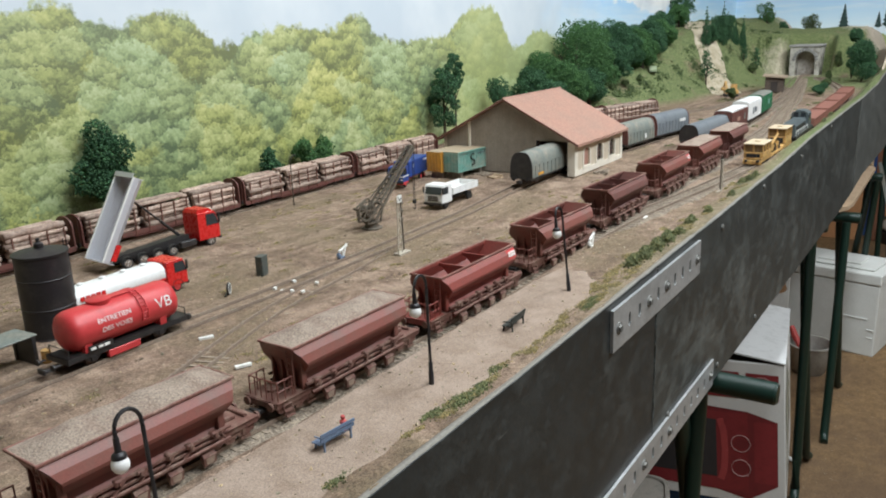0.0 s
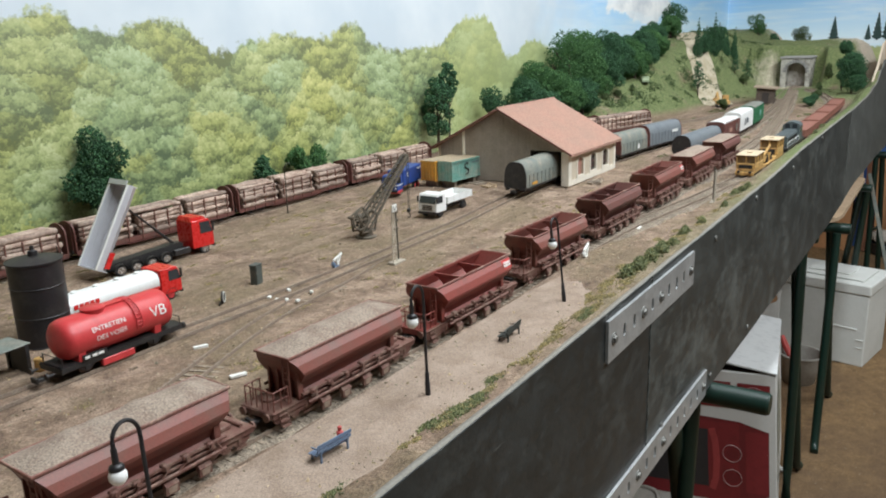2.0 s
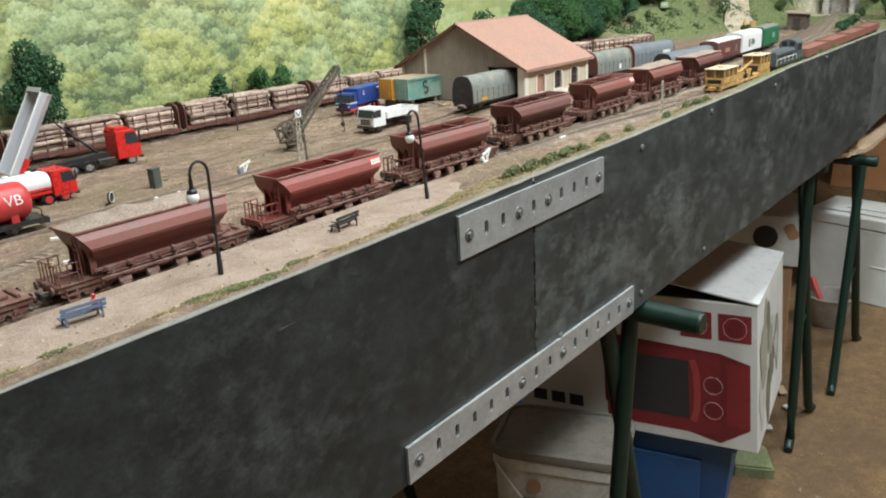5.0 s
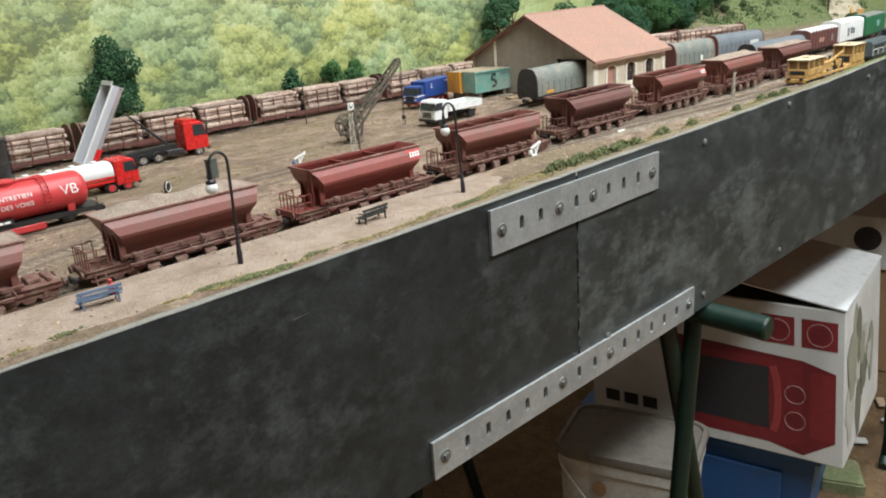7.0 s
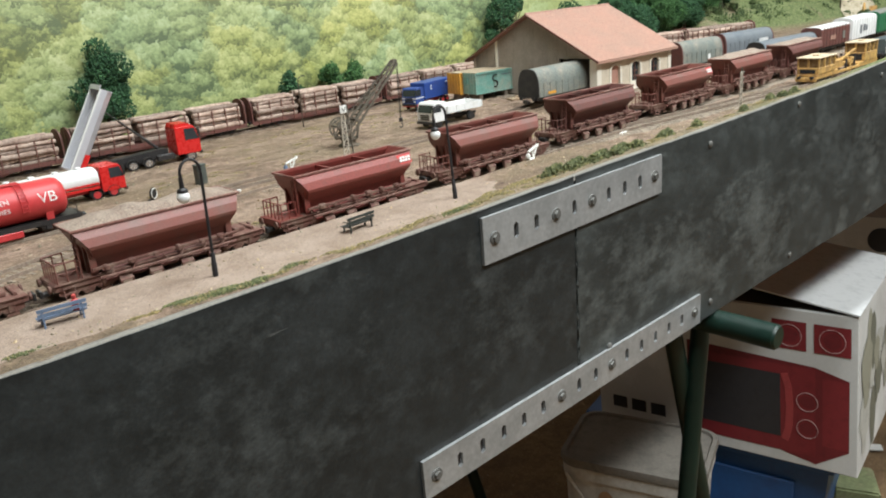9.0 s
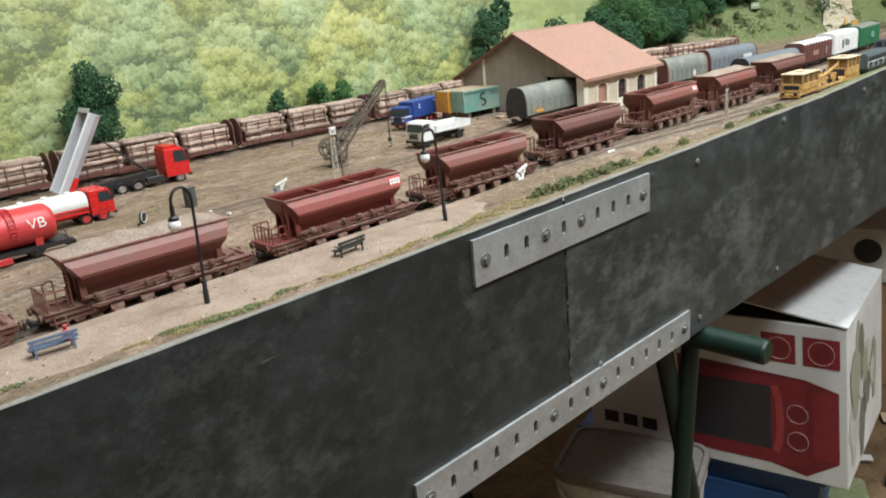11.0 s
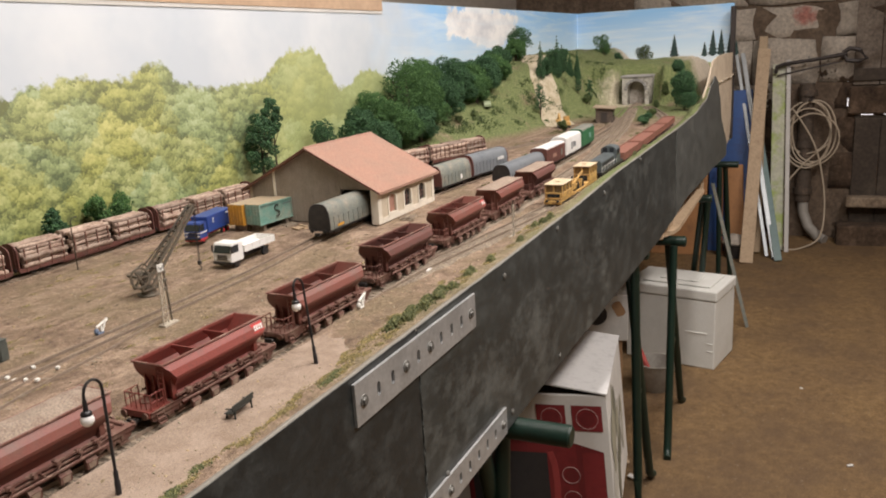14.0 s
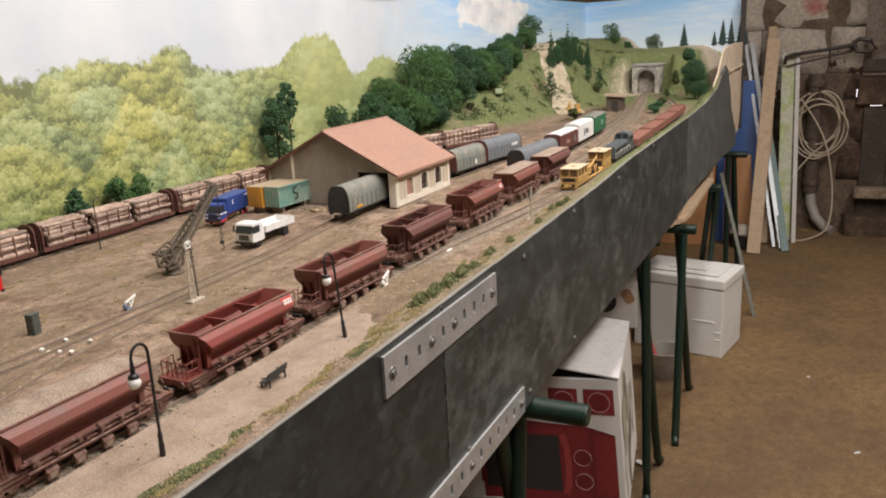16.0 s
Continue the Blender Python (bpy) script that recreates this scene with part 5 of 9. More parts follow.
covered_wagon(1.338, 0.290, 0.5, 0.066, M_TARP, M_BLACK, "dark-ended grey tarpaulin wagon standing half inside the goods shed", 0.049, 0.025, [(-0.046, -0.030, 0.0165, 0.0200, M_ORANGE)])
covered_wagon(1.655, 0.274, -5, 0.055, M_TARP, M_BROWN, "light grey arched-roof covered wagon beyond the shed", 0.049, 0.026, [(0.012, 0.018, 0.018, 0.026, M_WHITE)])
covered_wagon(1.780, 0.259, -8, 0.066, M_TARP2, M_BROWN, "slate grey covered wagon with white marks", 0.050, 0.029, [(0.024 + 0.0062 * k, 0.029 + 0.0062 * k, 0.030, 0.0355, M_WHITE) for k in range(4)])
covered_wagon(1.748, 0.177, -3, 0.085, M_TARP2, M_BLACK, "low rounded dark blue-grey covered wagon", 0.041, 0.020)
covered_wagon(1.893, 0.170, 0, 0.060, M_BROWN, M_BROWN, "dark brown van with a white roof", 0.046, 0.040, [(-0.022, 0.0, 0.024, 0.031, M_ROOF), (0.030, 0.038, 0.022, 0.034, M_TARP)], M_WHITE)
covered_wagon(2.030, 0.1735, 1.5, 0.062, M_WHITE, M_WHITE, "white refrigerated van with grey marks", 0.050, 0.043, [(-0.022, -0.014, 0.022, 0.036, M_TARP2), (-0.006, 0.003, 0.025, 0.036, M_TARP2), (0.006, 0.014, 0.025, 0.034, M_TARP2)], M_WHITE)
covered_wagon(2.170, 0.179, 3, 0.062, M_GREEN, M_GREEN, "bottle green van with a pale roof", 0.051, 0.043, [(0.004, 0.022, 0.026, 0.037, M_TEAL)], M_TARP)


def yellow_machine(cx, cy, yaw):
    """Track tamping machine: a glazed front cab, a low working bay with tools, a taller rear cab."""
    w = thing("track_machine", "dusty yellow two-cab track tamping machine on the siding", "rail vehicle", pose(cx, cy, DECK, 0, 0, yaw))
    w.scale = (0.96, 0.95, 0.86)
    for s in (-1, 1):
        bm = B()
        prism(bm, [(-0.106, 0.010), (0.103, 0.010), (0.103, 0.0160), (0.036, 0.0160), (0.030, 0.0135), (-0.034, 0.0135), (-0.040, 0.0160), (-0.106, 0.0160)], "y", s * 0.012 - 0.0012, s * 0.012 + 0.0012)
        part("sole_bar", bm, M_YELLOW, w)
    for xa, xb in ((-0.104, -0.036), (0.032, 0.102)):
        bm = B()
        box(bm, xa, xb, -0.013, 0.013, 0.0135, 0.0165, 0.0005)
        part("deck", bm, M_YELLOW, w)
    for x0, x1, h, sill in ((-0.103, -0.050, 0.040, 0.026), (0.052, 0.098, 0.045, 0.030)):
        hub = new("cab")
        hub.parent = w
        bm = B()
        box(bm, x0, x1, -0.0142, 0.0142, 0.0165, sill, 0.0008)
        part("cab_body", bm, M_YELLOW, hub)
        n = 4
        for s in (-1, 1):
            for k in range(n):
                x = x0 + 0.0016 + (x1 - x0 - 0.0032) * k / (n - 1)
                bm = B()
                box(bm, x - 0.0013, x + 0.0013, s * 0.0134 - 0.0009, s * 0.0134 + 0.0009, sill, h - 0.0012)
                part("cab_post", bm, M_YELLOW, hub)
        for x in (x0 + 0.0012, x1 - 0.0012):
            bm = B()
            box(bm, x - 0.0009, x + 0.0009, -0.0012, 0.0012, sill, h - 0.0012)
            part("cab_post", bm, M_YELLOW, hub)
        bm = B()
        box(bm, x0 + 0.0018, x1 - 0.0018, -0.0128, 0.0128, sill + 0.0002, h - 0.0014)
        part("glazing", bm, M_CABGLASS, hub, "dim amber cab glazing")
        bm = B()
        box(bm, x0 - 0.0016, x1 + 0.0012, -0.0152, 0.0152, h - 0.0012, h + 0.0006, 0.0005)
        part("cab_roof", bm, M_CREAM, hub)
        bm = B()
        box(bm, x0 - 0.0006, x0 + 0.0001, -0.0100, 0.0100, 0.0180, sill - 0.0025)
        part("front_grille", bm, M_TYRE, hub)
        bm = B()
        box(bm, (x0 + x1) / 2 - 0.006, (x0 + x1) / 2 + 0.004, -0.004, 0.004, h + 0.0007, h + 0.0028, 0.0006)
        part("roof_unit", bm, M_CREAM, hub)
    bm = B()
    prism(bm, [(-0.049, 0.0165), (-0.012, 0.0165), (-0.012, 0.0240), (-0.020, 0.0275), (-0.049, 0.0275)], "y", -0.0095, 0.0095)
    part("engine_hood", bm, M_YELLOW, w)
    for k, x in enumerate((-0.005, 0.010, 0.024)):
        for s in (-1, 1):
            bm = B()
            cyl(bm, (x, s * 0.0105, 0.0060), (x + 0.003, s * 0.0090, 0.027 + 0.002 * k), 0.0015, seg=8)
            part("tamping_ram", bm, M_YELLOW if k % 2 else M_BLACK, w, smooth=True)
        bm = B()
        box(bm, x - 0.0045, x + 0.0045, -0.009, 0.009, 0.0195, 0.0235 + 0.0015 * k, 0.0006)
        part("tool_frame", bm, M_YELLOW, w)
    bm = B()
    bar(bm, (-0.014, -0.006, 0.026), (0.040, -0.004, 0.037), 0.0030, 0.0026)
    part("boom", bm, M_YELLOW, w)
    bm = B()
    sweep(bm, [(-0.018 + 0.007 * math.cos(a), 0.0, 0.029 + 0.006 * math.sin(a)) for a in [math.pi * k / 8 for k in range(9)]], 0.0012, 6)
    part("hose", bm, M_BLACK, w)
    bm = B()
    box(bm, -0.1085, -0.1055, -0.0138, 0.0138, 0.0065, 0.0130, 0.0008)
    part("bumper", bm, M_YELLOW, w)
    for y in (-0.0085, 0.0085):
        bm = B()
        cyl(bm, (-0.1115, y, 0.0125), (-0.1060, y, 0.0125), 0.0021, seg=10)
        part("buffer", bm, M_BLACK, w)
    for x in (-0.078, 0.072):
        bogie(w, x, M_BLACK, 0.024)
    return w


M_CABGLASS = mat("amber_tinted_cab_glass", (0.24, 0.15, 0.065), 0.25, 0, 0.3, 120, (0.10, 0.07, 0.04), 60)
M_CREAM = mat("dusty_cream_roof", (0.62, 0.5, 0.34), 0.6)
yellow_machine(1.622, 0.0455, -0.8)


def shunting_engine(cx, cy, yaw):
    w = thing("shunting_engine", "grey-green centre-cab shunting locomotive on the siding", "locomotive", pose(cx, cy, DECK, 0, 0, yaw))
    bm = B()
    box(bm, -0.085, 0.085, -0.0145, 0.0145, 0.0115, 0.0165, 0.0006)
    part("chassis", bm, M_BLACK, w)
    bm = B()
    prism(bm, [(-0.0115, 0.0165), (0.0115, 0.0165), (0.0115, 0.032), (0.009, 0.0355), (-0.009, 0.0355), (-0.0115, 0.032)], "x", -0.080, 0.026)
    hood = part("hood", bm, M_LOCO, w)
    for k in range(6):
        x = -0.07 + k * 0.0145
        for s in (-1, 1):
            bm = B()
            box(bm, x, x + 0.010, s * 0.0117 - 0.0003, s * 0.0117 + 0.0003, 0.020, 0.030)
            part("grille", bm, M_BLACK, hood)
    bm = B()
    prof = [(-0.0142, 0.0165), (0.0142, 0.0165), (0.0142, 0.040)] + [(0.0142 * math.cos(a), 0.040 + 0.0075 * math.sin(a)) for a in [math.pi * k / 8 for k in range(1, 8)]] + [(-0.0142, 0.040)]
    prism(bm, prof, "x", 0.026, 0.058)
    cab = part("cab", bm, M_LOCO, w)
    for s in (-1, 1):
        bm = B()
        box(bm, 0.031, 0.053, s * 0.0144 - 0.0003, s * 0.0144 + 0.0003, 0.030, 0.040)
        part("window", bm, M_GLASS, cab)
    for y0 in (-0.010, 0.0022):
        bm = B()
        box(bm, 0.0254, 0.0259, y0, y0 + 0.0078, 0.0365, 0.0440)
        part("window", bm, M_GLASS, cab)
    bm = B()
    prism(bm, [(-0.010, 0.0165), (0.010, 0.0165), (0.010, 0.028), (-0.010, 0.028)], "x", 0.058, 0.080)
    part("rear_hood", bm, M_LOCO, w)
    bm = B()
    for s in (-1, 1):
        cyl(bm, (-0.084, s * 0.0142, 0.0245), (0.026, s * 0.0142, 0.0245), 0.00045, seg=5)
        for k in range(6):
            cyl(bm, (-0.084 + 0.022 * k, s * 0.0142, 0.0165), (-0.084 + 0.022 * k, s * 0.0142, 0.0245), 0.0004, seg=5)
    part("railing", bm, M_WHITE, w)
    for x in (-0.055, 0.055):
        bogie(w, x, M_BLACK, 0.024)
    buffers(w, 0.0855, M_BLACK)
    return w


shunting_engine(1.832, 0.0445, 0.5)


def open_wagon(cx, cy, yaw, half=0.082):
    w = thing("open_wagon", "faded red low-sided open wagon on the curving siding", "wagon", pose(cx, cy, DECK, 0, 0, yaw), "red open wagons")
    bm = B()
    box(bm, -half, half, -0.0145, 0.0145, 0.0125, 0.0150)
    part("floor", bm, M_BLACK, w)
    for s in (-1, 1):
        bm = B()
        box(bm, -half, half, s * 0.0145 - 0.0006, s * 0.0145 + 0.0006, 0.0125, 0.0262)
        k = -half + 0.006
        while k < half:
            box(bm, k - 0.0007, k + 0.0007, s * 0.0155 - 0.0006, s * 0.0155 + 0.0006, 0.0120, 0.0262)
            k += 0.0115
        part("side_wall", bm, M_FADED, w)
    for e in (-1, 1):
        bm = B()
        box(bm, e * half - 0.0006, e * half + 0.0006, -0.0145, 0.0145, 0.0125, 0.0268)
        part("end_wall", bm, M_FADED, w)
    bm = B()
    box(bm, -half + 0.001, half - 0.001, -0.0138, 0.0138, 0.0150, 0.0245)
    part("load", bm, M_FADED, w)
    for e in (-1, 1):
        bogie(w, e * half * 0.7, M_BLACK)
    buffers(w, half, M_BLACK)
    return w


M_FADED = mat("faded_brick_red_paint", (0.25, 0.105, 0.075), 0.75, 0, 0.25, 500, (0.20, 0.10, 0.075), 60)
open_wagon(2.010, 0.0460, 1, 0.088)
open_wagon(2.193, 0.0495, 1.2, 0.088)
open_wagon(2.376, 0.0545, 1.6, 0.088)
open_wagon(2.559, 0.0605, 3, 0.088)

# ---- goods shed ----
def arch(cx, w, z0, z1, n=8, grow=0.0):
    """Outline of a round-topped opening in x and z."""
    r = w / 2 + grow
    return [(cx - r, z0 - grow), (cx + r, z0 - grow), (cx + r, z1)] + [(cx + r * math.cos(a), z1 + (r * 0.55) * math.sin(a)) for a in [math.pi * k / n for k in range(1, n)]] + [(cx - r, z1)]


def goods_shed():
    x0, x1, y0, y1 = 1.372, 1.552, 0.256, 0.476
    zb, ze, za, ym = DECK - 0.002, 0.6985, 0.7555, 0.366
    w = thing("goods_shed", "cream goods shed with grey plank gable and terracotta roof", "building", pose(0, 0, 0))
    # front wall with three window openings: piers, sills and heads
    wins = [1.414, 1.4625, 1.511]
    bm = B()
    th = 0.005
    ww, z0, z1 = 0.0208, 0.6600, 0.6802
    top = z1 + ww / 2 * 0.55
    edges = [x0] + [v for c in wins for v in (c - ww / 2, c + ww / 2)] + [x1]
    for a, b in zip(edges[0::2], edges[1::2]):
        box(bm, a, b, y0, y0 + th, zb, ze)
    for c in wins:
        box(bm, c - ww / 2, c + ww / 2, y0, y0 + th, zb, z0)
        a = arch(c, ww, z0, z1)[2:]
        prism(bm, [(c + ww / 2, ze), (c - ww / 2, ze)] + [(c - ww / 2, z1)] + [p for p in a[::-1] if z1 < p[1]] + [(c + ww / 2, z1)], "y", y0, y0 + th)
    part("front_wall", bm, M_PLASTER, w)
    for k, c in enumerate(wins):
        bm = B()
        outer, inner = arch(c, ww, z0, z1, 8, 0.0040), arch(c, ww, z0, z1, 8, 0.0)
        vs = []
        for yy in (y0 - 0.0012, y0 + 0.0006):
            vs.append(([bm.verts.new((u, yy, v)) for u, v in outer], [bm.verts.new((u, yy, v)) for u, v in inner]))
        n = len(outer)
        for i in range(n):
            j = (i + 1) % n
            bm.faces.new((vs[0][0][i], vs[0][0][j], vs[0][1][j], vs[0][1][i]))
            bm.faces.new((vs[0][0][i], vs[1][0][i], vs[1][0][j], vs[0][0][j]))
            bm.faces.new((vs[0][1][i], vs[0][1][j], vs[1][1][j], vs[1][1][i]))
        win = part("window", bm, M_QUOIN, w)
        bm = B()
        prism(bm, arch(c, ww, z0, z1), "y", y0 + 0.0022, y0 + 0.0030)
        part("pane", bm, M_PINKBOARD if k == 0 else M_GLASS, win, "pinkish boarding in the arched opening" if k == 0 else "dark glass")
        bm = B()
        if k:
            box(bm, c - 0.0004, c + 0.0004, y0 + 0.0012, y0 + 0.0022, z0, top - 0.0002)
            for q in (0.33, 0.66):
                zz = z0 + (z1 - z0) * q
                box(bm, c - ww / 2, c + ww / 2, y0 + 0.0012, y0 + 0.0021, zz - 0.0004, zz + 0.0004)
            part("glazing_bar", bm, M_STAKE, win)
        else:
            bm.free()
    # gables of upright planks; the near one has the wagon door beside the front wall
    rr = random.Random(3)
    for xg, name in ((x0, "near"), (x1, "far")):
        door = (0.268, 0.313)
        holder = new("gable")
        holder.parent = w
        n = 34
        ys = [y0 + 0.005 + (y1 - y0 - 0.010) * k / n for k in range(n + 1)]
        for a, b in zip(ys, ys[1:]):
            def top_at(y):
                return ze + (za - ze) * (1 - abs(y - ym) / (ym - y0)) - 0.0008
            lo = DECK - 0.001
            if name == "near" and a < door[1] and b > door[0]:
                lo = 0.6985
            if name == "far" and a < door[1] and b > door[0]:
                lo = 0.6985
            d = rr.uniform(0, 0.0003)
            bm = B()
            q = [(a + 0.0001, lo), (b - 0.0001, lo), (b - 0.0001, top_at(b)), (a + 0.0001, top_at(a))]
            if q[2][1] - lo < 0.001 and q[3][1] - lo < 0.001:
                bm.free()
                continue
            prism(bm, q, "x", xg - d, xg + 0.003)
            part("plank", bm, M_PLANKS, holder)
        # sheet behind the planks, darkened in colour as the shed's inner shade
        bm = B()
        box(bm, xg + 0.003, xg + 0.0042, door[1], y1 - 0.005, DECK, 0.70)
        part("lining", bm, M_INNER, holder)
    bm = B()
    box(bm, x0, x1, y1 - 0.005, y1, zb, ze)
    part("rear_wall", bm, M_PLASTER, w)
    # pale corner piers and the post on the gable
    for (a, b, c, d) in ((x0 - 0.0015, x0 + 0.009, y0 - 0.0015, y0 + 0.0105), (x1 - 0.007, x1 + 0.0015, y0 - 0.0015, y0 + 0.008), (x0 - 0.0016, x0 + 0.001, 0.427, 0.4315)):
        bm = B()
        box(bm, a, b, c, d, DECK - 0.001, ze - 0.0005 if c < 0.3 else 0.7265, 0.0006)
        part("corner_pier", bm, M_QUOIN, w)
    bm = B()
    box(bm, x0 + 0.010, x1 - 0.007, y0 - 0.0009, y0, DECK - 0.001, DECK + 0.0065)
    part("plinth", bm, M_QUOIN, w)
    # floor given the same shade-dark colour
    bm = B()
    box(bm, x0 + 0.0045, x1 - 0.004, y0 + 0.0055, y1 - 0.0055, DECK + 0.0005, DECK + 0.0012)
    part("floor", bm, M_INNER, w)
    # roof: two slopes of ribbed tiles with a thickness
    for s in (-1, 1):
        bm = B()
        ye = ym + s * (ym - y0 + 0.009)
        zlow = ze - 0.0025
        length = math.hypot(ye - ym, za + 0.003 - zlow)
        n = 62
        ang = math.atan2(zlow - za - 0.003, ye - ym)
        xa, xb = x0 - 0.0085, x1 + 0.0075
        prof = []
        for k in range(n + 1):
            x = xa + (xb - xa) * k / n
            prof.append((x, 0.0009 if k % 2 else 0.0))
        lo, hi = [], []
        for side, store in ((0, lo), (1, hi)):
            for x, b in prof:
                yy, zz = (ym, za + 0.003) if side == 0 else (ye, zlow)
                store.append(bm.verts.new((x, yy + s * b * 0.45, zz + b)))
        for k in range(n):
            bm.faces.new((lo[k], lo[k + 1], hi[k + 1], hi[k]))
        lob = [bm.verts.new((v.co.x, v.co.y, v.co.z - 0.0032)) for v in (lo[0], lo[-1], hi[-1], hi[0])]
        bm.faces.new(lob)
        bm.faces.new((hi[0], *hi[1:], lob[2], lob[3]))
        bm.faces.new((lo[0], hi[0], lob[3], lob[0]))
        bm.faces.new((lo[-1], lob[1], lob[2], hi[-1]))
        part("roof", bm, M_ROOF, w)
    bm = B()
    cyl(bm, (x0 - 0.0085, ym, za + 0.0032), (x1 + 0.0075, ym, za + 0.0032), 0.0014, seg=8)
    part("ridge", bm, M_ROOF, w)
    for s in (-1, 1):
        bm = B()
        bar(bm, (x0 - 0.009, ym, za + 0.0016), (x0 - 0.009, ym + s * (ym - y0 + 0.009), ze - 0.0035), 0.0012, 0.0022)
        part("verge_board", bm, M_STAKE, w)
    return w


M_PINKBOARD = mat("pink_brick_infill", (0.45, 0.24, 0.18), 0.85, 0, 0.15, 900)
goods_shed()


# ---- road vehicles ----
def road_wheel(parent, x, y, r=0.0056, wdt=0.0042, rim=None):
    s = 1 if y > 0 else -1
    bm = B()
    lathe(bm, [(r * 0.62, 0), (r * 0.9, 0.0), (r, 0.0006), (r, wdt - 0.0006), (r * 0.9, wdt), (r * 0.62, wdt)], 18)
    m = Matrix.Translation((x, y, r)) @ Matrix.Rotation(radians(-90 * s), 4, "X") @ Matrix.Translation((0, 0, -wdt))
    bmesh.ops.transform(bm, matrix=m, verts=bm.verts)
    tyre = part("wheel", bm, M_TYRE, parent, smooth=True)
    bm = B()
    lathe(bm, [(r * 0.68, wdt + 0.0002), (r * 0.60, wdt + 0.0003), (r * 0.55, wdt - 0.0006), (r * 0.30, wdt - 0.0004), (r * 0.26, wdt + 0.0005), (0.0002, wdt + 0.0006)], 14)
    bmesh.ops.transform(bm, matrix=m, verts=bm.verts)
    part("rim", bm, rim or M_CHROME, tyre, smooth=True)


def cab(parent, x0, x1, wdt, z0, z1, paint, rake=0.002, trim=None):
    """Forward-control cab facing +x with screen, side windows, grille, lights and bumper."""
    h = z1 - z0
    bm = B()
    hw = wdt / 2
    prof = [(x0, z0), (x1, z0), (x1, z0 + h * 0.48), (x1 - rake, z1 - 0.0018), (x1 - rake - 0.0015, z1), (x0 + 0.001, z1), (x0, z1 - 0.001)]
    prism(bm, prof, "y", -hw, hw)
    bmesh.ops.bevel(bm, geom=list(bm.edges), offset=0.0005, segments=1, affect="EDGES")
    c = part("cab", bm, paint, parent)
    bm = B()
    za, zb = z0 + h * 0.50, z1 - 0.0028
    xa, xb = x1 + 0.0002, x1 - rake + 0.0003
    prism(bm, [(xa, za), (xb, zb), (xb - 0.0012, zb), (xa - 0.0012, za)], "y", -hw + 0.0016, hw - 0.0016)
    part("windscreen", bm, M_GLASS, c)
    for s in (-1, 1):
        bm = B()
        prism(bm, [(x0 + (x1 - x0) * 0.38, za), (x1 - 0.0012, za), (x1 - rake - 0.0008, zb), (x0 + (x1 - x0) * 0.38, zb)], "y", s * hw - 0.0003, s * hw + 0.0003)
        part("side_window", bm, M_GLASS, c)
        bm = B()
        box(bm, x1 - 0.0004, x1 + 0.0006, s * (hw - 0.0032) - 0.0016, s * (hw - 0.0032) + 0.0016, z0 + h * 0.12, z0 + h * 0.22, 0.0003)
        part("headlight", bm, M_WHITE, c)
        bm = B()
        box(bm, x1 - 0.0015, x1 + 0.0003, s * (hw + 0.0009) - 0.0006, s * (hw + 0.0009) + 0.0006, za + 0.001, zb)
        part("mirror", bm, M_BLACK, c)
    bm = B()
    for k in range(3):
        box(bm, x1 - 0.0002, x1 + 0.0005, -hw * 0.55, hw * 0.55, z0 + h * (0.14 + 0.10 * k), z0 + h * (0.20 + 0.10 * k))
    part("grille", bm, trim or M_BLACK, c)
    bm = B()
    box(bm, x1 - 0.0015, x1 + 0.0014, -hw, hw, z0 - 0.0020, z0 + 0.0012, 0.0004)
    part("bumper", bm, trim or M_BLACK, c)
    return c


def chassis(parent, x0, x1, z=0.0070, paint=None):
    bm = B()
    for s in (-1, 1):
        box(bm, x0, x1, s * 0.0050 - 0.0008, s * 0.0050 + 0.0008, z, z + 0.0028)
    for k in range(5):
        x = x0 + 0.004 + (x1 - x0 - 0.008) * k / 4
        box(bm, x - 0.0008, x + 0.0008, -0.005, 0.005, z + 0.0004, z + 0.0024)
    return part("chassis", bm, paint or M_BLACK, parent)


def mudguard(parent, x, y, r, paint):
    bm = B()
    prof = [((r + 0.0012) * math.cos(a) + x, r + (r + 0.0012) * math.sin(a)) for a in [math.pi * k / 8 for k in range(9)]]
    prof += [((r + 0.0006) * math.cos(a) + x, r + (r + 0.0006) * math.sin(a)) for a in [math.pi * k / 8 for k in range(8, -1, -1)]]
    prism(bm, prof, "y", y - 0.0024, y + 0.0024)
    part("mudguard", bm, paint, parent)


def white_truck():
    w = thing("flatbed_truck", "white dropside lorry parked on the yard with black chassis", "truck", pose(1.19, 0.35, base_level(1.19, 0.35), 0, 0, 180))
    w.scale = (1.07, 1.0, 1.0)
    cab(w, 0.016, 0.038, 0.0275, 0.0072, 0.0305, M_WHITE, 0.003)
    chassis(w, -0.040, 0.030)
    bm = B()
    box(bm, -0.0425, 0.0145, -0.0142, 0.0142, 0.0150, 0.0163)
    for s in (-1, 1):
        box(bm, -0.0425, 0.0145, s * 0.0142 - 0.0005, s * 0.0142 + 0.0005, 0.0150, 0.0235)
        for k in range(5):
            x = -0.0422 + 0.0140 * k
            box(bm, x - 0.0005, x + 0.0005, s * 0.0148 - 0.0003, s * 0.0148 + 0.0003, 0.0150, 0.0237)
    for x in (-0.0425, 0.0145):
        box(bm, x - 0.0005, x + 0.0005, -0.0142, 0.0142, 0.0150, 0.0235)
    part("dropside_body", bm, M_WHITE, w)
    for x in (-0.026, 0.027):
        for y in (-0.0128, 0.0128):
            road_wheel(w, x, y, 0.0056, 0.0042, M_BLACK)
    bm = B()
    box(bm, -0.010, 0.010, -0.0125, -0.0075, 0.0055, 0.0115, 0.0006)
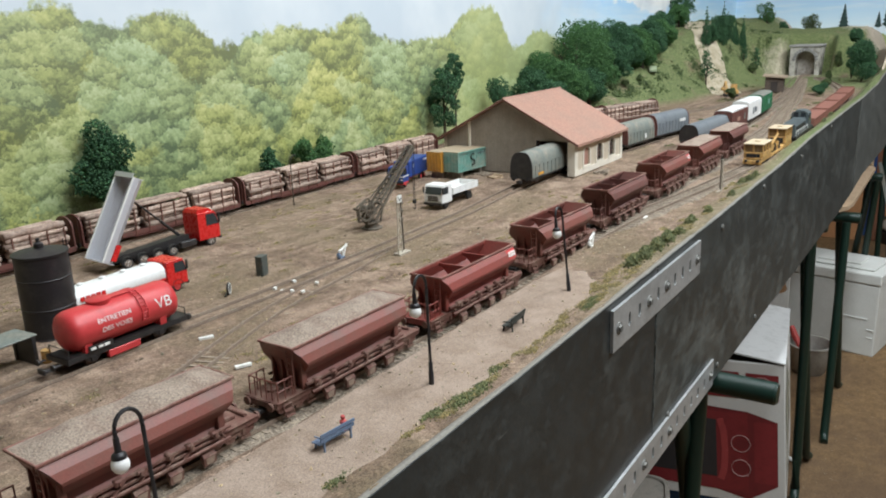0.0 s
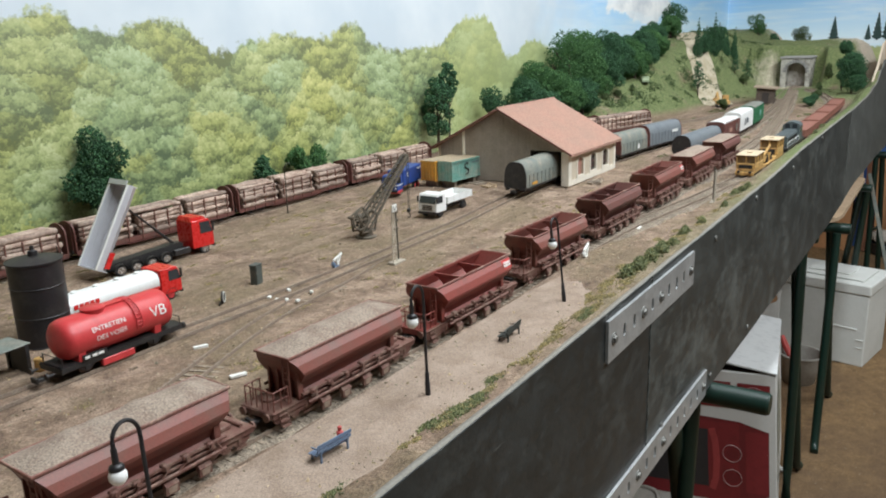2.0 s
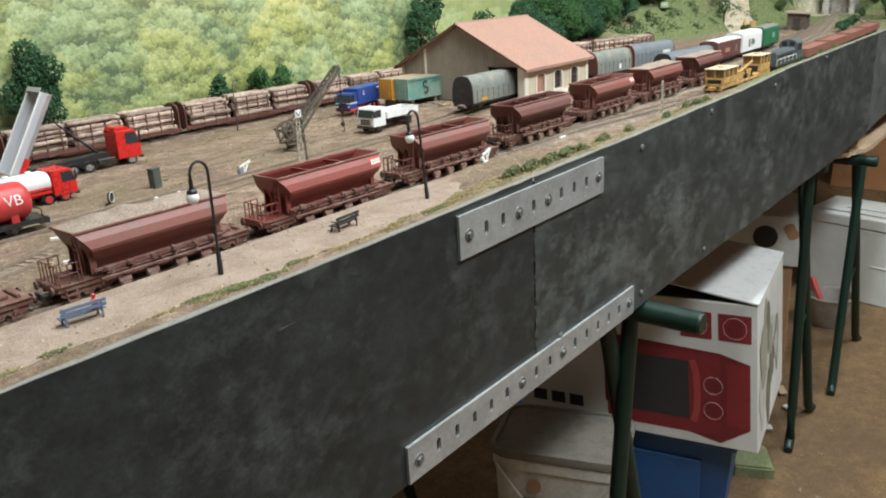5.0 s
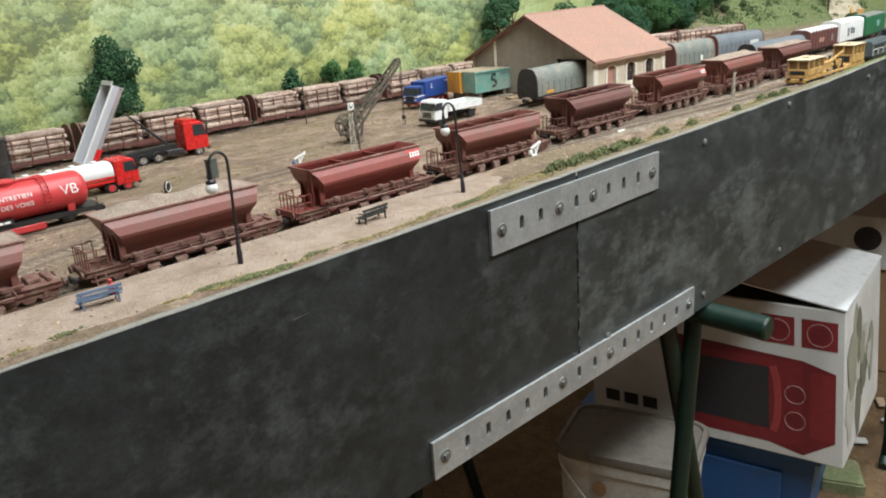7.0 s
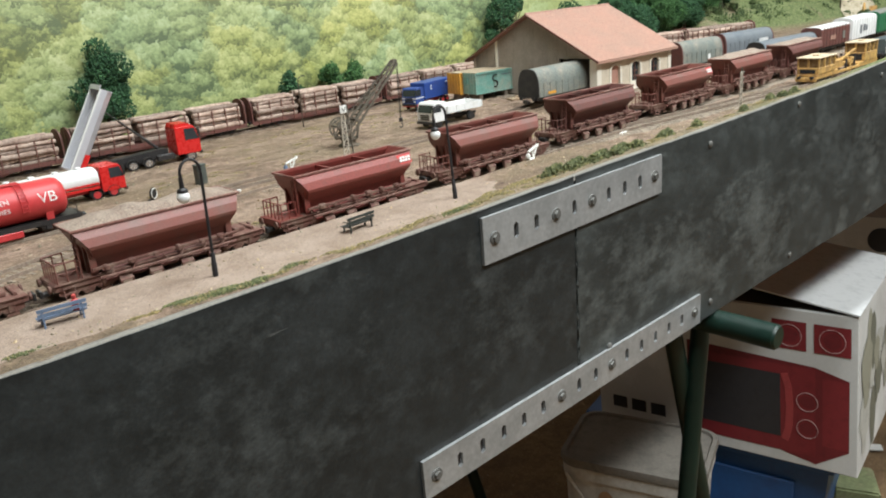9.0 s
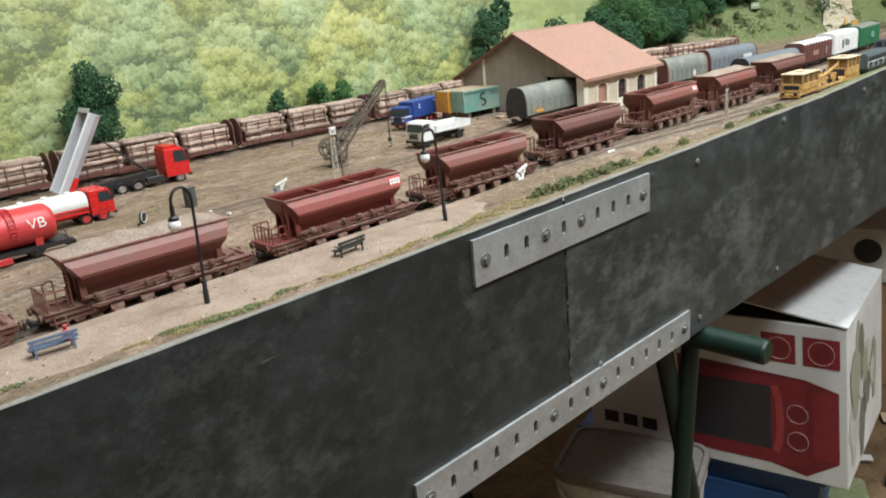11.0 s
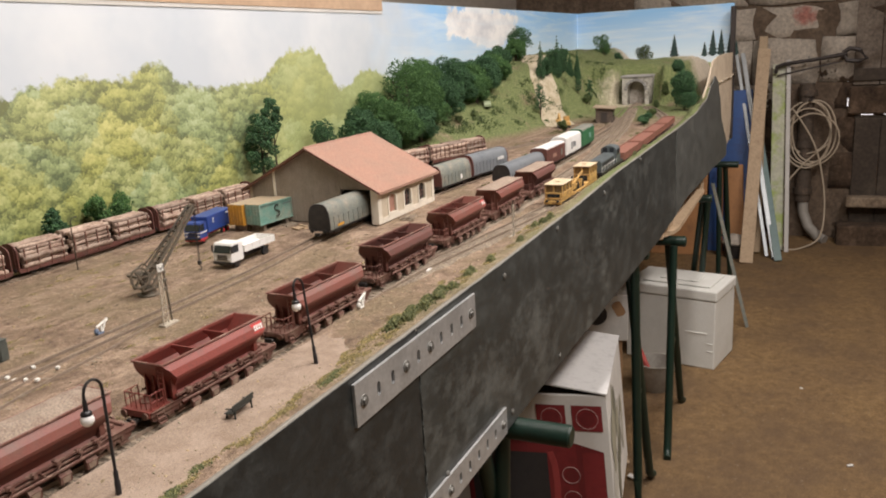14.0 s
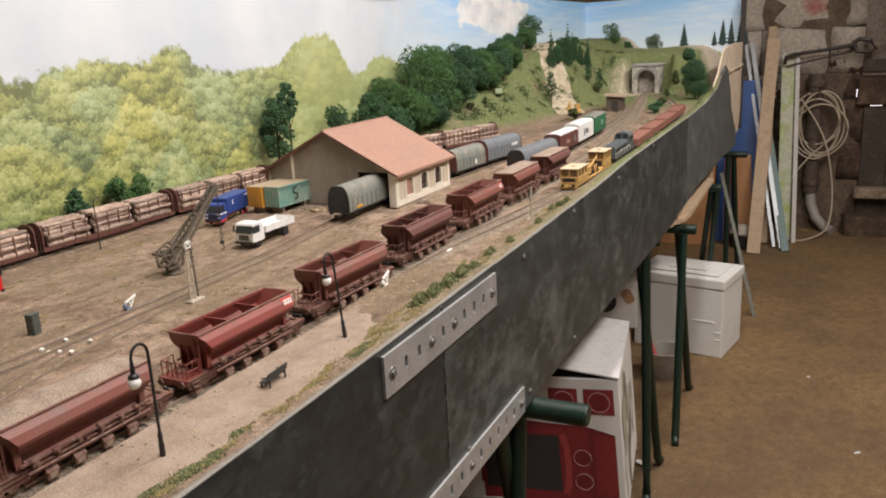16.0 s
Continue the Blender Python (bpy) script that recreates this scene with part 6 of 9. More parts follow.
    part("fuel_tank", bm, M_BLACK, w)


white_truck()


def blue_truck():
    w = thing("box_truck", "royal blue box lorry with red chassis and white stripe", "truck", pose(1.272, 0.478, base_level(1.272, 0.478), 0, 0, 192))
    w.scale = (0.84, 0.84, 0.86)
    c = cab(w, 0.026, 0.049, 0.0285, 0.0085, 0.034, M_BLUE, 0.003)
    bm = B()
    box(bm, 0.0262, 0.0494, -0.0146, 0.0146, 0.0172, 0.0188)
    part("stripe", bm, M_WHITE, c)
    chassis(w, -0.058, 0.040, 0.0070, M_RED)
    bm = B()
    box(bm, 0.0265, 0.0497, -0.0142, 0.0142, 0.0048, 0.0088, 0.0006)
    part("skirt", bm, M_RED, c)
    bm = B()
    box(bm, -0.062, 0.0235, -0.0148, 0.0148, 0.0125, 0.0395, 0.0012, seg=2)
    body = part("cargo_box", bm, M_BLUE, w)
    bm = B()
    for s in (-1, 1):
        box(bm, 0.002, 0.006, s * 0.0150 - 0.0002, s * 0.0150 + 0.0002, 0.027, 0.0285)
        box(bm, 0.0045, 0.006, s * 0.0150 - 0.0002, s * 0.0150 + 0.0002, 0.0285, 0.0325)
        box(bm, 0.002, 0.006, s * 0.0150 - 0.0002, s * 0.0150 + 0.0002, 0.0325, 0.034)
        for k in range(3):
            box(bm, -0.054 + 0.0055 * k, -0.050 + 0.0055 * k, s * 0.0150 - 0.0002, s * 0.0150 + 0.0002, 0.033, 0.0355)
    part("marking", bm, M_WHITE, body)
    for x in (-0.045, -0.031, 0.037):
        for y in (-0.0130, 0.0130):
            road_wheel(w, x, y, 0.0056, 0.0042, M_RED)


blue_truck()


def container(x0, y0, yaw, paint, roof_paint, label, emblem=False):
    """Corrugated container on two low bearers, end doors towards -x."""
    zc = base_level(x0, y0) + 0.0090
    place = pose(x0, y0, zc, 0, 0, yaw)
    w = thing("shipping_container", label, "container", place, "shipping containers")
    hl, hw, h = 0.0345, 0.0128, 0.0295
    bm = B()
    box(bm, -hl + 0.001, hl, -hw + 0.0008, hw - 0.0008, 0.001, h - 0.001)
    part("shell", bm, paint, w)
    for s in (-1, 1):
        k = -hl + 0.004
        while k < hl - 0.003:
            bm = B()
            box(bm, k, k + 0.0019, s * (hw - 0.0007) - 0.0003, s * (hw - 0.0007) + 0.0003, 0.0025, h - 0.0030)
            part("corrugation", bm, paint, w)
            k += 0.0036
        for z0, z1 in ((0.0, 0.0022), (h - 0.0022, h)):
            bm = B()
            box(bm, -hl, hl, s * hw - 0.0010, s * hw + 0.0002, z0, z1)
            part("side_rail", bm, paint, w)
        for x in (-hl, hl):
            bm = B()
            box(bm, x - 0.0009, x + 0.0009, s * hw - 0.0012, s * hw + 0.0003, 0.0, h)
            part("corner_post", bm, paint, w)
    bm = B()
    box(bm, -hl - 0.0008, -hl + 0.0016, -hw + 0.0003, hw - 0.0003, 0.0006, h - 0.0004)
    end = part("end_door", bm, paint, w)
    for y in (-0.0085, -0.0032, 0.0032, 0.0085):
        bm = B()
        cyl(bm, (-hl - 0.0011, y, 0.002), (-hl - 0.0011, y, h - 0.002), 0.0004, seg=6)
        part("lock_rod", bm, paint, end)
    bm = B()
    box(bm, -hl, hl, -hw, hw, h - 0.0004, h + 0.0004)
    part("roof", bm, roof_paint, w, "dusty dull roof")
    if emblem:
        bm = B()
        pts = [(0.002 + 0.0046 * math.cos(a), -hw - 0.0006, 0.0195 + 0.0042 * math.sin(a)) for a in [math.radians(40 + 23 * k) for k in range(10)]]
        pts += [(0.002 + 0.0046 * math.cos(a), -hw - 0.0006, 0.0112 + 0.0042 * math.sin(a)) for a in [math.radians(80 - 23 * k) for k in range(10)]]
        sweep(bm, pts, 0.0009, 5)
        part("emblem", bm, M_BLACK, w, "dark curved emblem stroke")
        for k in range(3):
            bm = B()
            box(bm, 0.016 + 0.006 * k, 0.0205 + 0.006 * k, -hw - 0.0005, -hw + 0.0001, 0.022, 0.0235)
            part("marking", bm, M_TARP2, w)
    for x in (-0.024, 0.024):
        bm = B()
        box(bm, -0.0030, 0.0030, -0.0115, 0.0115, -0.0100, -0.0001, 0.0003)
        ob = part("timber_bearer", bm, M_SLEEPER)
        ob.matrix_basis = place @ Matrix.Translation((x, 0, 0))
        tagged(ob, "dark timber bearer lying under a shipping container", "timber", "container bearers")


M_TARPTAN = mat("dusty_tan_roof", (0.38, 0.30, 0.20), 0.85, 0, 0.2, 500, (0.28, 0.26, 0.2), 60)
container(1.3385, 0.4185, -5, M_TEAL, M_TARPTAN, "weathered turquoise container with dark curved emblem on timbers", True)
container(1.335, 0.446, -5, M_ORANGE, M_TARPTAN, "ochre orange container standing beside the turquoise one")


def tanker_truck():
    w = thing("tanker_truck", "red and white tanker lorry parked behind the tank wagon", "truck", pose(0.732, 0.394, base_level(0.732, 0.394), 0, 0, 1))
    w.scale = (0.94, 0.94, 0.90)
    cab(w, 0.036, 0.060, 0.028, 0.0072, 0.0335, M_REDCAB, 0.003)
    chassis(w, -0.058, 0.050, 0.0075, M_RED)
    bm = B()
    prof = []
    for k in range(20):
        a = 2 * math.pi * k / 20
        prof.append((0.0145 * math.copysign(abs(math.cos(a)) ** 0.75, math.cos(a)), 0.0225 + 0.0105 * math.copysign(abs(math.sin(a)) ** 0.75, math.sin(a))))
    prism(bm, prof, "x", -0.060, 0.033)
    tank = part("tank", bm, M_WHITE, w, "white tank barrel", smooth=True)
    for x in (-0.060, 0.033):
        bm = B()
        prism(bm, [(u * 0.985, 0.0225 + (v - 0.0225) * 0.985) for u, v in prof], "x", x - 0.0012, x + 0.0012)
        part("tank_end", bm, M_WHITE, tank, smooth=True)
    bm = B()
    for s in (-1, 1):
        box(bm, -0.0605, 0.0335, s * 0.0148 - 0.0003, s * 0.0148 + 0.0003, 0.0165, 0.0186)
        box(bm, -0.0605, 0.0335, s * 0.0149 - 0.0003, s * 0.0149 + 0.0003, 0.0122, 0.0150)
    part("stripe", bm, M_REDCAB, tank)
    bm = B()
    for k in range(4):
        lathe(bm, [(0.0030, 0.0325), (0.0030, 0.0346), (0.0022, 0.0352)], 12, (-0.045 + 0.022 * k, 0))
    part("manhole", bm, M_WHITE, tank, smooth=True)
    bm = B()
    for k in range(5):
        box(bm, -0.056 + 0.0052 * k, -0.0522 + 0.0052 * k, -0.0153, -0.0148, 0.0225, 0.0265)
    part("marking", bm, M_REDCAB, tank)
    for x in (-0.046, -0.032, 0.030, 0.047):
        for y in (-0.0128, 0.0128):
            road_wheel(w, x, y, 0.0056, 0.0042, M_RED)
            if x > 0:
                mudguard(w, x, y * 0.92, 0.0058, M_BLACK)


tanker_truck()


def tipper_truck():
    w = thing("tipper_truck", "red-cabbed tipper lorry with its silver body raised steeply", "truck", pose(0.853, 0.512, base_level(0.853, 0.512), 0, 0, -4))
    w.scale = (1.13, 0.97, 0.97)
    cab(w, 0.041, 0.066, 0.0285, 0.0085, 0.0405, M_REDCAB, 0.004)
    bm = B()
    prism(bm, [(0.041, 0.0405), (0.060, 0.0405), (0.056, 0.0440), (0.043, 0.0445)], "y", -0.012, 0.012)
    part("roof_deflector", bm, M_REDCAB, w)
    chassis(w, -0.052, 0.058)
    for x in (-0.037, -0.021, -0.005, 0.011, 0.055):
        for y in (-0.0130, 0.0130):
            road_wheel(w, x, y, 0.0057, 0.0042)
            if x < 0.02:
                mudguard(w, x, y * 0.92, 0.0059, M_BLACK)
    bm = B()
    box(bm, 0.020, 0.038, -0.0135, -0.0080, 0.0055, 0.0125, 0.0008)
    box(bm, 0.020, 0.038, 0.0080, 0.0135, 0.0055, 0.0125, 0.0008)
    part("fuel_tank", bm, M_BLACK, w)
    bm = B()
    prism(bm, [(-0.050, 0.0095), (0.034, 0.0095), (0.034, 0.0175), (0.028, 0.0185), (-0.050, 0.0125)], "y", -0.0062, 0.0062)
    part("tipping_frame", bm, M_BLACK, w)
    # raised body hinged at the tail
    tip = Matrix.Translation((-0.050, 0, 0.0125)) @ Matrix.Rotation(radians(-63), 4, "Y")
    hl, hw = 0.087, 0.0165
    bm = B()
    prof = [(-hw, 0.0125), (-hw, 0.0058), (-hw + 0.0055, 0.0), (hw - 0.0055, 0.0), (hw, 0.0058), (hw, 0.0125), (hw - 0.0010, 0.0125), (hw - 0.0010, 0.0062), (hw - 0.0060, 0.0012), (-hw + 0.0060, 0.0012), (-hw + 0.0010, 0.0062), (-hw + 0.0010, 0.0125)]
    prism(bm, prof, "x", -0.004, hl)
    bmesh.ops.transform(bm, matrix=tip, verts=bm.verts)
    body = part("tipping_body", bm, M_SILVER, w, "silver tipping body")
    bm = B()
    box(bm, hl - 0.0012, hl, -hw + 0.0012, hw - 0.0012, 0.0012, 0.0140, rot=tip)
    box(bm, hl - 0.001, hl + 0.004, -hw, hw, 0.0132, 0.0142, rot=tip)
    part("headboard", bm, M_SILVER, body)
    for s in (-1, 1):
        bm = B()
        box(bm, -0.004, hl, s * hw - 0.0009, s * hw + 0.0009, 0.0118, 0.0134, rot=tip)
        part("top_rail", bm, M_WHITE, body, "bright top rail")
    bm = B()
    box(bm, 0.004, hl - 0.004, -0.0052, 0.0052, 0.0011, 0.0016, rot=tip)
    part("floor_liner", bm, M_WHITE, body, "white strip along the body floor")
    bm = B()
    prism(bm, [(-hw + 0.0005, 0.0005), (hw - 0.0005, 0.0005), (hw - 0.0005, 0.0105), (0.009, 0.0128), (-0.009, 0.0128), (-hw + 0.0005, 0.0105)], "x", -0.0052, -0.0038)
    bmesh.ops.transform(bm, matrix=Matrix.Translation((-0.050, 0, 0.0125)) @ Matrix.Rotation(radians(-60), 4, "Y"), verts=bm.verts)
    part("tailgate", bm, M_SILVER, body)
    for s in (-1, 1):
        bm = B()
        box(bm, -0.001, 0.016, s * hw - 0.0012, s * hw + 0.0012, 0.0005, 0.0052, rot=tip)
        part("warning_stripe", bm, M_REDCAB, body, "red warning panels")
    bm = B()
    a = tip @ Vector((0.066, 0, 0.0))
    b_ = Vector((0.032, 0, 0.0115))
    cyl(bm, b_, b_ + (a - b_) * 0.45, 0.0016, seg=8)
    cyl(bm, b_ + (a - b_) * 0.45, b_ + (a - b_) * 0.75, 0.0011, seg=8)
    cyl(bm, b_ + (a - b_) * 0.75, a, 0.0007, seg=8)
    part("ram", bm, M_BLACK, w, smooth=True)


tipper_truck()


def small_loader():
    """White loader whose rear shows at the edge of the yard beside the tank."""
    w = thing("wheel_loader", "small white and yellow loader beside the black tank", "vehicle", pose(0.548, 0.348, base_level(0.548, 0.348), 0, 0, 15))
    bm = B()
    prism(bm, [(-0.018, 0.006), (0.014, 0.006), (0.014, 0.016), (0.004, 0.017), (0.002, 0.031), (-0.012, 0.031), (-0.014, 0.017), (-0.018, 0.016)], "y", -0.009, 0.009)
    bmesh.ops.bevel(bm, geom=list(bm.edges), offset=0.0006, segments=1, affect="EDGES")
    part("body", bm, M_WHITE, w)
    for x in (-0.011, 0.010):
        for y in (-0.012, 0.012):
            road_wheel(w, x, y, 0.0062, 0.0045, M_YELLOW)
    bm = B()
    for s in (-1, 1):
        box(bm, -0.011, 0.001, s * 0.0091 - 0.0003, s * 0.0091 + 0.0003, 0.019, 0.029)
    part("window", bm, M_GLASS, w)
    bm = B()
    bar(bm, (0.012, 0.006, 0.014), (0.030, 0.006, 0.008), 0.0015)
    bar(bm, (0.012, -0.006, 0.014), (0.030, -0.006, 0.008), 0.0015)
    prism(bm, [(0.028, 0.001), (0.040, 0.001), (0.040, 0.0018), (0.031, 0.003), (0.029, 0.013), (0.028, 0.013)], "y", -0.012, 0.012)
    part("bucket", bm, M_YELLOW, w)


small_loader()


def water_tank():
    w = thing("water_tank", "tall matt black cylindrical storage tank beside the track", "tank", pose(0.657, 0.386, base_level(0.657, 0.386)))
    bm = B()
    lathe(bm, [(0.0205, 0.0), (0.0205, 0.001), (0.0198, 0.0015), (0.0198, 0.0235), (0.0202, 0.0238), (0.0202, 0.0246), (0.0198, 0.0250), (0.0198, 0.047), (0.0202, 0.0473), (0.0202, 0.0481), (0.0198, 0.0485), (0.0198, 0.066), (0.0208, 0.0664), (0.0208, 0.0678), (0.0190, 0.0682), (0.008, 0.0708), (0.001, 0.0712)], 36)
    part("shell", bm, M_TANKBLACK, w, smooth=True)
    bm = B()
    lathe(bm, [(0.0036, 0.0705), (0.0036, 0.0745), (0.0028, 0.0750), (0.0015, 0.0758), (0.0015, 0.0785)], 12)
    part("vent", bm, M_TANKBLACK, w, smooth=True)
    bm = B()
    for s in (-1, 1):
        cyl(bm, (0.0215, s * 0.0024, 0.0), (0.0215, s * 0.0024, 0.073), 0.0004, seg=5)
    for k in range(18):
        cyl(bm, (0.0215, -0.0024, 0.003 + 0.0038 * k), (0.0215, 0.0024, 0.003 + 0.0038 * k), 0.0003, seg=5)
    part("ladder", bm, M_TANKBLACK, w)


water_tank()


def shelter():
    """Small open-sided pump shelter in front of the tank."""
    w = thing("pump_shelter", "small grey-roofed pump shelter with yellow drum by the track", "shelter", pose(0.598, 0.347, base_level(0.598, 0.347), 0, 0, 4))
    bm = B()
    box(bm, -0.021, 0.018, -0.013, 0.013, 0.0215, 0.0228, 0.0004)
    part("roof", bm, M_TARP, w)
    for x, y in ((0.015, -0.011), (0.015, 0.011), (-0.018, 0.011)):
        bm = B()
        box(bm, x - 0.0014, x + 0.0014, y - 0.0014, y + 0.0014, 0.0, 0.0215)
        part("post", bm, M_BLACK, w)
    bm = B()
    box(bm, 0.0145, 0.0158, -0.011, 0.011, 0.0, 0.0215)
    part("side_panel", bm, M_BLACK, w)
    d = thing("drum", "small yellow drum standing beside the shelter", "drum", pose(0.620, 0.334, base_level(0.620, 0.334)))
    bm = B()
    lathe(bm, [(0.0034, 0), (0.0036, 0.0006), (0.0034, 0.003), (0.0036, 0.0034), (0.0034, 0.006), (0.0036, 0.0092), (0.0032, 0.0096)], 14)
    part("barrel", bm, M_YELLOW, d, smooth=True)
    bm = B()
    lathe(bm, [(0.0006, 0.0096), (0.0006, 0.0102)], 8, (0.0018, 0))
    part("cap", bm, M_BLACK, d)
    e = thing("compressor", "yellow compressor standing behind the tank wagon", "machine", pose(0.712, 0.455, base_level(0.712, 0.455), 0, 0, 20))
    bm = B()
    box(bm, -0.010, 0.010, -0.006, 0.006, 0.003, 0.012, 0.0015, seg=2)
    part("body", bm, M_YELLOW, e)
    bm = B()
    for k in range(2):
        box(bm, -0.008 + 0.009 * k, -0.002 + 0.009 * k, -0.0062, 0.0062, 0.012, 0.0175, 0.0005)
    part("top_frame", bm, M_CRANE, e)
    for s in (-1, 1):
        road_wheel(e, 0.0, s * 0.0062, 0.0032, 0.002, M_BLACK)


shelter()


# ---- yard crane ----
def yard_crane():
    w = thing("yard_crane", "olive grey hand-cranked yard crane with lattice jib and hook", "crane", pose(1.044, 0.367, base_level(1.044, 0.367), 0, 0, -11))
    bm = B()
    lathe(bm, [(0.0125, 0), (0.0125, 0.0012), (0.0085, 0.0020), (0.0075, 0.0065), (0.0095, 0.0070), (0.0095, 0.0095), (0.0050, 0.0100)], 22)
    part("pedestal", bm, M_CRANE, w, smooth=True)
    # jib: two side girders with cross bars
    foot, tip = Vector((-0.004, 0, 0.012)), Vector((0.0690, 0, 0.0865))
    bm = B()
    d = tip - foot
    up = Vector((-d.z, 0, d.x)).normalized()
    n = 15
    for s in (-1, 1):
        wa, wb = 0.0086, 0.0040
        for o in (-0.0022, 0.0022):
            bar(bm, foot + Vector((0, s * wa, 0)) + up * o * 1.5, tip + Vector((0, s * wb, 0)) + up * o * 0.9, 0.0023, 0.0023)
        for k in range(n + 1):
            f = k / n
            p = foot + d * f + Vector((0, s * (wa + (wb - wa) * f), 0))
            q = foot + d * min(1, f + 0.5 / n) + Vector((0, s * (wa + (wb - wa) * f), 0))
            bar(bm, p + up * 0.0028 * (1 - 0.5 * f), q - up * 0.0028 * (1 - 0.5 * f), 0.0011)
    for k in range(n + 1):
        f = k / n
        y = 0.0086 + (0.0040 - 0.0086) * f
        p = foot + d * f
        bar(bm, p + Vector((0, -y, 0)) + up * 0.002, p + Vector((0, y, 0)) + up * 0.002, 0.0017)
    part("jib", bm, M_CRANE, w)
    # winding frame with toothed wheel behind the mast
    for s in (-1, 1):
        bm = B()
        ring = [(-0.012, 0.008), (0.007, 0.008), (0.011, 0.026), (0.003, 0.034), (-0.014, 0.026)]
        for (xa, za), (xb, zb) in zip(ring, ring[1:] + ring[:1]):
            bar(bm, (xa, s * 0.0085, za), (xb, s * 0.0085, zb), 0.0020, 0.0016)
        bar(bm, (-0.012, s * 0.0085, 0.010), (0.009, s * 0.0085, 0.028), 0.0016, 0.0014)
        part("side_cheek", bm, M_CRANE, w)
    bm = B()
    c = Vector((-0.0160, -0.0115, 0.0245))
    for k in range(24):
        a0, a1 = 2 * math.pi * k / 24, 2 * math.pi * (k + 1) / 24
        bar(bm, c + Vector((0.0108 * math.cos(a0), 0, 0.0108 * math.sin(a0))), c + Vector((0.0108 * math.cos(a1), 0, 0.0108 * math.sin(a1))), 0.0014, 0.0018)
    for k in range(3):
        a0 = math.pi * k / 3
        v = Vector((0.0105 * math.cos(a0), 0, 0.0105 * math.sin(a0)))
        bar(bm, c - v, c + v, 0.0011, 0.0012)
    cyl(bm, c + Vector((0, -0.001, 0)), c + Vector((0, 0.022, 0)), 0.0018, seg=10)
    part("gear_wheel", bm, M_CRANE, w)
    bm = B()
    cyl(bm, (-0.004, -0.0085, 0.022), (-0.004, 0.0085, 0.022), 0.0056, seg=14)
    part("winding_drum", bm, M_CRANE, w, smooth=True)
    bm = B()
    cyl(bm, (0.069, -0.0022, 0.0865), (0.069, 0.0022, 0.0865), 0.0032, seg=14)
    part("pulley", bm, M_CRANE, w, smooth=True)
    bm = B()
    for s in (-1, 1):
        cyl(bm, (0.0720, s * 0.0014, 0.0865), (0.0710, s * 0.0012, 0.0200), 0.00040, seg=5)
    cyl(bm, (0.068, 0, 0.0885), (-0.008, 0, 0.0290), 0.00035, seg=5)
    part("chain", bm, M_BLACK, w)
    bm = B()
    box(bm, 0.0690, 0.0730, -0.0018, 0.0018, 0.0165, 0.0215, 0.0005)
    sweep(bm, [(0.0710 + 0.0022 * math.sin(a), 0, 0.0125 + 0.0026 * math.cos(a)) for a in [0.0 + 0.5 * k for k in range(10)]], 0.0006, 6)
    part("hook", bm, M_BLACK, w)
    bm = B()
    bar(bm, (0.004, 0.006, 0.033), (0.050, 0.0045, 0.070), 0.0010)
    bar(bm, (0.004, -0.006, 0.033), (0.050, -0.0045, 0.070), 0.0010)
    part("stay", bm, M_CRANE, w)


yard_crane()


# ---- signals, lamps, benches, small fittings ----
def platform_lamp(x, y=0.049, lean=0.0):
    w = thing("platform_lamp", "black swan-neck platform lamp with a white globe", "lamp", pose(x, y, DECK, lean, 3, 0), "platform lamps")
    bm = B()
    lathe(bm, [(0.0017, 0), (0.0017, 0.009), (0.0014, 0.0096), (0.0014, 0.0150), (0.0011, 0.0156)], 10)
    part("base", bm, M_LAMPPOST, w, smooth=True)
    bm = B()
    pts = [(0, 0, 0.012), (0, 0, 0.040), (0, 0, 0.0615)]
    pts += [(-0.0062 + 0.0062 * math.cos(a), 0, 0.0635 + 0.0072 * math.sin(a)) for a in [math.pi * k / 9 for k in range(10)]]
    pts += [(-0.0124, 0, 0.0550)]
    sweep(bm, pts, 0.00092, 8)
    part("post", bm, M_LAMPPOST, w, smooth=True)
    bm = B()
    lathe(bm, [(0.0012, 0.0615), (0.0014, 0.0550), (0.0016, 0.0555), (0.0026, 0.0550), (0.0031, 0.0540), (0.0031, 0.0528)], 14, (-0.0124, 0))
    head = part("shade", bm, M_LAMPPOST, w, smooth=True)
    bm = B()
    prof = [(0.0037 * math.sin(a), 0.0503 - 0.0038 * math.cos(a)) for a in [0.12 + 2.6 * k / 8 for k in range(9)]]
    lathe(bm, prof, 16, (-0.0124, 0))
    part("globe", bm, M_GLOBE, head, "white milky globe", smooth=True)
    return w


lamp_ = platform_lamp(0.699, lean=-3)
copy_thing(lamp_, pose(0.898, 0.0485, DECK, -7, 3, 0))
copy_thing(lamp_, pose(0.503, 0.049, DECK, -7, 3, 0))
copy_thing(lamp_, pose(0.305, 0.049, DECK, -7, 3, 0))


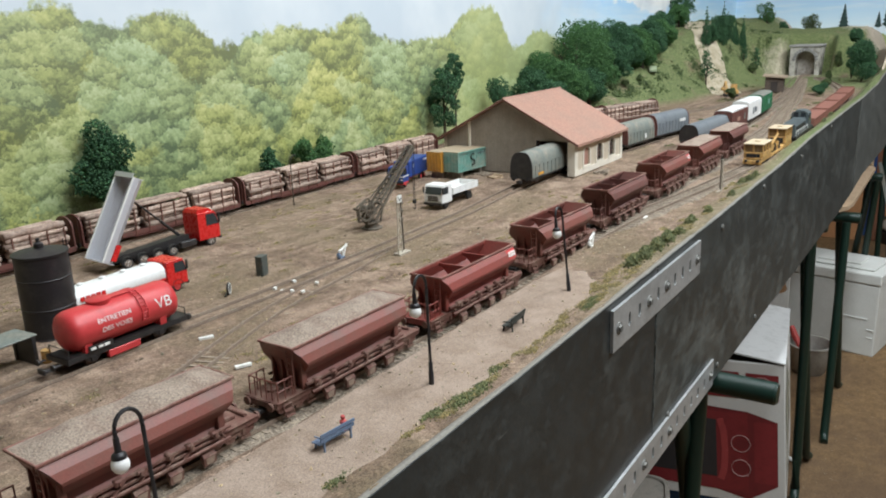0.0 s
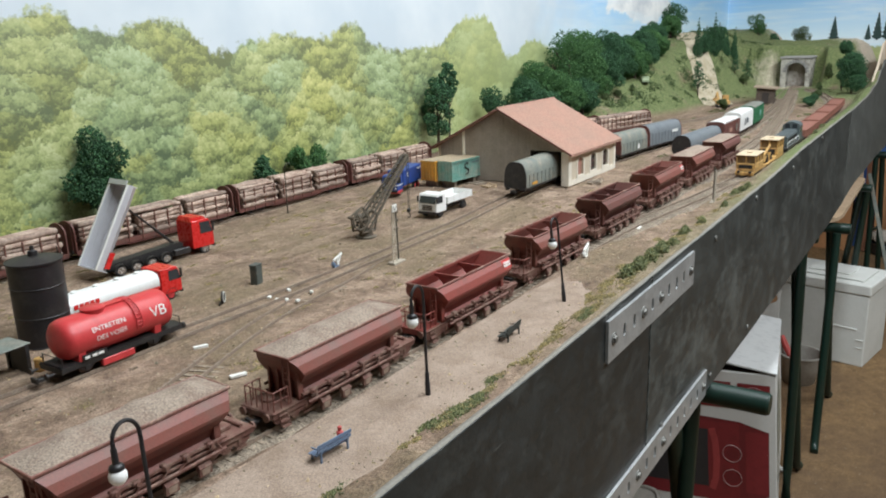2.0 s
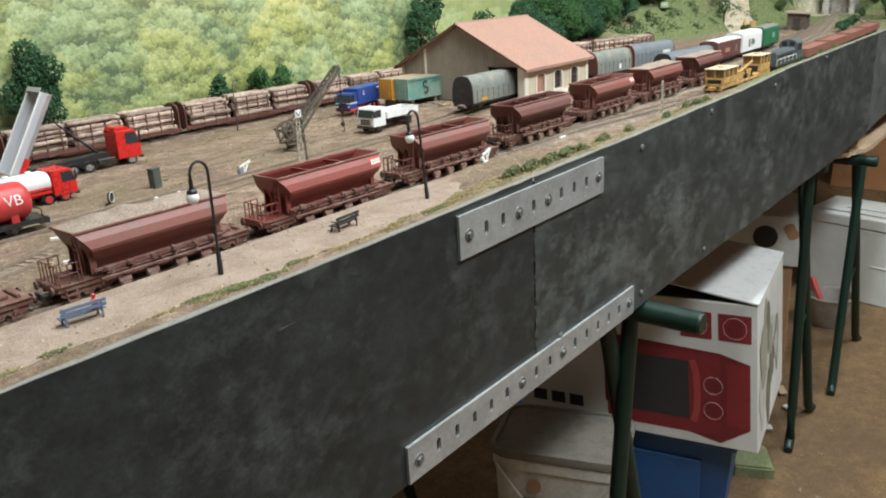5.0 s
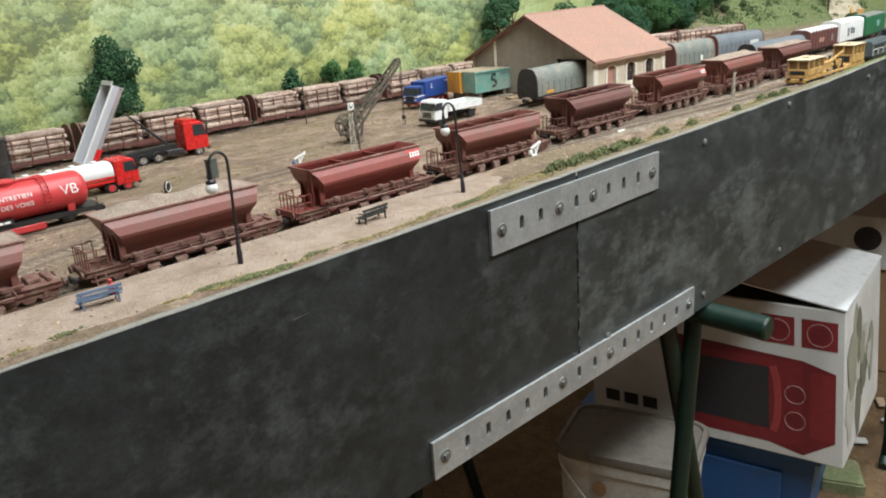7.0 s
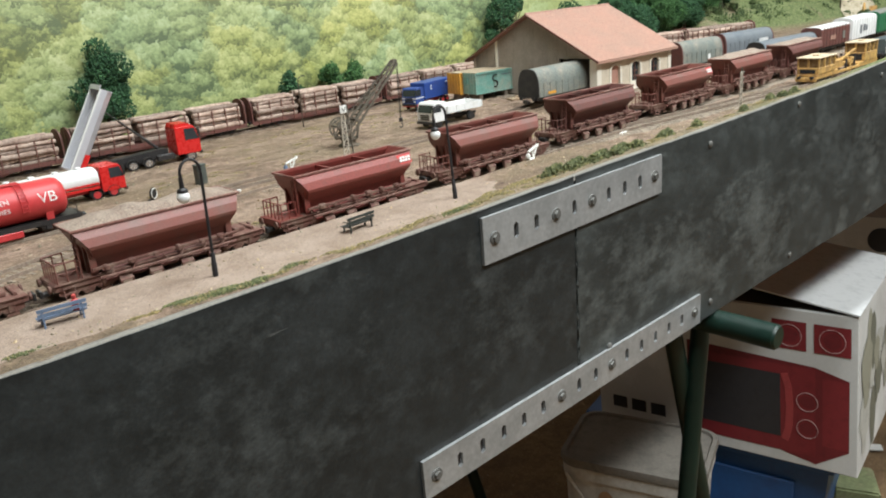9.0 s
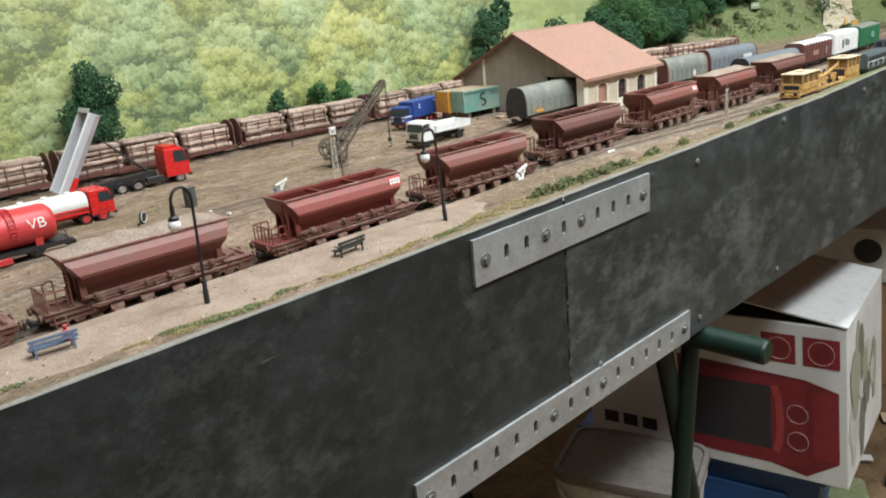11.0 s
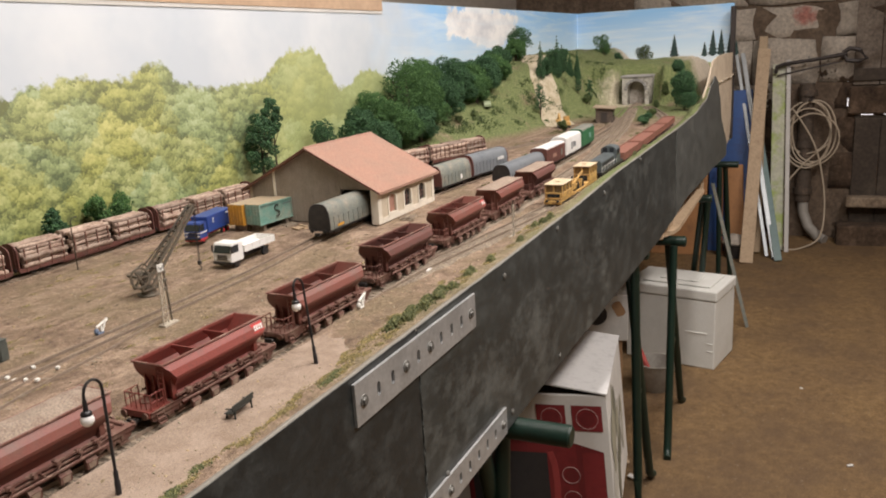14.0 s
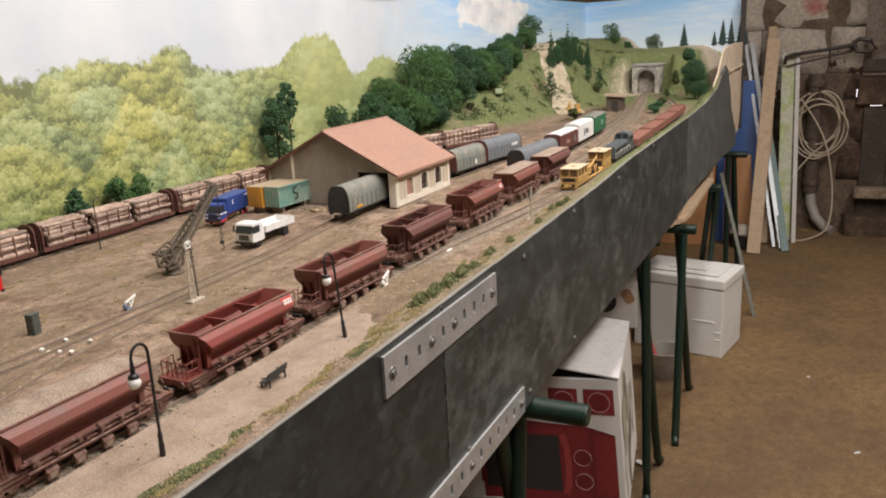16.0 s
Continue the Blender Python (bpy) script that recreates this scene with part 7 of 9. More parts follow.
def bench(x, y, yaw, paint, label):
    w = thing("bench", label, "bench", pose(x, y, DECK + 0.0008, 0, 0, yaw), "platform benches")
    for k in range(3):
        bm = B()
        box(bm, -0.0120, 0.0120, -0.0030 + 0.0022 * k, -0.0012 + 0.0022 * k, 0.0046, 0.0052)
        part("seat_slat", bm, paint, w)
    for k in range(2):
        bm = B()
        box(bm, -0.0120, 0.0120, 0.0040 + 0.0004 * k, 0.0046 + 0.0004 * k, 0.0068 + 0.0026 * k, 0.0086 + 0.0026 * k)
        part("back_slat", bm, paint, w)
    for e in (-0.0095, 0.0095):
        bm = B()
        bar(bm, (e, -0.0030, 0.0), (e, -0.0022, 0.0048), 0.0009)
        bar(bm, (e, 0.0042, 0.0), (e, 0.0040, 0.0105), 0.0009)
        bar(bm, (e, -0.0028, 0.0046), (e, 0.0042, 0.0046), 0.0009)
        bar(bm, (e, -0.0030, 0.0072), (e, 0.0042, 0.0076), 0.0006)
        part("leg", bm, paint, w)
    return w


bench(0.614, 0.0550, 174, M_BENCHBLUE, "faded blue slatted bench on the sandy platform")
bench(0.8065, 0.0510, 184, M_BENCHDARK, "dark slatted bench on the sandy platform")


M_BLUEFIG = mat("pale_blue_figure_paint", (0.25, 0.42, 0.62), 0.6)


def figurine(x, y, z, material, label):
    """Tiny seated toy reduced to a plain turned shape."""
    bm = B()
    lathe(bm, [(0.0016, 0.0), (0.0019, 0.0016), (0.0017, 0.0040), (0.0020, 0.0054), (0.0008, 0.0062), (0.0012, 0.0072), (0.0012, 0.0082), (0.0004, 0.0088)], 10)
    ob = part("figurine", bm, material, None, smooth=True)
    ob.matrix_basis = pose(x, y, z)
    return tagged(ob, label, "figurine")


figurine(0.621, 0.0530, DECK + 0.0059, M_FIGRED, "tiny red toy figurine sitting on the blue bench")
figurine(0.775, 0.402, base_level(0.775, 0.402), M_BLUEFIG, "tiny pale blue toy figurine standing by the tipper lorry")
figurine(2.02, 0.315, DECK, M_FIGSKIN, "tiny pale toy figurine standing on the yard")


def lattice_signal(x, y, h, plate, label, yaw=0):
    w = thing("signal_mast", label, "signal", pose(x, y, base_level(x, y), 0, 0, yaw))
    bm = B()
    a = 0.0036
    for sx in (-1, 1):
        bar(bm, (sx * a, 0, 0), (sx * a * 0.55, 0, h * 0.9), 0.0009)
    for k in range(9):
        z0, z1 = h * 0.9 * k / 9, h * 0.9 * (k + 1) / 9
        s = 1 if k % 2 else -1
        wa, wb = a * (1 - 0.45 * k / 9), a * (1 - 0.45 * (k + 1) / 9)
        bar(bm, (s * wa, 0, z0), (-s * wb, 0, z1), 0.0006)
        bar(bm, (-wa, 0, z0), (wa, 0, z0), 0.0005)
    part("mast", bm, M_CONCRETE, w)
    bm = B()
    bar(bm, (0.0120, 0.004, 0), (0.0075, 0.0025, h * 0.98), 0.0014)
    for k in range(3):
        box(bm, 0.0045, 0.0085, 0.0, 0.0035, h * (0.55 + 0.14 * k), h * (0.60 + 0.14 * k), 0.0003)
    part("signal_post", bm, M_CRANE, w)
    if plate:
        bm = B()
        box(bm, -0.0040, 0.0040, -0.0022, -0.0014, h * 0.88, h * 0.88 + 0.0078, 0.0003)
        pl = part("sign_plate", bm, M_MARK, w, "white plate with a black chevron")
        bm = B()
        zc = h * 0.88 + 0.0039
        bar(bm, (-0.0026, -0.0024, zc + 0.0018), (0.0, -0.0024, zc - 0.0018), 0.0009, 0.0003)
        bar(bm, (0.0026, -0.0024, zc + 0.0018), (0.0, -0.0024, zc - 0.0018), 0.0009, 0.0003)
        part("chevron", bm, M_BLACK, pl)
    bm = B()
    box(bm, -0.005, 0.0145, -0.003, 0.006, -0.001, 0.0016, 0.0004)
    part("footing", bm, M_CONCRETE, w)
    return w


M_CONCRETE = mat("pale_concrete", (0.46, 0.41, 0.33), 0.85, 0, 0.2, 800, (0.36, 0.31, 0.25), 150)
lattice_signal(0.966, 0.268, 0.062, True, "pale lattice signal mast with white chevron plate")
lattice_signal(1.335, 0.0415, 0.046, False, "small pale lattice mast beside the siding", 5)


def yard_post(x, y, h, label, neck=True):
    w = thing("lamp_post", label, "lamp post", pose(x, y, base_level(x, y)), "slim yard posts")
    bm = B()
    lathe(bm, [(0.0011, 0), (0.0009, 0.006), (0.0006, h)], 8)
    part("post", bm, M_TRUNK, w, smooth=True)
    if neck:
        bm = B()
        sweep(bm, [(0, 0, h - 0.001), (0.001, 0, h + 0.003), (0.004, 0, h + 0.006), (0.0075, 0, h + 0.0065)], 0.0005, 6)
        box(bm, 0.0065, 0.0110, -0.0010, 0.0010, h + 0.0055, h + 0.0070, 0.0004)
        part("lantern", bm, M_BLACK, w)
    return w


yard_post(1.112, 0.556, 0.062, "slim dark yard lamp post beside the log train")


def relay_box(x, y):
    w = thing("relay_cabinet", "dark grey-green trackside relay cabinet on the yard", "cabinet", pose(x, y, base_level(x, y), 0, 0, 12))
    bm = B()
    box(bm, -0.0050, 0.0050, -0.0036, 0.0036, 0.0, 0.0190, 0.0004)
    part("body", bm, M_BOXGREY, w)
    bm = B()
    box(bm, -0.0056, 0.0056, -0.0042, 0.0042, 0.0190, 0.0202, 0.0004)
    part("lid", bm, M_BOXGREY, w)
    bm = B()
    box(bm, -0.0042, 0.0042, -0.0041, -0.0036, 0.0015, 0.0180)
    part("door", bm, M_BOXGREY, w)


relay_box(0.847, 0.346)


def point_lever(x, y, yaw, label, paint, foot):
    w = thing("point_lever", label, "point lever", pose(x, y, base_level(x, y), 0, 0, yaw), "point levers")
    bm = B()
    box(bm, -0.0045, 0.0045, -0.0020, 0.0020, 0.0, 0.0022, 0.0004)
    part("base", bm, foot, w)
    bm = B()
    bar(bm, (-0.0035, 0, 0.0080), (0.0115, 0, 0.0112), 0.0017)
    bar(bm, (0.0020, -0.0010, 0.0015), (0.0012, -0.0010, 0.0088), 0.0012)
    bar(bm, (0.0026, -0.0010, 0.0015), (0.0086, -0.0010, 0.0104), 0.0012)
    bar(bm, (0.0020, 0.0010, 0.0060), (0.0056, 0.0010, 0.0062), 0.0009)
    bar(bm, (0.0112, 0, 0.0100), (0.0122, 0, 0.0128), 0.0018)
    part("lever", bm, paint, w)
    bm = B()
    lathe(bm, [(0.0003, 0.0020), (0.0022, 0.0030), (0.0024, 0.0050), (0.0012, 0.0068)], 10, (-0.0042, 0))
    part("counterweight", bm, foot, w, smooth=True)


point_lever(0.927, 0.315, 10, "white-armed point lever with a dark weight on the yard", M_MARK, M_BENCHBLUE)
point_lever(1.032, 0.087, 8, "white point lever beside the front track", M_MARK, M_MARK)


def track_signal_disc(x, y):
    w = thing("ground_signal", "small black ground signal disc on the yard", "signal", pose(x, y, base_level(x, y), 0, 0, 35))
    bm = B()
    cyl(bm, (0, -0.0008, 0.0060), (0, 0.0008, 0.0060), 0.0052, seg=18)
    part("disc", bm, M_BLACK, w)
    bm = B()
    for k in range(16):
        a0, a1 = 2 * math.pi * k / 16, 2 * math.pi * (k + 1) / 16
        bar(bm, (0.0046 * math.cos(a0), -0.0011, 0.006 + 0.0046 * math.sin(a0)), (0.0046 * math.cos(a1), -0.0011, 0.006 + 0.0046 * math.sin(a1)), 0.0005)
    part("rim", bm, M_MARK, w)
    bm = B()
    bar(bm, (0, 0.001, 0.0), (0, 0.001, 0.007), 0.0016)
    bar(bm, (-0.007, 0.002, 0.0006), (0.006, 0.002, 0.0016), 0.0012)
    part("stand", bm, M_BLACK, w)


track_signal_disc(0.791, 0.331)


def white_markers():
    """White-painted blocks and sticks lying by the turnouts, each one a thing."""
    rr = random.Random(5)
    for (x, y, l, a) in ((0.817, 0.300, 0.0034, 0.4), (0.841, 0.299, 0.0036, 1.2), (0.815, 0.2885, 0.0030, 0.2), (0.819, 0.2805, 0.0034, 0.9), (0.822, 0.2705, 0.0032, 0.1), (0.847, 0.2765, 0.0026, 0.5), (0.706, 0.263, 0.0090, -0.5), (0.682, 0.197, 0.0095, -0.45), (1.165, 0.079, 0.0090, 0.1)):
        bm = B()
        box(bm, -l * 0.62, l * 0.62, -0.0015, 0.0015, 0.0, 0.0022, 0.0003)
        ob = part("marker_block", bm, M_MARK)
        ob.matrix_basis = pose(x, y, base_level(x, y) + (0.0016 if l < 0.004 else 0.0004), 0, 0, math.degrees(a))
        tagged(ob, "small white-painted marker block lying beside the rails", "marker", "white track markers")


white_markers()


def plank_pile(x, y, yaw, label, material, n=9, length=0.030):
    w = thing("timber_stack", label, "timber stack", pose(x, y, base_level(x, y), 0, 0, yaw), "timber stacks")
    rr = random.Random(int(x * 999))
    for k in range(n):
        bm = B()
        l = length * rr.uniform(0.7, 1.0)
        box(bm, -l / 2, l / 2, -0.0016, 0.0016, 0.0, 0.0013)
        o = part("board", bm, material, w)
        o.matrix_basis = Matrix.Translation((rr.uniform(-0.003, 0.003), (k % 4 - 1.5) * 0.0046, 0.0014 * (k // 4))) @ Matrix.Rotation(rr.uniform(-0.25, 0.25), 4, "Z")
    return w


plank_pile(1.425, 0.236, 8, "loose dark timbers piled against the shed front", M_SLEEPER, 10, 0.038)
plank_pile(1.332, 0.363, 60, "pale sawn boards stacked beside the shed", M_PINE, 9, 0.020)
plank_pile(1.352, 0.395, -5, "loose brown boards lying before the container", M_SLEEPER, 4, 0.028)

# ---- tunnel, hut and small things on the hill ----
def tunnel():
    w = thing("tunnel_portal", "grey stone tunnel portal set in the pale bank", "tunnel", pose(0, 0, 0))
    x0, x1, y0, y1, zt = 3.150, 3.300, 0.214, 0.302, 0.760
    c, hw, zs = 0.2560, 0.0290, 0.717
    zg = base_level(3.15, 0.275) - 0.004
    arc = [(c + hw * math.cos(a), zs + hw * 1.1 * math.sin(a)) for a in [math.pi * k / 12 for k in range(13)]]
    bm = B()
    prism(bm, [(c + hw, zg), (y1, zg), (y1, zt), (y0, zt), (y0, zg), (c - hw, zg)] + arc[::-1], "x", x0, x1)
    part("portal_wall", bm, M_PORTAL, w)
    for k in range(13):
        a = math.pi * (k + 0.5) / 13
        bm = B()
        box(bm, x0 - 0.003, x0 + 0.001, -0.0030, 0.0030, hw * 1.02, hw * 1.02 + 0.010, 0.0005, rot=Matrix.Translation((0, c, zs)) @ Matrix.Rotation(a - math.pi / 2, 4, "X"))
        part("voussoir", bm, M_QUOINGREY, w)
    bm = B()
    box(bm, x0 - 0.004, x1 - 0.05, y0 - 0.004, y1 + 0.004, zt, zt + 0.006, 0.0008)
    part("coping", bm, M_QUOINGREY, w)
    bm = B()
    box(bm, x0 + 0.040, x0 + 0.044, c - hw - 0.002, c + hw + 0.002, zg, zs + hw * 1.15)
    part("bore", bm, M_BORE, w, "grey-brown lining at the back of the bore")


M_BORE = mat("grey_brown_bore_lining", (0.46, 0.42, 0.37), 0.9, 0, 0.25, 300, (0.22, 0.18, 0.15), 30, (0.4, 0.6))
M_PORTAL = mat("pale_grey_portal_stone", (0.50, 0.475, 0.42), 0.85, 0, 0.25, 500, (0.24, 0.22, 0.19), 45, (0.45, 0.6))
M_QUOINGREY = mat("grey_dressed_stone", (0.30, 0.29, 0.28), 0.85, 0, 0.15, 600, None, 60, (0.5, 0.7), 0, 0.15)
tunnel()


M_HUTROOF = mat("dusty_brown_felt_roof", (0.36, 0.28, 0.20), 0.9, 0, 0.15, 300, (0.26, 0.2, 0.15), 60)
M_HUTWALL = mat("dark_creosoted_boards", (0.10, 0.075, 0.058), 0.9, 0, 0.25, 300, (0.16, 0.12, 0.09), 60)


def hut(x, y, yaw):
    w = thing("track_hut", "small dark wooden hut with a pale flat roof", "hut", pose(x, y, base_level(x, y), 0, 0, yaw))
    w.scale = (1.5, 1.5, 1.35)
    bm = B()
    box(bm, -0.024, 0.024, -0.016, 0.016, 0.0, 0.030)
    part("walls", bm, M_HUTWALL, w)
    bm = B()
    prism(bm, [(-0.021, 0.0285), (0.021, 0.0325), (0.021, 0.0345), (-0.021, 0.0305)], "x", -0.029, 0.029)
    part("roof", bm, M_HUTROOF, w)
    bm = B()
    box(bm, -0.0246, -0.0238, -0.006, 0.006, 0.002, 0.022)
    part("door", bm, M_INNER, w)
    for x2 in (-0.010, 0.010):
        bm = B()
        box(bm, x2 - 0.005, x2 + 0.005, -0.0166, -0.0158, 0.012, 0.022)
        part("window", bm, M_GLASS, w)


hut(2.742, 0.262, 8)


def digger(x, y, z, yaw):
    w = thing("excavator", "small yellow excavator parked at the foot of the bank", "excavator", pose(x, y, z, 0, 0, yaw))
    w.scale = (1.25, 1.25, 0.95)
    for s in (-1, 1):
        bm = B()
        box(bm, -0.018, 0.018, s * 0.011 - 0.003, s * 0.011 + 0.003, 0.0, 0.008, 0.003, seg=2)
        part("track", bm, M_BLACK, w)
    bm = B()
    box(bm, -0.018, 0.014, -0.013, 0.013, 0.009, 0.020, 0.0015)
    part("body", bm, M_YELLOW, w)
    bm = B()
    prism(bm, [(0.0, 0.020), (0.014, 0.020), (0.012, 0.034), (0.0, 0.034)], "y", -0.013, -0.001)
    cb = part("cab", bm, M_YELLOW, w)
    bm = B()
    box(bm, 0.002, 0.011, -0.0134, -0.0128, 0.023, 0.032)
    part("window", bm, M_GLASS, cb)
    bm = B()
    bar(bm, (0.012, 0.006, 0.018), (0.034, 0.006, 0.040), 0.004, 0.003)
    bar(bm, (0.034, 0.006, 0.040), (0.052, 0.006, 0.020), 0.003, 0.003)
    part("boom", bm, M_YELLOW, w)
    bm = B()
    prism(bm, [(0.048, 0.022), (0.056, 0.020), (0.054, 0.010), (0.046, 0.012)], "y", 0.001, 0.011)
    part("bucket", bm, M_YELLOW, w)


digger(2.625, 0.352, base_level(2.625, 0.352), 25)


def small_car(x, y, yaw):
    z = ground_height(x, y)
    w = thing("car", "tiny pale green toy car parked on the grassy bank", "car", pose(x, y, z, 0, 0, yaw))
    bm = B()
    prism(bm, [(-0.022, 0.003), (0.022, 0.003), (0.022, 0.010), (0.012, 0.011), (0.007, 0.017), (-0.012, 0.017), (-0.018, 0.011), (-0.022, 0.010)], "y", -0.009, 0.009)
    bmesh.ops.bevel(bm, geom=list(bm.edges), offset=0.0008, segments=1, affect="EDGES")
    part("body", bm, M_CARGREEN, w)
    bm = B()
    for s in (-1, 1):
        prism(bm, [(-0.014, 0.0115), (0.010, 0.0115), (0.006, 0.0160), (-0.011, 0.0160)], "y", s * 0.0091 - 0.0003, s * 0.0091 + 0.0003)
    part("window", bm, M_GLASS, w)
    for xx in (-0.013, 0.013):
        for yy in (-0.0085, 0.0085):
            road_wheel(w, xx, yy, 0.0036, 0.0025, M_BLACK)


M_CARGREEN = mat("pale_green_car_paint", (0.32, 0.38, 0.24), 0.4)
small_car(2.455, 0.515, 20)


# ---- footpath up the bank ----
def path_strip():
    pts = [(2.64, 0.365), (2.72, 0.412), (2.82, 0.468), (2.88, 0.505), (2.945, 0.538), (3.08, 0.60), (3.2, 0.65)]
    bm = B()
    prev = None
    n = 60
    for i in range(n + 1):
        f = i / n * (len(pts) - 1)
        k = min(int(f), len(pts) - 2)
        u = f - k
        x, y = pts[k][0] + (pts[k + 1][0] - pts[k][0]) * u, pts[k][1] + (pts[k + 1][1] - pts[k][1]) * u
        wd = 0.040 + 0.018 * (1 - i / n) + 0.014 * noise.noise((x * 12, y * 12, 2))
        row = []
        for q in range(7):
            o = (q / 6 - 0.5) * 2 * wd
            xx, yy = x + o * 0.75, y - o * 0.55
            row.append(bm.verts.new((xx, min(yy, 0.655), ground_height(xx, min(yy, 0.655)) + 0.0018)))
        if prev:
            for q in range(6):
                bm.faces.new((prev[q], row[q], row[q + 1], prev[q + 1]))
        prev = row
    return tagged(part("footpath", bm, M_PATH, smooth="all"), "pale sandy footpath climbing the grassy bank", "path", kind="structure")


M_PATH = mat("pale_path_sand", (0.52, 0.455, 0.335), 0.95, 0, 0.15, 600, (0.38, 0.32, 0.21), 40, (0.4, 0.65), 0.001)
path_strip()


# ---- trees and bushes ----
OCT = [(1, 0, 0), (-1, 0, 0), (0, 1, 0), (0, -1, 0), (0, 0, 1), (0, 0, -1)]
OCF = [(0, 2, 4), (2, 1, 4), (1, 3, 4), (3, 0, 4), (2, 0, 5), (1, 2, 5), (3, 1, 5), (0, 3, 5)]


def clumps(name, blobs, count, size, material, parent, rr):
    """Many small leaf clumps on the skins of a few unequal balls, with gaps."""
    verts, faces = [], []
    tot = sum(b[3] ** 2 for b in blobs)
    for (bx, by, bz, br, squash) in blobs:
        for _ in range(max(12, int(3.0 * count * br * br / tot))):
            v = Vector((rr.gauss(0, 1), rr.gauss(0, 1), rr.gauss(0, 1))).normalized()
            rad = br * (0.55 + 0.50 * rr.random() ** 0.7)
            rad *= 1 + 0.28 * noise.noise((bx * 90 + v.x * 2.2, by * 90 + v.y * 2.2, bz * 40 + v.z * 2.2))
            c = Vector((bx, by, bz)) + Vector((v.x * rad, v.y * rad, v.z * rad * squash))
            s = 0.52 * size * rr.uniform(0.55, 1.35)
            rot = Euler((rr.uniform(0, 6), rr.uniform(0, 6), rr.uniform(0, 6))).to_matrix()
            k = len(verts)
            for o in OCT:
                p = rot @ Vector((o[0] * s * rr.uniform(0.7, 1.3), o[1] * s * rr.uniform(0.5, 1.1), o[2] * s * rr.uniform(0.35, 0.8)))
                verts.append(tuple(c + p))
            faces += [(a + k, b + k, d + k) for a, b, d in OCF]
    me = bpy.data.meshes.new(name)
    me.from_pydata(verts, [], faces)
    me.materials.append(material)
    ob = new(name, me)
    ob.parent = parent
    return ob


def tree(x, y, h, wd, label, material=None, zb=None, n=700, group="wooded bank", size=0.0042, trunk=0.25):
    rr = random.Random(int(x * 7919 + y * 104729))
    z = ground_height(x, min(y, 0.655)) - 0.003 if zb is None else zb
    w = thing("tree", label, "tree", pose(x, y, z), group)
    bm = B()
    sweep(bm, [(0, 0, -0.004), (0.002 * rr.uniform(-1, 1), 0.0, h * 0.3), (0.003 * rr.uniform(-1, 1), 0.001, h * 0.75)], [wd * 0.055, wd * 0.04, wd * 0.012], 7)
    for k in range(5):
        a = rr.uniform(0, 6.28)
        z0 = h * rr.uniform(0.2, 0.5)
        sweep(bm, [(0, 0, z0), (wd * 0.2 * math.cos(a), wd * 0.2 * math.sin(a), z0 + h * 0.14), (wd * 0.33 * math.cos(a), wd * 0.33 * math.sin(a), z0 + h * 0.28)], [wd * 0.025, wd * 0.016, wd * 0.006], 5)
    part("trunk", bm, M_TRUNK, w)
    blobs = [(0, 0, h * 0.60, wd * 0.27, 1.1)]
    for k in range(15):
        a = 2.4 * k + rr.uniform(-0.5, 0.5)
        f = (k + 0.5) / 15
        zc = h * (trunk + 0.10 + (0.80 - trunk) * f)
        q = 0.40 * math.sin(math.pi * (0.22 + 0.70 * f)) * rr.uniform(0.75, 1.1)
        blobs.append((wd * q * math.cos(a), wd * q * math.sin(a) * 0.9, zc, wd * rr.uniform(0.15, 0.225), rr.uniform(0.8, 1.0)))
    clumps("crown", blobs, n, size, material or M_LEAF, w, rr)
    return w


def bush(x, y, h, wd, label, material=None, n=380, size=0.0038, zb=None, group="bushes"):
    rr = random.Random(int(x * 6151 + y * 99991))
    z = ground_height(x, min(y, 0.655)) - 0.002 if zb is None else zb
    w = thing("bush", label, "bush", pose(x, y, z), group)
    bm = B()
    for k in range(5):
        a = rr.uniform(0, 6.28)
        sweep(bm, [(0, 0, 0), (wd * 0.1 * math.cos(a), wd * 0.1 * math.sin(a), h * 0.3), (wd * 0.22 * math.cos(a), wd * 0.2 * math.sin(a), h * 0.55)], [0.0012, 0.0009, 0.0004], 5)
    part("stem", bm, M_TRUNK, w)
    blobs = []
    for k in range(7):
        a = rr.uniform(0, 6.28)
        q = rr.uniform(0.0, 0.3)
        blobs.append((wd * q * math.cos(a), wd * q * 0.6 * math.sin(a), h * rr.uniform(0.25, 0.8), min(wd, h) * rr.uniform(0.17, 0.27), 1.0))
    clumps("foliage", blobs, n, size, material or M_LEAF, w, rr)
    return w


DARK = "dark green foam tree on the wooded bank"
bush(0.884, 0.632, 0.130, 0.080, "tall dark green foam bush against the backscene", n=1700, size=0.0034, zb=0.655)
bush(0.886, 0.630, 0.104, 0.070, "dark green foam bush growing below the tall one", n=900, size=0.0034, zb=0.648)
bush(1.152, 0.634, 0.052, 0.046, "dark green foam bush behind the log train", n=420, zb=0.655)
bush(1.232, 0.636, 0.052, 0.060, "broad dark green foam bush behind the log train", n=520, zb=0.655, material=M_LEAF3)
bush(1.268, 0.636, 0.052, 0.056, "mid green foam bush behind the log train", n=420, zb=0.655, material=M_LEAF3)
bush(0.72, 0.632, 0.040, 0.050, "low dark green foam bush behind the log train", n=300, zb=0.650)
tree(1.606, 0.628, 0.128, 0.060, "slim dark green foam tree against the backscene", n=900, zb=0.668, trunk=0.02)
tree(1.652, 0.632, 0.150, 0.040, "slim leaning dark green foam tree against the backscene", n=560, zb=0.676, trunk=0.42)
bush(1.796, 0.622, 0.088, 0.070, "rounded dark green foam bush beside the shed roof", n=600, zb=0.690)
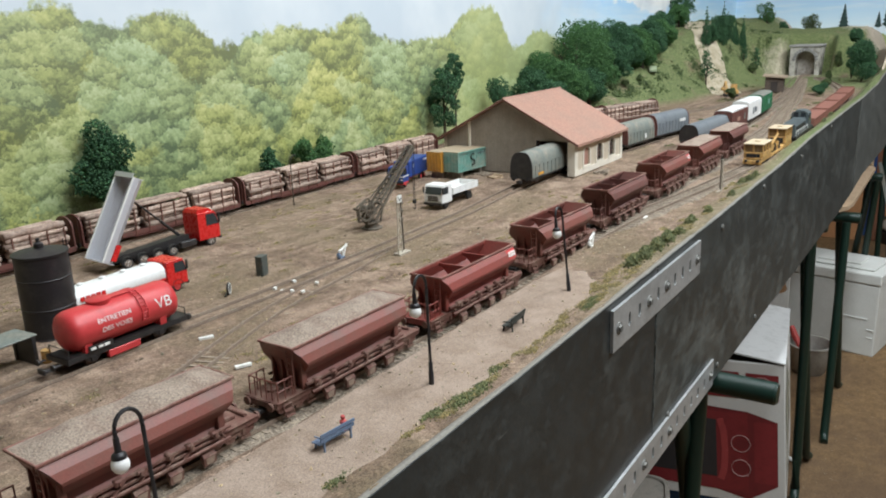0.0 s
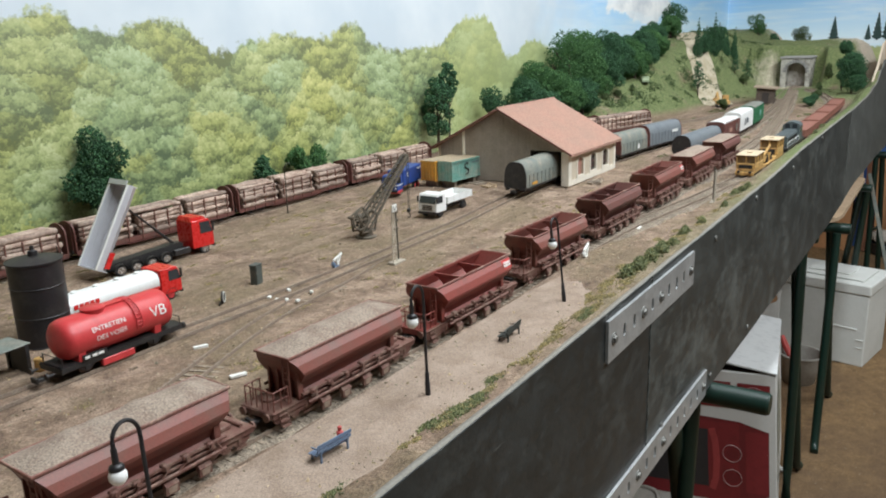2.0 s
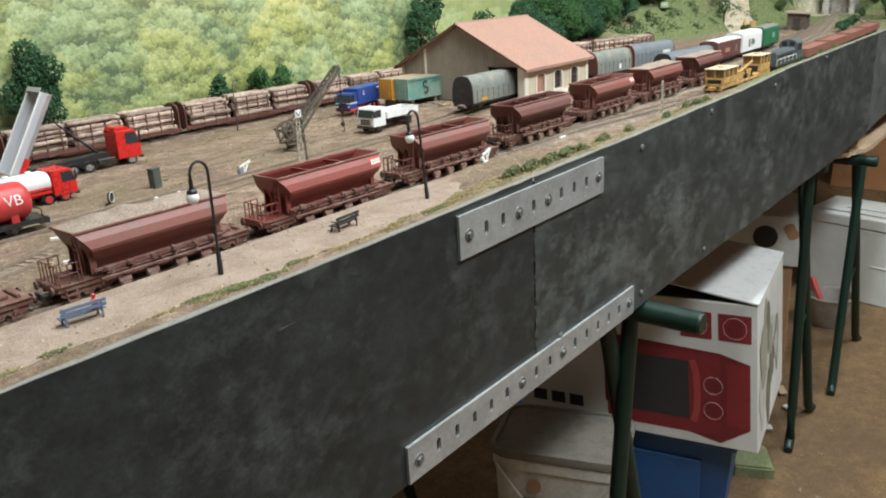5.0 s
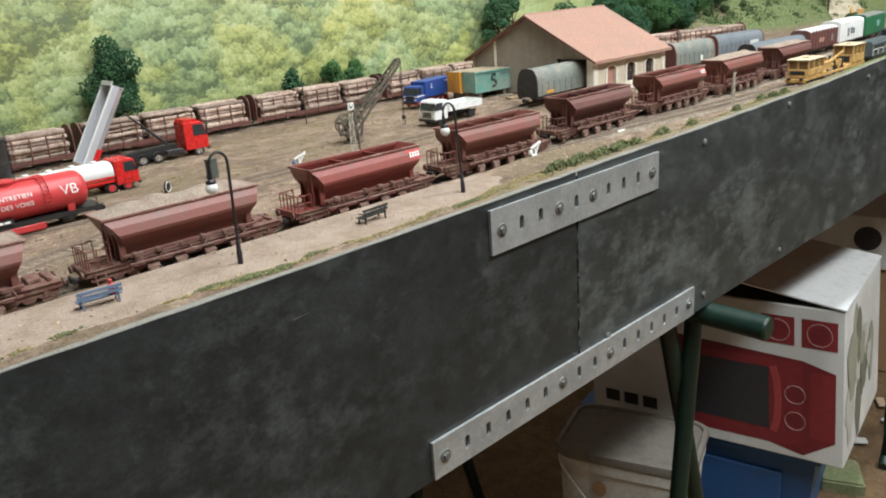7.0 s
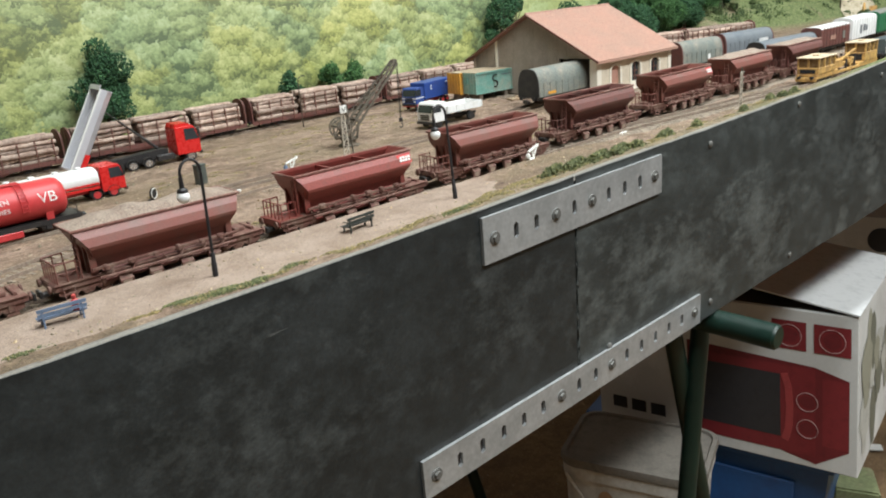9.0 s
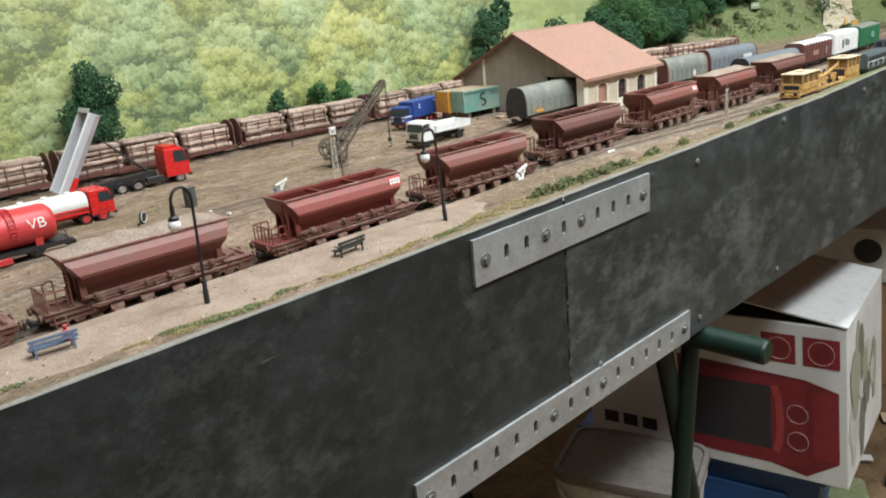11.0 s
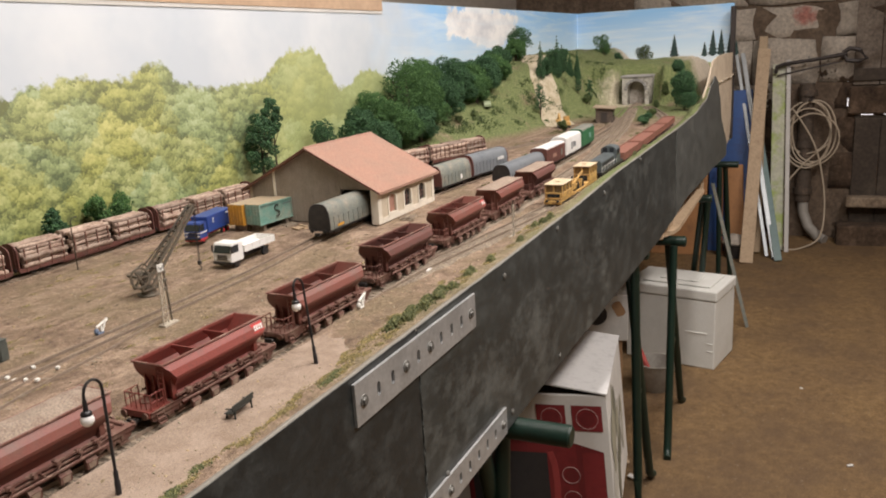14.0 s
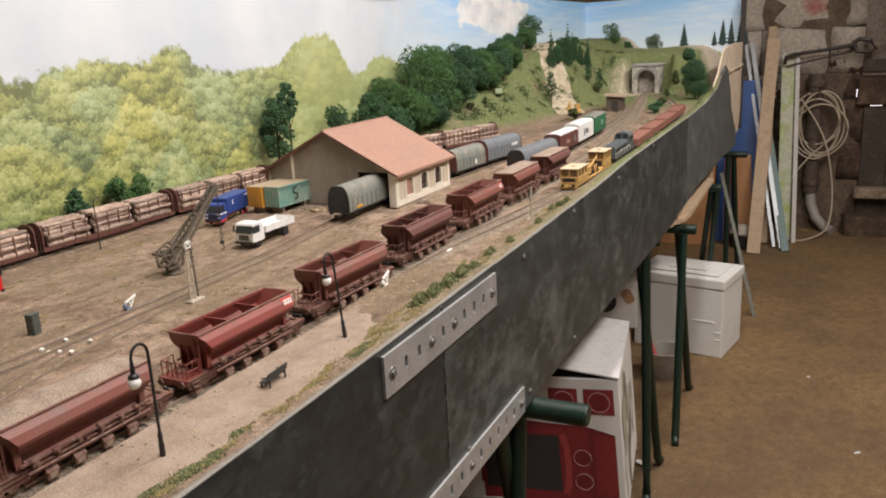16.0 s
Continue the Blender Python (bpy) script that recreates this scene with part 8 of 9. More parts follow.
for (x_, y_, h_, w_) in ((1.925, 0.605, 0.100, 0.090), (2.02, 0.625, 0.108, 0.105), (2.14, 0.595, 0.165, 0.150), (2.235, 0.612, 0.150, 0.130), (2.33, 0.628, 0.118, 0.115),
                         (2.42, 0.612, 0.114, 0.120), (2.53, 0.625, 0.088, 0.105), (2.64, 0.628, 0.060, 0.085), (2.76, 0.618, 0.066, 0.085), (2.87, 0.632, 0.060, 0.080),
                         (2.17, 0.560, 0.112, 0.110), (2.02, 0.565, 0.105, 0.105), (1.94, 0.560, 0.085, 0.085), (2.10, 0.545, 0.085, 0.090), (2.28, 0.555, 0.102, 0.105), (2.40, 0.570, 0.090, 0.100), (2.95, 0.605, 0.072, 0.070),
                         (2.50, 0.570, 0.082, 0.095), (2.61, 0.580, 0.080, 0.090), (2.71, 0.588, 0.066, 0.078), (2.44, 0.540, 0.075, 0.090), (2.55, 0.548, 0.072, 0.085), (2.65, 0.556, 0.066, 0.080)):
    tree(x_, y_, h_, w_, DARK, M_LEAF3 if int(x_ * 100) % 3 == 1 else None, n=2300, size=0.0038, trunk=0.14)
tree(3.05, 0.628, 0.105, 0.085, "dark square-headed tree on the crest", n=800, size=0.004)


def conifer(x, y, h, wd, label):
    rr = random.Random(int(x * 4241 + y * 977))
    w = thing("conifer", label, "tree", pose(x, y, ground_height(x, y) - 0.003), "dark conifers")
    bm = B()
    sweep(bm, [(0, 0, -0.004), (0, 0, h * 0.9)], [wd * 0.05, wd * 0.012], 6)
    part("trunk", bm, M_TRUNK, w)
    blobs = [(rr.uniform(-0.06, 0.06) * wd, rr.uniform(-0.06, 0.06) * wd, h * (0.08 + 0.078 * k), max(0.0018, wd * 0.5 * (1 - k / 12.2)), 0.8) for k in range(12)]
    clumps("crown", blobs, 700, 0.0030, M_LEAF, w, rr)


for (x_, y_, h_, w_) in ((2.832, 0.484, 0.120, 0.034), (2.918, 0.458, 0.135, 0.034), (3.055, 0.430, 0.105, 0.026), (2.985, 0.462, 0.085, 0.030), (3.02, 0.446, 0.075, 0.028)):
    conifer(x_, y_, h_, w_, "slim dark conifer on the grassy bank")
for (x_, y_, h_, w_) in ((2.868, 0.476, 0.062, 0.060), (2.930, 0.470, 0.082, 0.070), (2.975, 0.455, 0.082, 0.060)):
    bush(x_, y_, h_, w_, "dense dark green bush between the conifers", n=700, size=0.0040)
bush(3.60, 0.47, 0.085, 0.16, "green rounded bush on the far crest", n=700, material=M_LEAF3)
bush(3.72, 0.34, 0.080, 0.17, "purplish brown bush on the far crest", n=520, material=M_LEAF2)
bush(3.55, 0.40, 0.040, 0.10, "low dark hedge on the far crest", n=380)
bush(2.94, 0.068, 0.120, 0.120, "large round dark green bush on the bank end", n=1700, size=0.0042)
bush(3.03, 0.105, 0.165, 0.075, "tall dark green bush at the bank end", n=1100, size=0.0042)
bush(3.13, 0.155, 0.055, 0.035, "small dark bush beside the tunnel", n=300, material=M_LEAF2)
bush(2.68, 0.135, 0.035, 0.070, "low green bush beside the siding", n=420, material=M_LEAF)
bush(2.80, 0.14, 0.030, 0.05, "low olive bush beside the siding", n=300, material=M_LEAF2)
bush(2.53, 0.325, 0.034, 0.085, "low olive hedge beside the excavator", n=420, material=M_LEAF2)
bush(2.95, 0.37, 0.035, 0.05, "olive bush on the cutting side", n=300, material=M_LEAF2)
bush(3.02, 0.165, 0.030, 0.035, "brownish bush beside the tunnel", n=220, material=M_LEAF2)
tree(2.640, 0.425, 0.105, 0.034, "thin dark young tree on the bank foot", n=260, size=0.0034, trunk=0.15)
tree(2.955, 0.400, 0.060, 0.022, "thin dark young tree beside the hut", n=180, size=0.003, trunk=0.15)
tree(2.965, 0.366, 0.090, 0.024, "thin dark young tree near the tunnel", n=200, size=0.003, trunk=0.15)
for k_, (x_, y_) in enumerate(((2.30, 0.53), (2.24, 0.545), (2.36, 0.52))):
    bush(x_, y_, 0.018, 0.05, "brown-green brush pile on the bank", n=220, size=0.0028, material=M_LEAF2)


# ---- ground cover ----
def tufts(name, label, spots, count, size, material, seed, flat=0.6):
    rr = random.Random(seed)
    verts, faces = [], []
    for (x, y, r) in spots:
        for _ in range(count):
            a, q = rr.uniform(0, 6.28), abs(rr.gauss(0, 0.5)) * r
            px, py = x + q * math.cos(a), y + q * math.sin(a) * 0.55
            if py < 0.014 or py > 0.652:
                continue
            z = ground_height(px, py) + size * rr.uniform(0.0, 1.6) * flat * math.sqrt(max(0.04, 1 - (q / r) ** 2))
            s = size * rr.uniform(0.4, 1.2)
            k = len(verts)
            rot = Euler((rr.uniform(0, 6), rr.uniform(0, 6), rr.uniform(0, 6))).to_matrix()
            for o in OCT:
                p = rot @ Vector((o[0] * s * rr.uniform(0.6, 1.3), o[1] * s * rr.uniform(0.5, 1.1), o[2] * s * rr.uniform(0.3, 0.8)))
                verts.append((px + p.x, py + p.y, z + p.z))
            faces += [(a_ + k, b_ + k, d_ + k) for a_, b_, d_ in OCF]
    me = bpy.data.meshes.new(name)
    me.from_pydata(verts, [], faces)
    me.materials.append(material)
    return tagged(new(name, me), label, "ground cover", kind="stuff")


M_CRUMB = foliage("dark_soil_crumb", (0.05, 0.04, 0.03), (0.09, 0.07, 0.05), (0.15, 0.12, 0.085), 400)
rr_ = random.Random(21)
FRONT = []
for (a_, b_, dens) in ((0.40, 0.58, 6), (0.655, 0.735, 5), (0.86, 0.90, 2)):
    for _ in range(dens):
        FRONT.append((rr_.uniform(a_, b_), rr_.uniform(0.018, 0.030), rr_.uniform(0.008, 0.016)))
FRONT += [(0.585, 0.030, 0.014), (0.596, 0.034, 0.010), (0.668, 0.026, 0.012), (0.69, 0.025, 0.014), (0.712, 0.022, 0.010)]
tufts("grass_tufts", "green scatter tufts along the layout edge", FRONT, 300, 0.0010, M_TUFT, 1)
HEDGE = [(0.985 + 0.0105 * k, 0.027 + 0.004 * math.sin(k * 2.1), 0.011) for k in range(12)] + [(1.15, 0.026, 0.009), (1.162, 0.028, 0.008), (1.205, 0.022, 0.008), (1.30, 0.021, 0.007), (1.375, 0.027, 0.009), (1.40, 0.024, 0.01), (1.425, 0.022, 0.009), (1.98, 0.022, 0.008), (2.1, 0.028, 0.01)]
tufts("scrub", "dry green scrub growing along the layout edge", HEDGE, 520, 0.0015, M_TUFT, 2, flat=2.7)
STRAW = [(rr_.uniform(0.66, 1.02), rr_.uniform(0.017, 0.040), rr_.uniform(0.006, 0.015)) for _ in range(64)] + [(rr_.uniform(1.0, 1.5), rr_.uniform(0.018, 0.050), rr_.uniform(0.005, 0.012)) for _ in range(26)] + [(rr_.uniform(0.40, 0.70), rr_.uniform(0.018, 0.040), rr_.uniform(0.004, 0.010)) for _ in range(16)]
tufts("straw_tufts", "straw coloured grass scatter beside the platform", STRAW, 300, 0.0007, M_TUFTDRY, 3)
YARD = [(rr_.uniform(0.55, 1.6), rr_.choice((rr_.uniform(0.36, 0.53), rr_.uniform(0.15, 0.22), rr_.uniform(0.5, 0.53))), rr_.uniform(0.006, 0.022)) for _ in range(70)]
tufts("yard_grass", "sparse dry grass scatter on the yard", YARD, 110, 0.0007, M_TUFTDRY, 4, flat=0.5)
ry_ = random.Random(77)
WEEDS = [(ry_.uniform(0.55, 1.30), ry_.choice((ry_.uniform(0.40, 0.56), ry_.uniform(0.33, 0.56), ry_.uniform(0.18, 0.26))), ry_.uniform(0.005, 0.020)) for _ in range(120)]
tufts("yard_weeds", "low olive and brown scatter strewn over the sandy yard", WEEDS, 75, 0.00070, M_TUFTDRY, 14, flat=0.4)
CRUMBS = [(ry_.uniform(0.45, 1.5), ry_.choice((ry_.uniform(0.16, 0.54), ry_.uniform(0.16, 0.30))), ry_.uniform(0.003, 0.012)) for _ in range(90)]
tufts("soil_crumbs", "dark soil crumbs lying between the yard tracks", CRUMBS, 12, 0.0009, M_CRUMB, 15, flat=0.3)
HILL = [(rr_.uniform(1.95, 3.3), rr_.uniform(0.36, 0.64), rr_.uniform(0.02, 0.05)) for _ in range(150)]
tufts("hill_grass", "green and olive grass scatter on the bank", [s for s in HILL if ground_height(s[0], s[1]) > DECK + 0.012], 70, 0.0028, M_LEAF2, 5, flat=0.8)
HILL2 = [(rr_.uniform(1.6, 3.05), rr_.uniform(0.10, 0.36), rr_.uniform(0.01, 0.03)) for _ in range(60)]
tufts("weed_scatter", "weeds scattered between the far tracks", HILL2, 40, 0.0018, M_TUFT, 6, flat=0.6)


def pebbles():
    """Loose grit lying all over the yard."""
    rr = random.Random(9)
    verts, faces = [], []
    for _ in range(9500):
        x, y = rr.uniform(0.38, 1.55), rr.choice((rr.uniform(0.018, 0.085), rr.uniform(0.13, 0.52), rr.uniform(0.13, 0.52)))
        z = (DECK + 0.0010) if (y < 0.083 and x < 0.9) else ground_height(x, y)
        s = rr.uniform(0.0003, 0.0009) if rr.random() < 0.93 else rr.uniform(0.0010, 0.0020)
        k = len(verts)
        rot = Euler((rr.uniform(0, 6), rr.uniform(0, 6), rr.uniform(0, 6))).to_matrix()
        for o in OCT:
            p = rot @ Vector((o[0] * s * rr.uniform(0.6, 1.3), o[1] * s * rr.uniform(0.5, 1.1), o[2] * s * rr.uniform(0.4, 0.9)))
            verts.append((x + p.x, y + p.y, z + p.z))
        faces += [(a + k, b + k, d + k) for a, b, d in OCF]
    me = bpy.data.meshes.new("grit")
    me.from_pydata(verts, [], faces)
    me.materials.append(M_GRIT)
    return tagged(new("grit", me), "pale and brown grit strewn over the yard", "grit", kind="stuff")


M_GRIT = foliage("mixed_grit", (0.16, 0.12, 0.085), (0.33, 0.27, 0.19), (0.52, 0.45, 0.35), 300)
pebbles()


# ---- trees printed on the end sheet ----
def printed_conifer(y, z, h, wd):
    bm = B()
    prof = [(y - 0.001, z)]
    n = 6
    for k in range(n):
        f = k / n
        prof.append((y - wd * (1 - f) / 2, z + h * (0.12 + 0.88 * f)))
        prof.append((y - wd * (1 - f) / 2 * 0.55, z + h * (0.12 + 0.88 * (f + 0.6 / n))))
    prof.append((y, z + h))
    prof += [(2 * y - u, v) for u, v in prof[:-1][::-1]]
    prism(bm, prof, "x", 3.8985, 3.8995)
    return part("printed_conifer", bm, M_PRINTTREE, backdrop_end, "flat dark conifer printed on the sky sheet")


M_PRINTTREE = mat("dark_printed_conifer", (0.02, 0.05, 0.045), 0.6, 0, 0.3, 120)
for (y_, h_, w_) in ((0.250, 0.095, 0.040), (0.098, 0.105, 0.040), (0.066, 0.105, 0.036), (0.030, 0.11, 0.036), (0.13, 0.06, 0.028), (0.008, 0.06, 0.026)):
    printed_conifer(y_, 0.80, h_, w_)

# ---- joining plates and bolts on the fascia ----
def slotted_plate(x0, x1, z0, z1, marks, label):
    """Perforated galvanised plate; marks: 's' for a slot, 'b' for a screw."""
    w = thing("joining_plate", label, "metal plate", pose(0, FY, 0), "joining plates")
    n = len(marks)
    bm = B()
    yf, yb = -0.0030, -0.0004
    cw = (x1 - x0) / n
    zc = (z0 + z1) / 2
    for k, c in enumerate(marks):
        xa, xb = x0 + cw * k, x0 + cw * (k + 1)
        xm = (xa + xb) / 2
        outer = [(xa, z0), (xm, z0), (xb, z0), (xb, zc), (xb, z1), (xm, z1), (xa, z1), (xa, zc)]
        if c == "s":
            a, b = 0.0026, 0.0062
            inner = [(xm - a, zc - b * 0.7), (xm, zc - b), (xm + a, zc - b * 0.7), (xm + a, zc), (xm + a, zc + b * 0.7), (xm, zc + b), (xm - a, zc + b * 0.7), (xm - a, zc)]
            vo, vi, vb = [[bm.verts.new((u, y, v)) for u, v in prof] for prof, y in ((outer, yf), (inner, yf), (inner, yb))]
            for i in range(8):
                j = (i + 1) % 8
                bm.faces.new((vo[i], vo[j], vi[j], vi[i]))
                bm.faces.new((vi[i], vi[j], vb[j], vb[i]))
        else:
            bm.faces.new([bm.verts.new((u, yf, v)) for u, v in outer])
    for (a, b) in (((x0, z0), (x1, z0)), ((x1, z0), (x1, z1)), ((x1, z1), (x0, z1)), ((x0, z1), (x0, z0))):
        bm.faces.new([bm.verts.new(p) for p in ((a[0], yf, a[1]), (b[0], yf, b[1]), (b[0], yb, b[1]), (a[0], yb, a[1]))])
    bmesh.ops.remove_doubles(bm, verts=bm.verts, dist=0.00005)
    part("plate", bm, M_ZINC, w)
    bm = B()
    box(bm, x0 + 0.001, x1 - 0.001, -0.0005, -0.0002, z0 + 0.001, z1 - 0.001)
    part("backing", bm, M_SAWIRON, w)
    for k, c in enumerate(marks):
        if c == "b":
            bm = B()
            xm = x0 + cw * (k + 0.5)
            cyl(bm, (xm, -0.0038, zc), (xm, -0.0030, zc), 0.0050, 0.0052, seg=14)
            cyl(bm, (xm, -0.0056, zc), (xm, -0.0038, zc), 0.0030, 0.0033, seg=6)
            part("screw", bm, M_BOLT, w)
    return w


slotted_plate(0.877, 1.109, 0.6135, 0.6480, "bssbsbsssb", "galvanised slotted plate screwed across the fascia joint")
slotted_plate(0.803, 1.185, 0.4600, 0.4910, "bsssssbssbsssssb", "long galvanised slotted plate along the fascia bottom")


def fascia_bolt(x, z):
    bm = B()
    lathe(bm, [(0.0034, 0), (0.0034, 0.0008), (0.0024, 0.0016), (0.0006, 0.0019)], 12)
    ob = part("bolt", bm, M_BOLT, smooth=True)
    ob.matrix_basis = Matrix.Translation((x, FY - 0.0003, z)) @ Matrix.Rotation(radians(90), 4, "X")
    return tagged(ob, "small dull bolt head in the fascia", "bolt", "fascia bolts")


for (x_, z_) in ((1.21, 0.474), (1.20, 0.640), (1.40, 0.648), (1.66, 0.648), (1.40, 0.47), (1.03, 0.492), (1.95, 0.66)):
    fascia_bolt(x_, z_)


def joint_crack():
    """Ragged line of filler in the fascia joint."""
    bm = B()
    rr = random.Random(4)
    pts = [(0.9865 + 0.0012 * rr.uniform(-1, 1), FY - 0.0002, 0.494 + 0.0035 * k) for k in range(34)]
    sweep(bm, pts, [0.0008 * rr.uniform(0.3, 1.4) for _ in pts], 5)
    tagged(part("trim_joint", bm, M_FASCIA_LIT), "ragged grey filler in the fascia joint", "joint", kind="structure")


joint_crack()


# ---- trestles ----
def trestle(x, z_top, y_front, y_rear, feet, label):
    """Folding steel trestle: top tube across the layout, two splayed legs at each end."""
    w = thing("trestle", label, "trestle", pose(0, 0, 0), "green trestles")
    bm = B()
    cyl(bm, (x, y_front, z_top), (x, y_rear, z_top), 0.0134, seg=20)
    part("top_tube", bm, M_TRESTLE, w, smooth=True)
    bm = B()
    cyl(bm, (x, y_front - 0.0025, z_top), (x, y_front + 0.001, z_top), 0.0112, 0.0134, seg=20)
    part("end_cap", bm, M_TRESTLE, w, smooth=True)
    for (fx, fy, top_y, top_x) in feet:
        bm = B()
        a, b = Vector((top_x, top_y, z_top - 0.008)), Vector((fx, fy, FLOOR + 0.022))
        out = Vector((0.026 if fx > x else -0.026, -0.004, 0))
        pts = [a + (b - a) * k / 8 for k in range(9)] + [b + out * 0.35 + Vector((0, 0, -0.012)), b + out + Vector((0, 0, -0.0165))]
        sweep(bm, pts, [0.0102] * 9 + [0.0098, 0.0092], 12)
        part("leg", bm, M_TRESTLE, w, smooth=True)
    for grp in (feet[:2], feet[2:]):
        if len(grp) == 2:
            bm = B()
            p = [Vector((x, g[2], z_top)) + (Vector((g[0], g[1], FLOOR)) - Vector((x, g[2], z_top))) * 0.55 for g in grp]
            bar(bm, p[0], p[1], 0.004, 0.010)
            part("brace", bm, M_TRESTLE, w)
    return w


trestle(1.228, 0.4440, -0.058, 0.56, [(1.175, 0.028, 0.030, 1.240), (1.372, 0.036, 0.045, 1.204), (1.187, 0.50, 0.48, 1.233), (1.372, 0.50, 0.48, 1.192)], "dark green steel trestle under the fascia joint")
trestle(2.07, 0.4425, 0.012, 0.56, [(2.058, 0.026, 0.036, 2.052), (2.226, 0.032, 0.048, 2.046), (2.058, 0.50, 0.48, 2.052), (2.226, 0.50, 0.48, 2.046)], "dark green steel trestle under the layout")
trestle(2.46, 0.376, -0.010, 0.52, [(2.362, 0.011, 0.016, 2.440), (2.683, 0.026, 0.034, 2.470), (2.362, 0.48, 0.46, 2.440), (2.683, 0.48, 0.46, 2.470)], "dark green steel trestle with a packing plank on it")
trestle(3.115, 0.362, 0.002, 0.52, [(3.235, 0.052, 0.012, 3.115), (3.34, 0.100, 0.03, 3.125), (3.05, 0.45, 0.44, 3.105), (3.28, 0.45, 0.44, 3.125)], "dark green steel trestle near the end of the layout")
trestle(3.83, 0.368, -0.020, 0.50, [(3.80, 0.040, 0.050, 3.82), (3.98, 0.010, 0.03, 3.84), (3.76, 0.45, 0.44, 3.82), (3.94, 0.45, 0.44, 3.84)], "spare dark green steel trestle standing beyond the layout")


def packing_plank():
    bm = B()
    prism(bm, [(2.37, 0.062), (2.40, 0.036), (2.43, 0.040), (2.46, 0.018), (2.52, 0.012), (3.05, 0.016), (3.07, 0.030), (3.00, 0.09), (2.45, 0.10)], "z", 0.3925, 0.4045)
    bmesh.ops.bevel(bm, geom=list(bm.edges), offset=0.0015, segments=1, affect="EDGES")
    ob = part("packing_plank", bm, M_PINE)
    tagged(ob, "raw split pine plank lying on the trestle", "plank")
    bm = B()
    box(bm, 2.44, 2.52, 0.030, 0.09, 0.4050, 0.4580, 0.002)
    tagged(part("packing_block", bm, M_PINEGREY), "timber block between plank and frame", "wood block")
    bm = B()
    box(bm, 3.085, 3.145, 0.030, 0.14, 0.3760, 0.4580, 0.002)
    tagged(part("packing_block", bm, M_PINEGREY), "timber block between trestle and frame", "wood block")


packing_plank()


# ---- cartons and tubs under the layout ----
def microwave_carton():
    w = thing("carton", "white carton with red printed oven standing on a crate", "carton", pose(1.652, -0.006, 0.034, -1.8, 2.6, 9))
    D, W, H = 0.322, 0.43, 0.262
    bm = B()
    box(bm, 0, D, 0, W, 0, H, 0.0015)
    part("box", bm, M_CARD, w)
    # thin dark sheet on the closed box: its colour acts as the shade inside
    bm = B()
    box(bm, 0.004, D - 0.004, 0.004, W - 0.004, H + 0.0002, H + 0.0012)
    part("inside", bm, M_INNER, w, "dark sheet coloured as shade under the carton flaps")
    for piv, sgn in ((-0.001, 1), (W + 0.001, -1)):
        bm = B()
        vs = box(bm, -0.002, D + 0.004, min(0, sgn * W * 0.49), max(0, sgn * W * 0.49), 0.0, 0.0025)
        bmesh.ops.transform(bm, matrix=Matrix.Translation((0, piv, H + 0.0016)) @ Matrix.Rotation(radians(9.0 * sgn), 4, "X"), verts=vs)
        part("lid_flap", bm, M_CARDTOP, w, "white half-open lid flap")
    # printed picture of the oven on the near face
    def ink(name, u0, u1, v0, v1, m, lift, label="", skew=0.0):
        bm = B()
        bm.faces.new([bm.verts.new(p) for p in ((-lift, u0, v0), (-lift, u0, v1), (-lift, u1, v1 + skew), (-lift, u1, v0 + skew))])
        return part(name, bm, m, w, label)
    bm = B()
    bm.faces.new([bm.verts.new((-0.0006, u, v)) for u, v in ((0.012, 0.040), (0.012, 0.158), (0.060, 0.172), (0.262, 0.184), (0.262, 0.052), (0.060, 0.008))])
    part("oven_print", bm, M_CARDRED2, w, "dark red printed oven")
    ink("panel_print", 0.060, 0.258, 0.020, 0.168, M_CARDRED, 0.0009)
    ink("door_print", 0.112, 0.252, 0.044, 0.152, M_PRINTBLACK, 0.0012)
    ink("side_print", 0.0130, 0.050, 0.042, 0.156, M_CARDRED, 0.0009)
    bm = B()
    for q0, q1 in (((0.106, 0.040), (0.100, 0.060)), ((0.100, 0.060), (0.098, 0.096)), ((0.098, 0.096), (0.100, 0.132)), ((0.100, 0.132), (0.106, 0.154))):
        bar(bm, (-0.0013, q0[0], q0[1]), (-0.0013, q1[0], q1[1]), 0.0008, 0.011)
    part("handle_print", bm, M_HANDLERED, w)
    for (a, b_) in ((0.010, 0.062), (0.073, 0.124)):
        ink("icon_print", a, b_, 0.196, 0.243, M_CARDRED, 0.0010)
    for (u, v, r) in ((0.072, 0.112, 0.0155), (0.072, 0.066, 0.0155), (0.036, 0.219, 0.0185), (0.098, 0.219, 0.0180)):
        bm = B()
        for k in range(22):
            a0, a1 = 2 * math.pi * k / 22, 2 * math.pi * (k + 0.85) / 22
            bar(bm, (-0.0014, u + r * math.cos(a0), v + r * math.sin(a0)), (-0.0014, u + r * math.cos(a1), v + r * math.sin(a1)), 0.0012, 0.0005)
        part("ring_print", bm, M_PRINTPALE, w)
        bm = B()
        bm.faces.new([bm.verts.new((-0.00125, u + r * 0.7 * math.cos(2 * math.pi * k / 18), v + r * 0.7 * math.sin(2 * math.pi * k / 18))) for k in range(18)])
        part("knob_print", bm, M_CARDRED2, w)
    for k in range(3):
        ink("icon_print", 0.305 + 0.036 * k, 0.332 + 0.036 * k, 0.030, 0.052, M_PRINTBLACK, 0.0008)
    # mottled printed picture on the long side
    rr = random.Random(8)
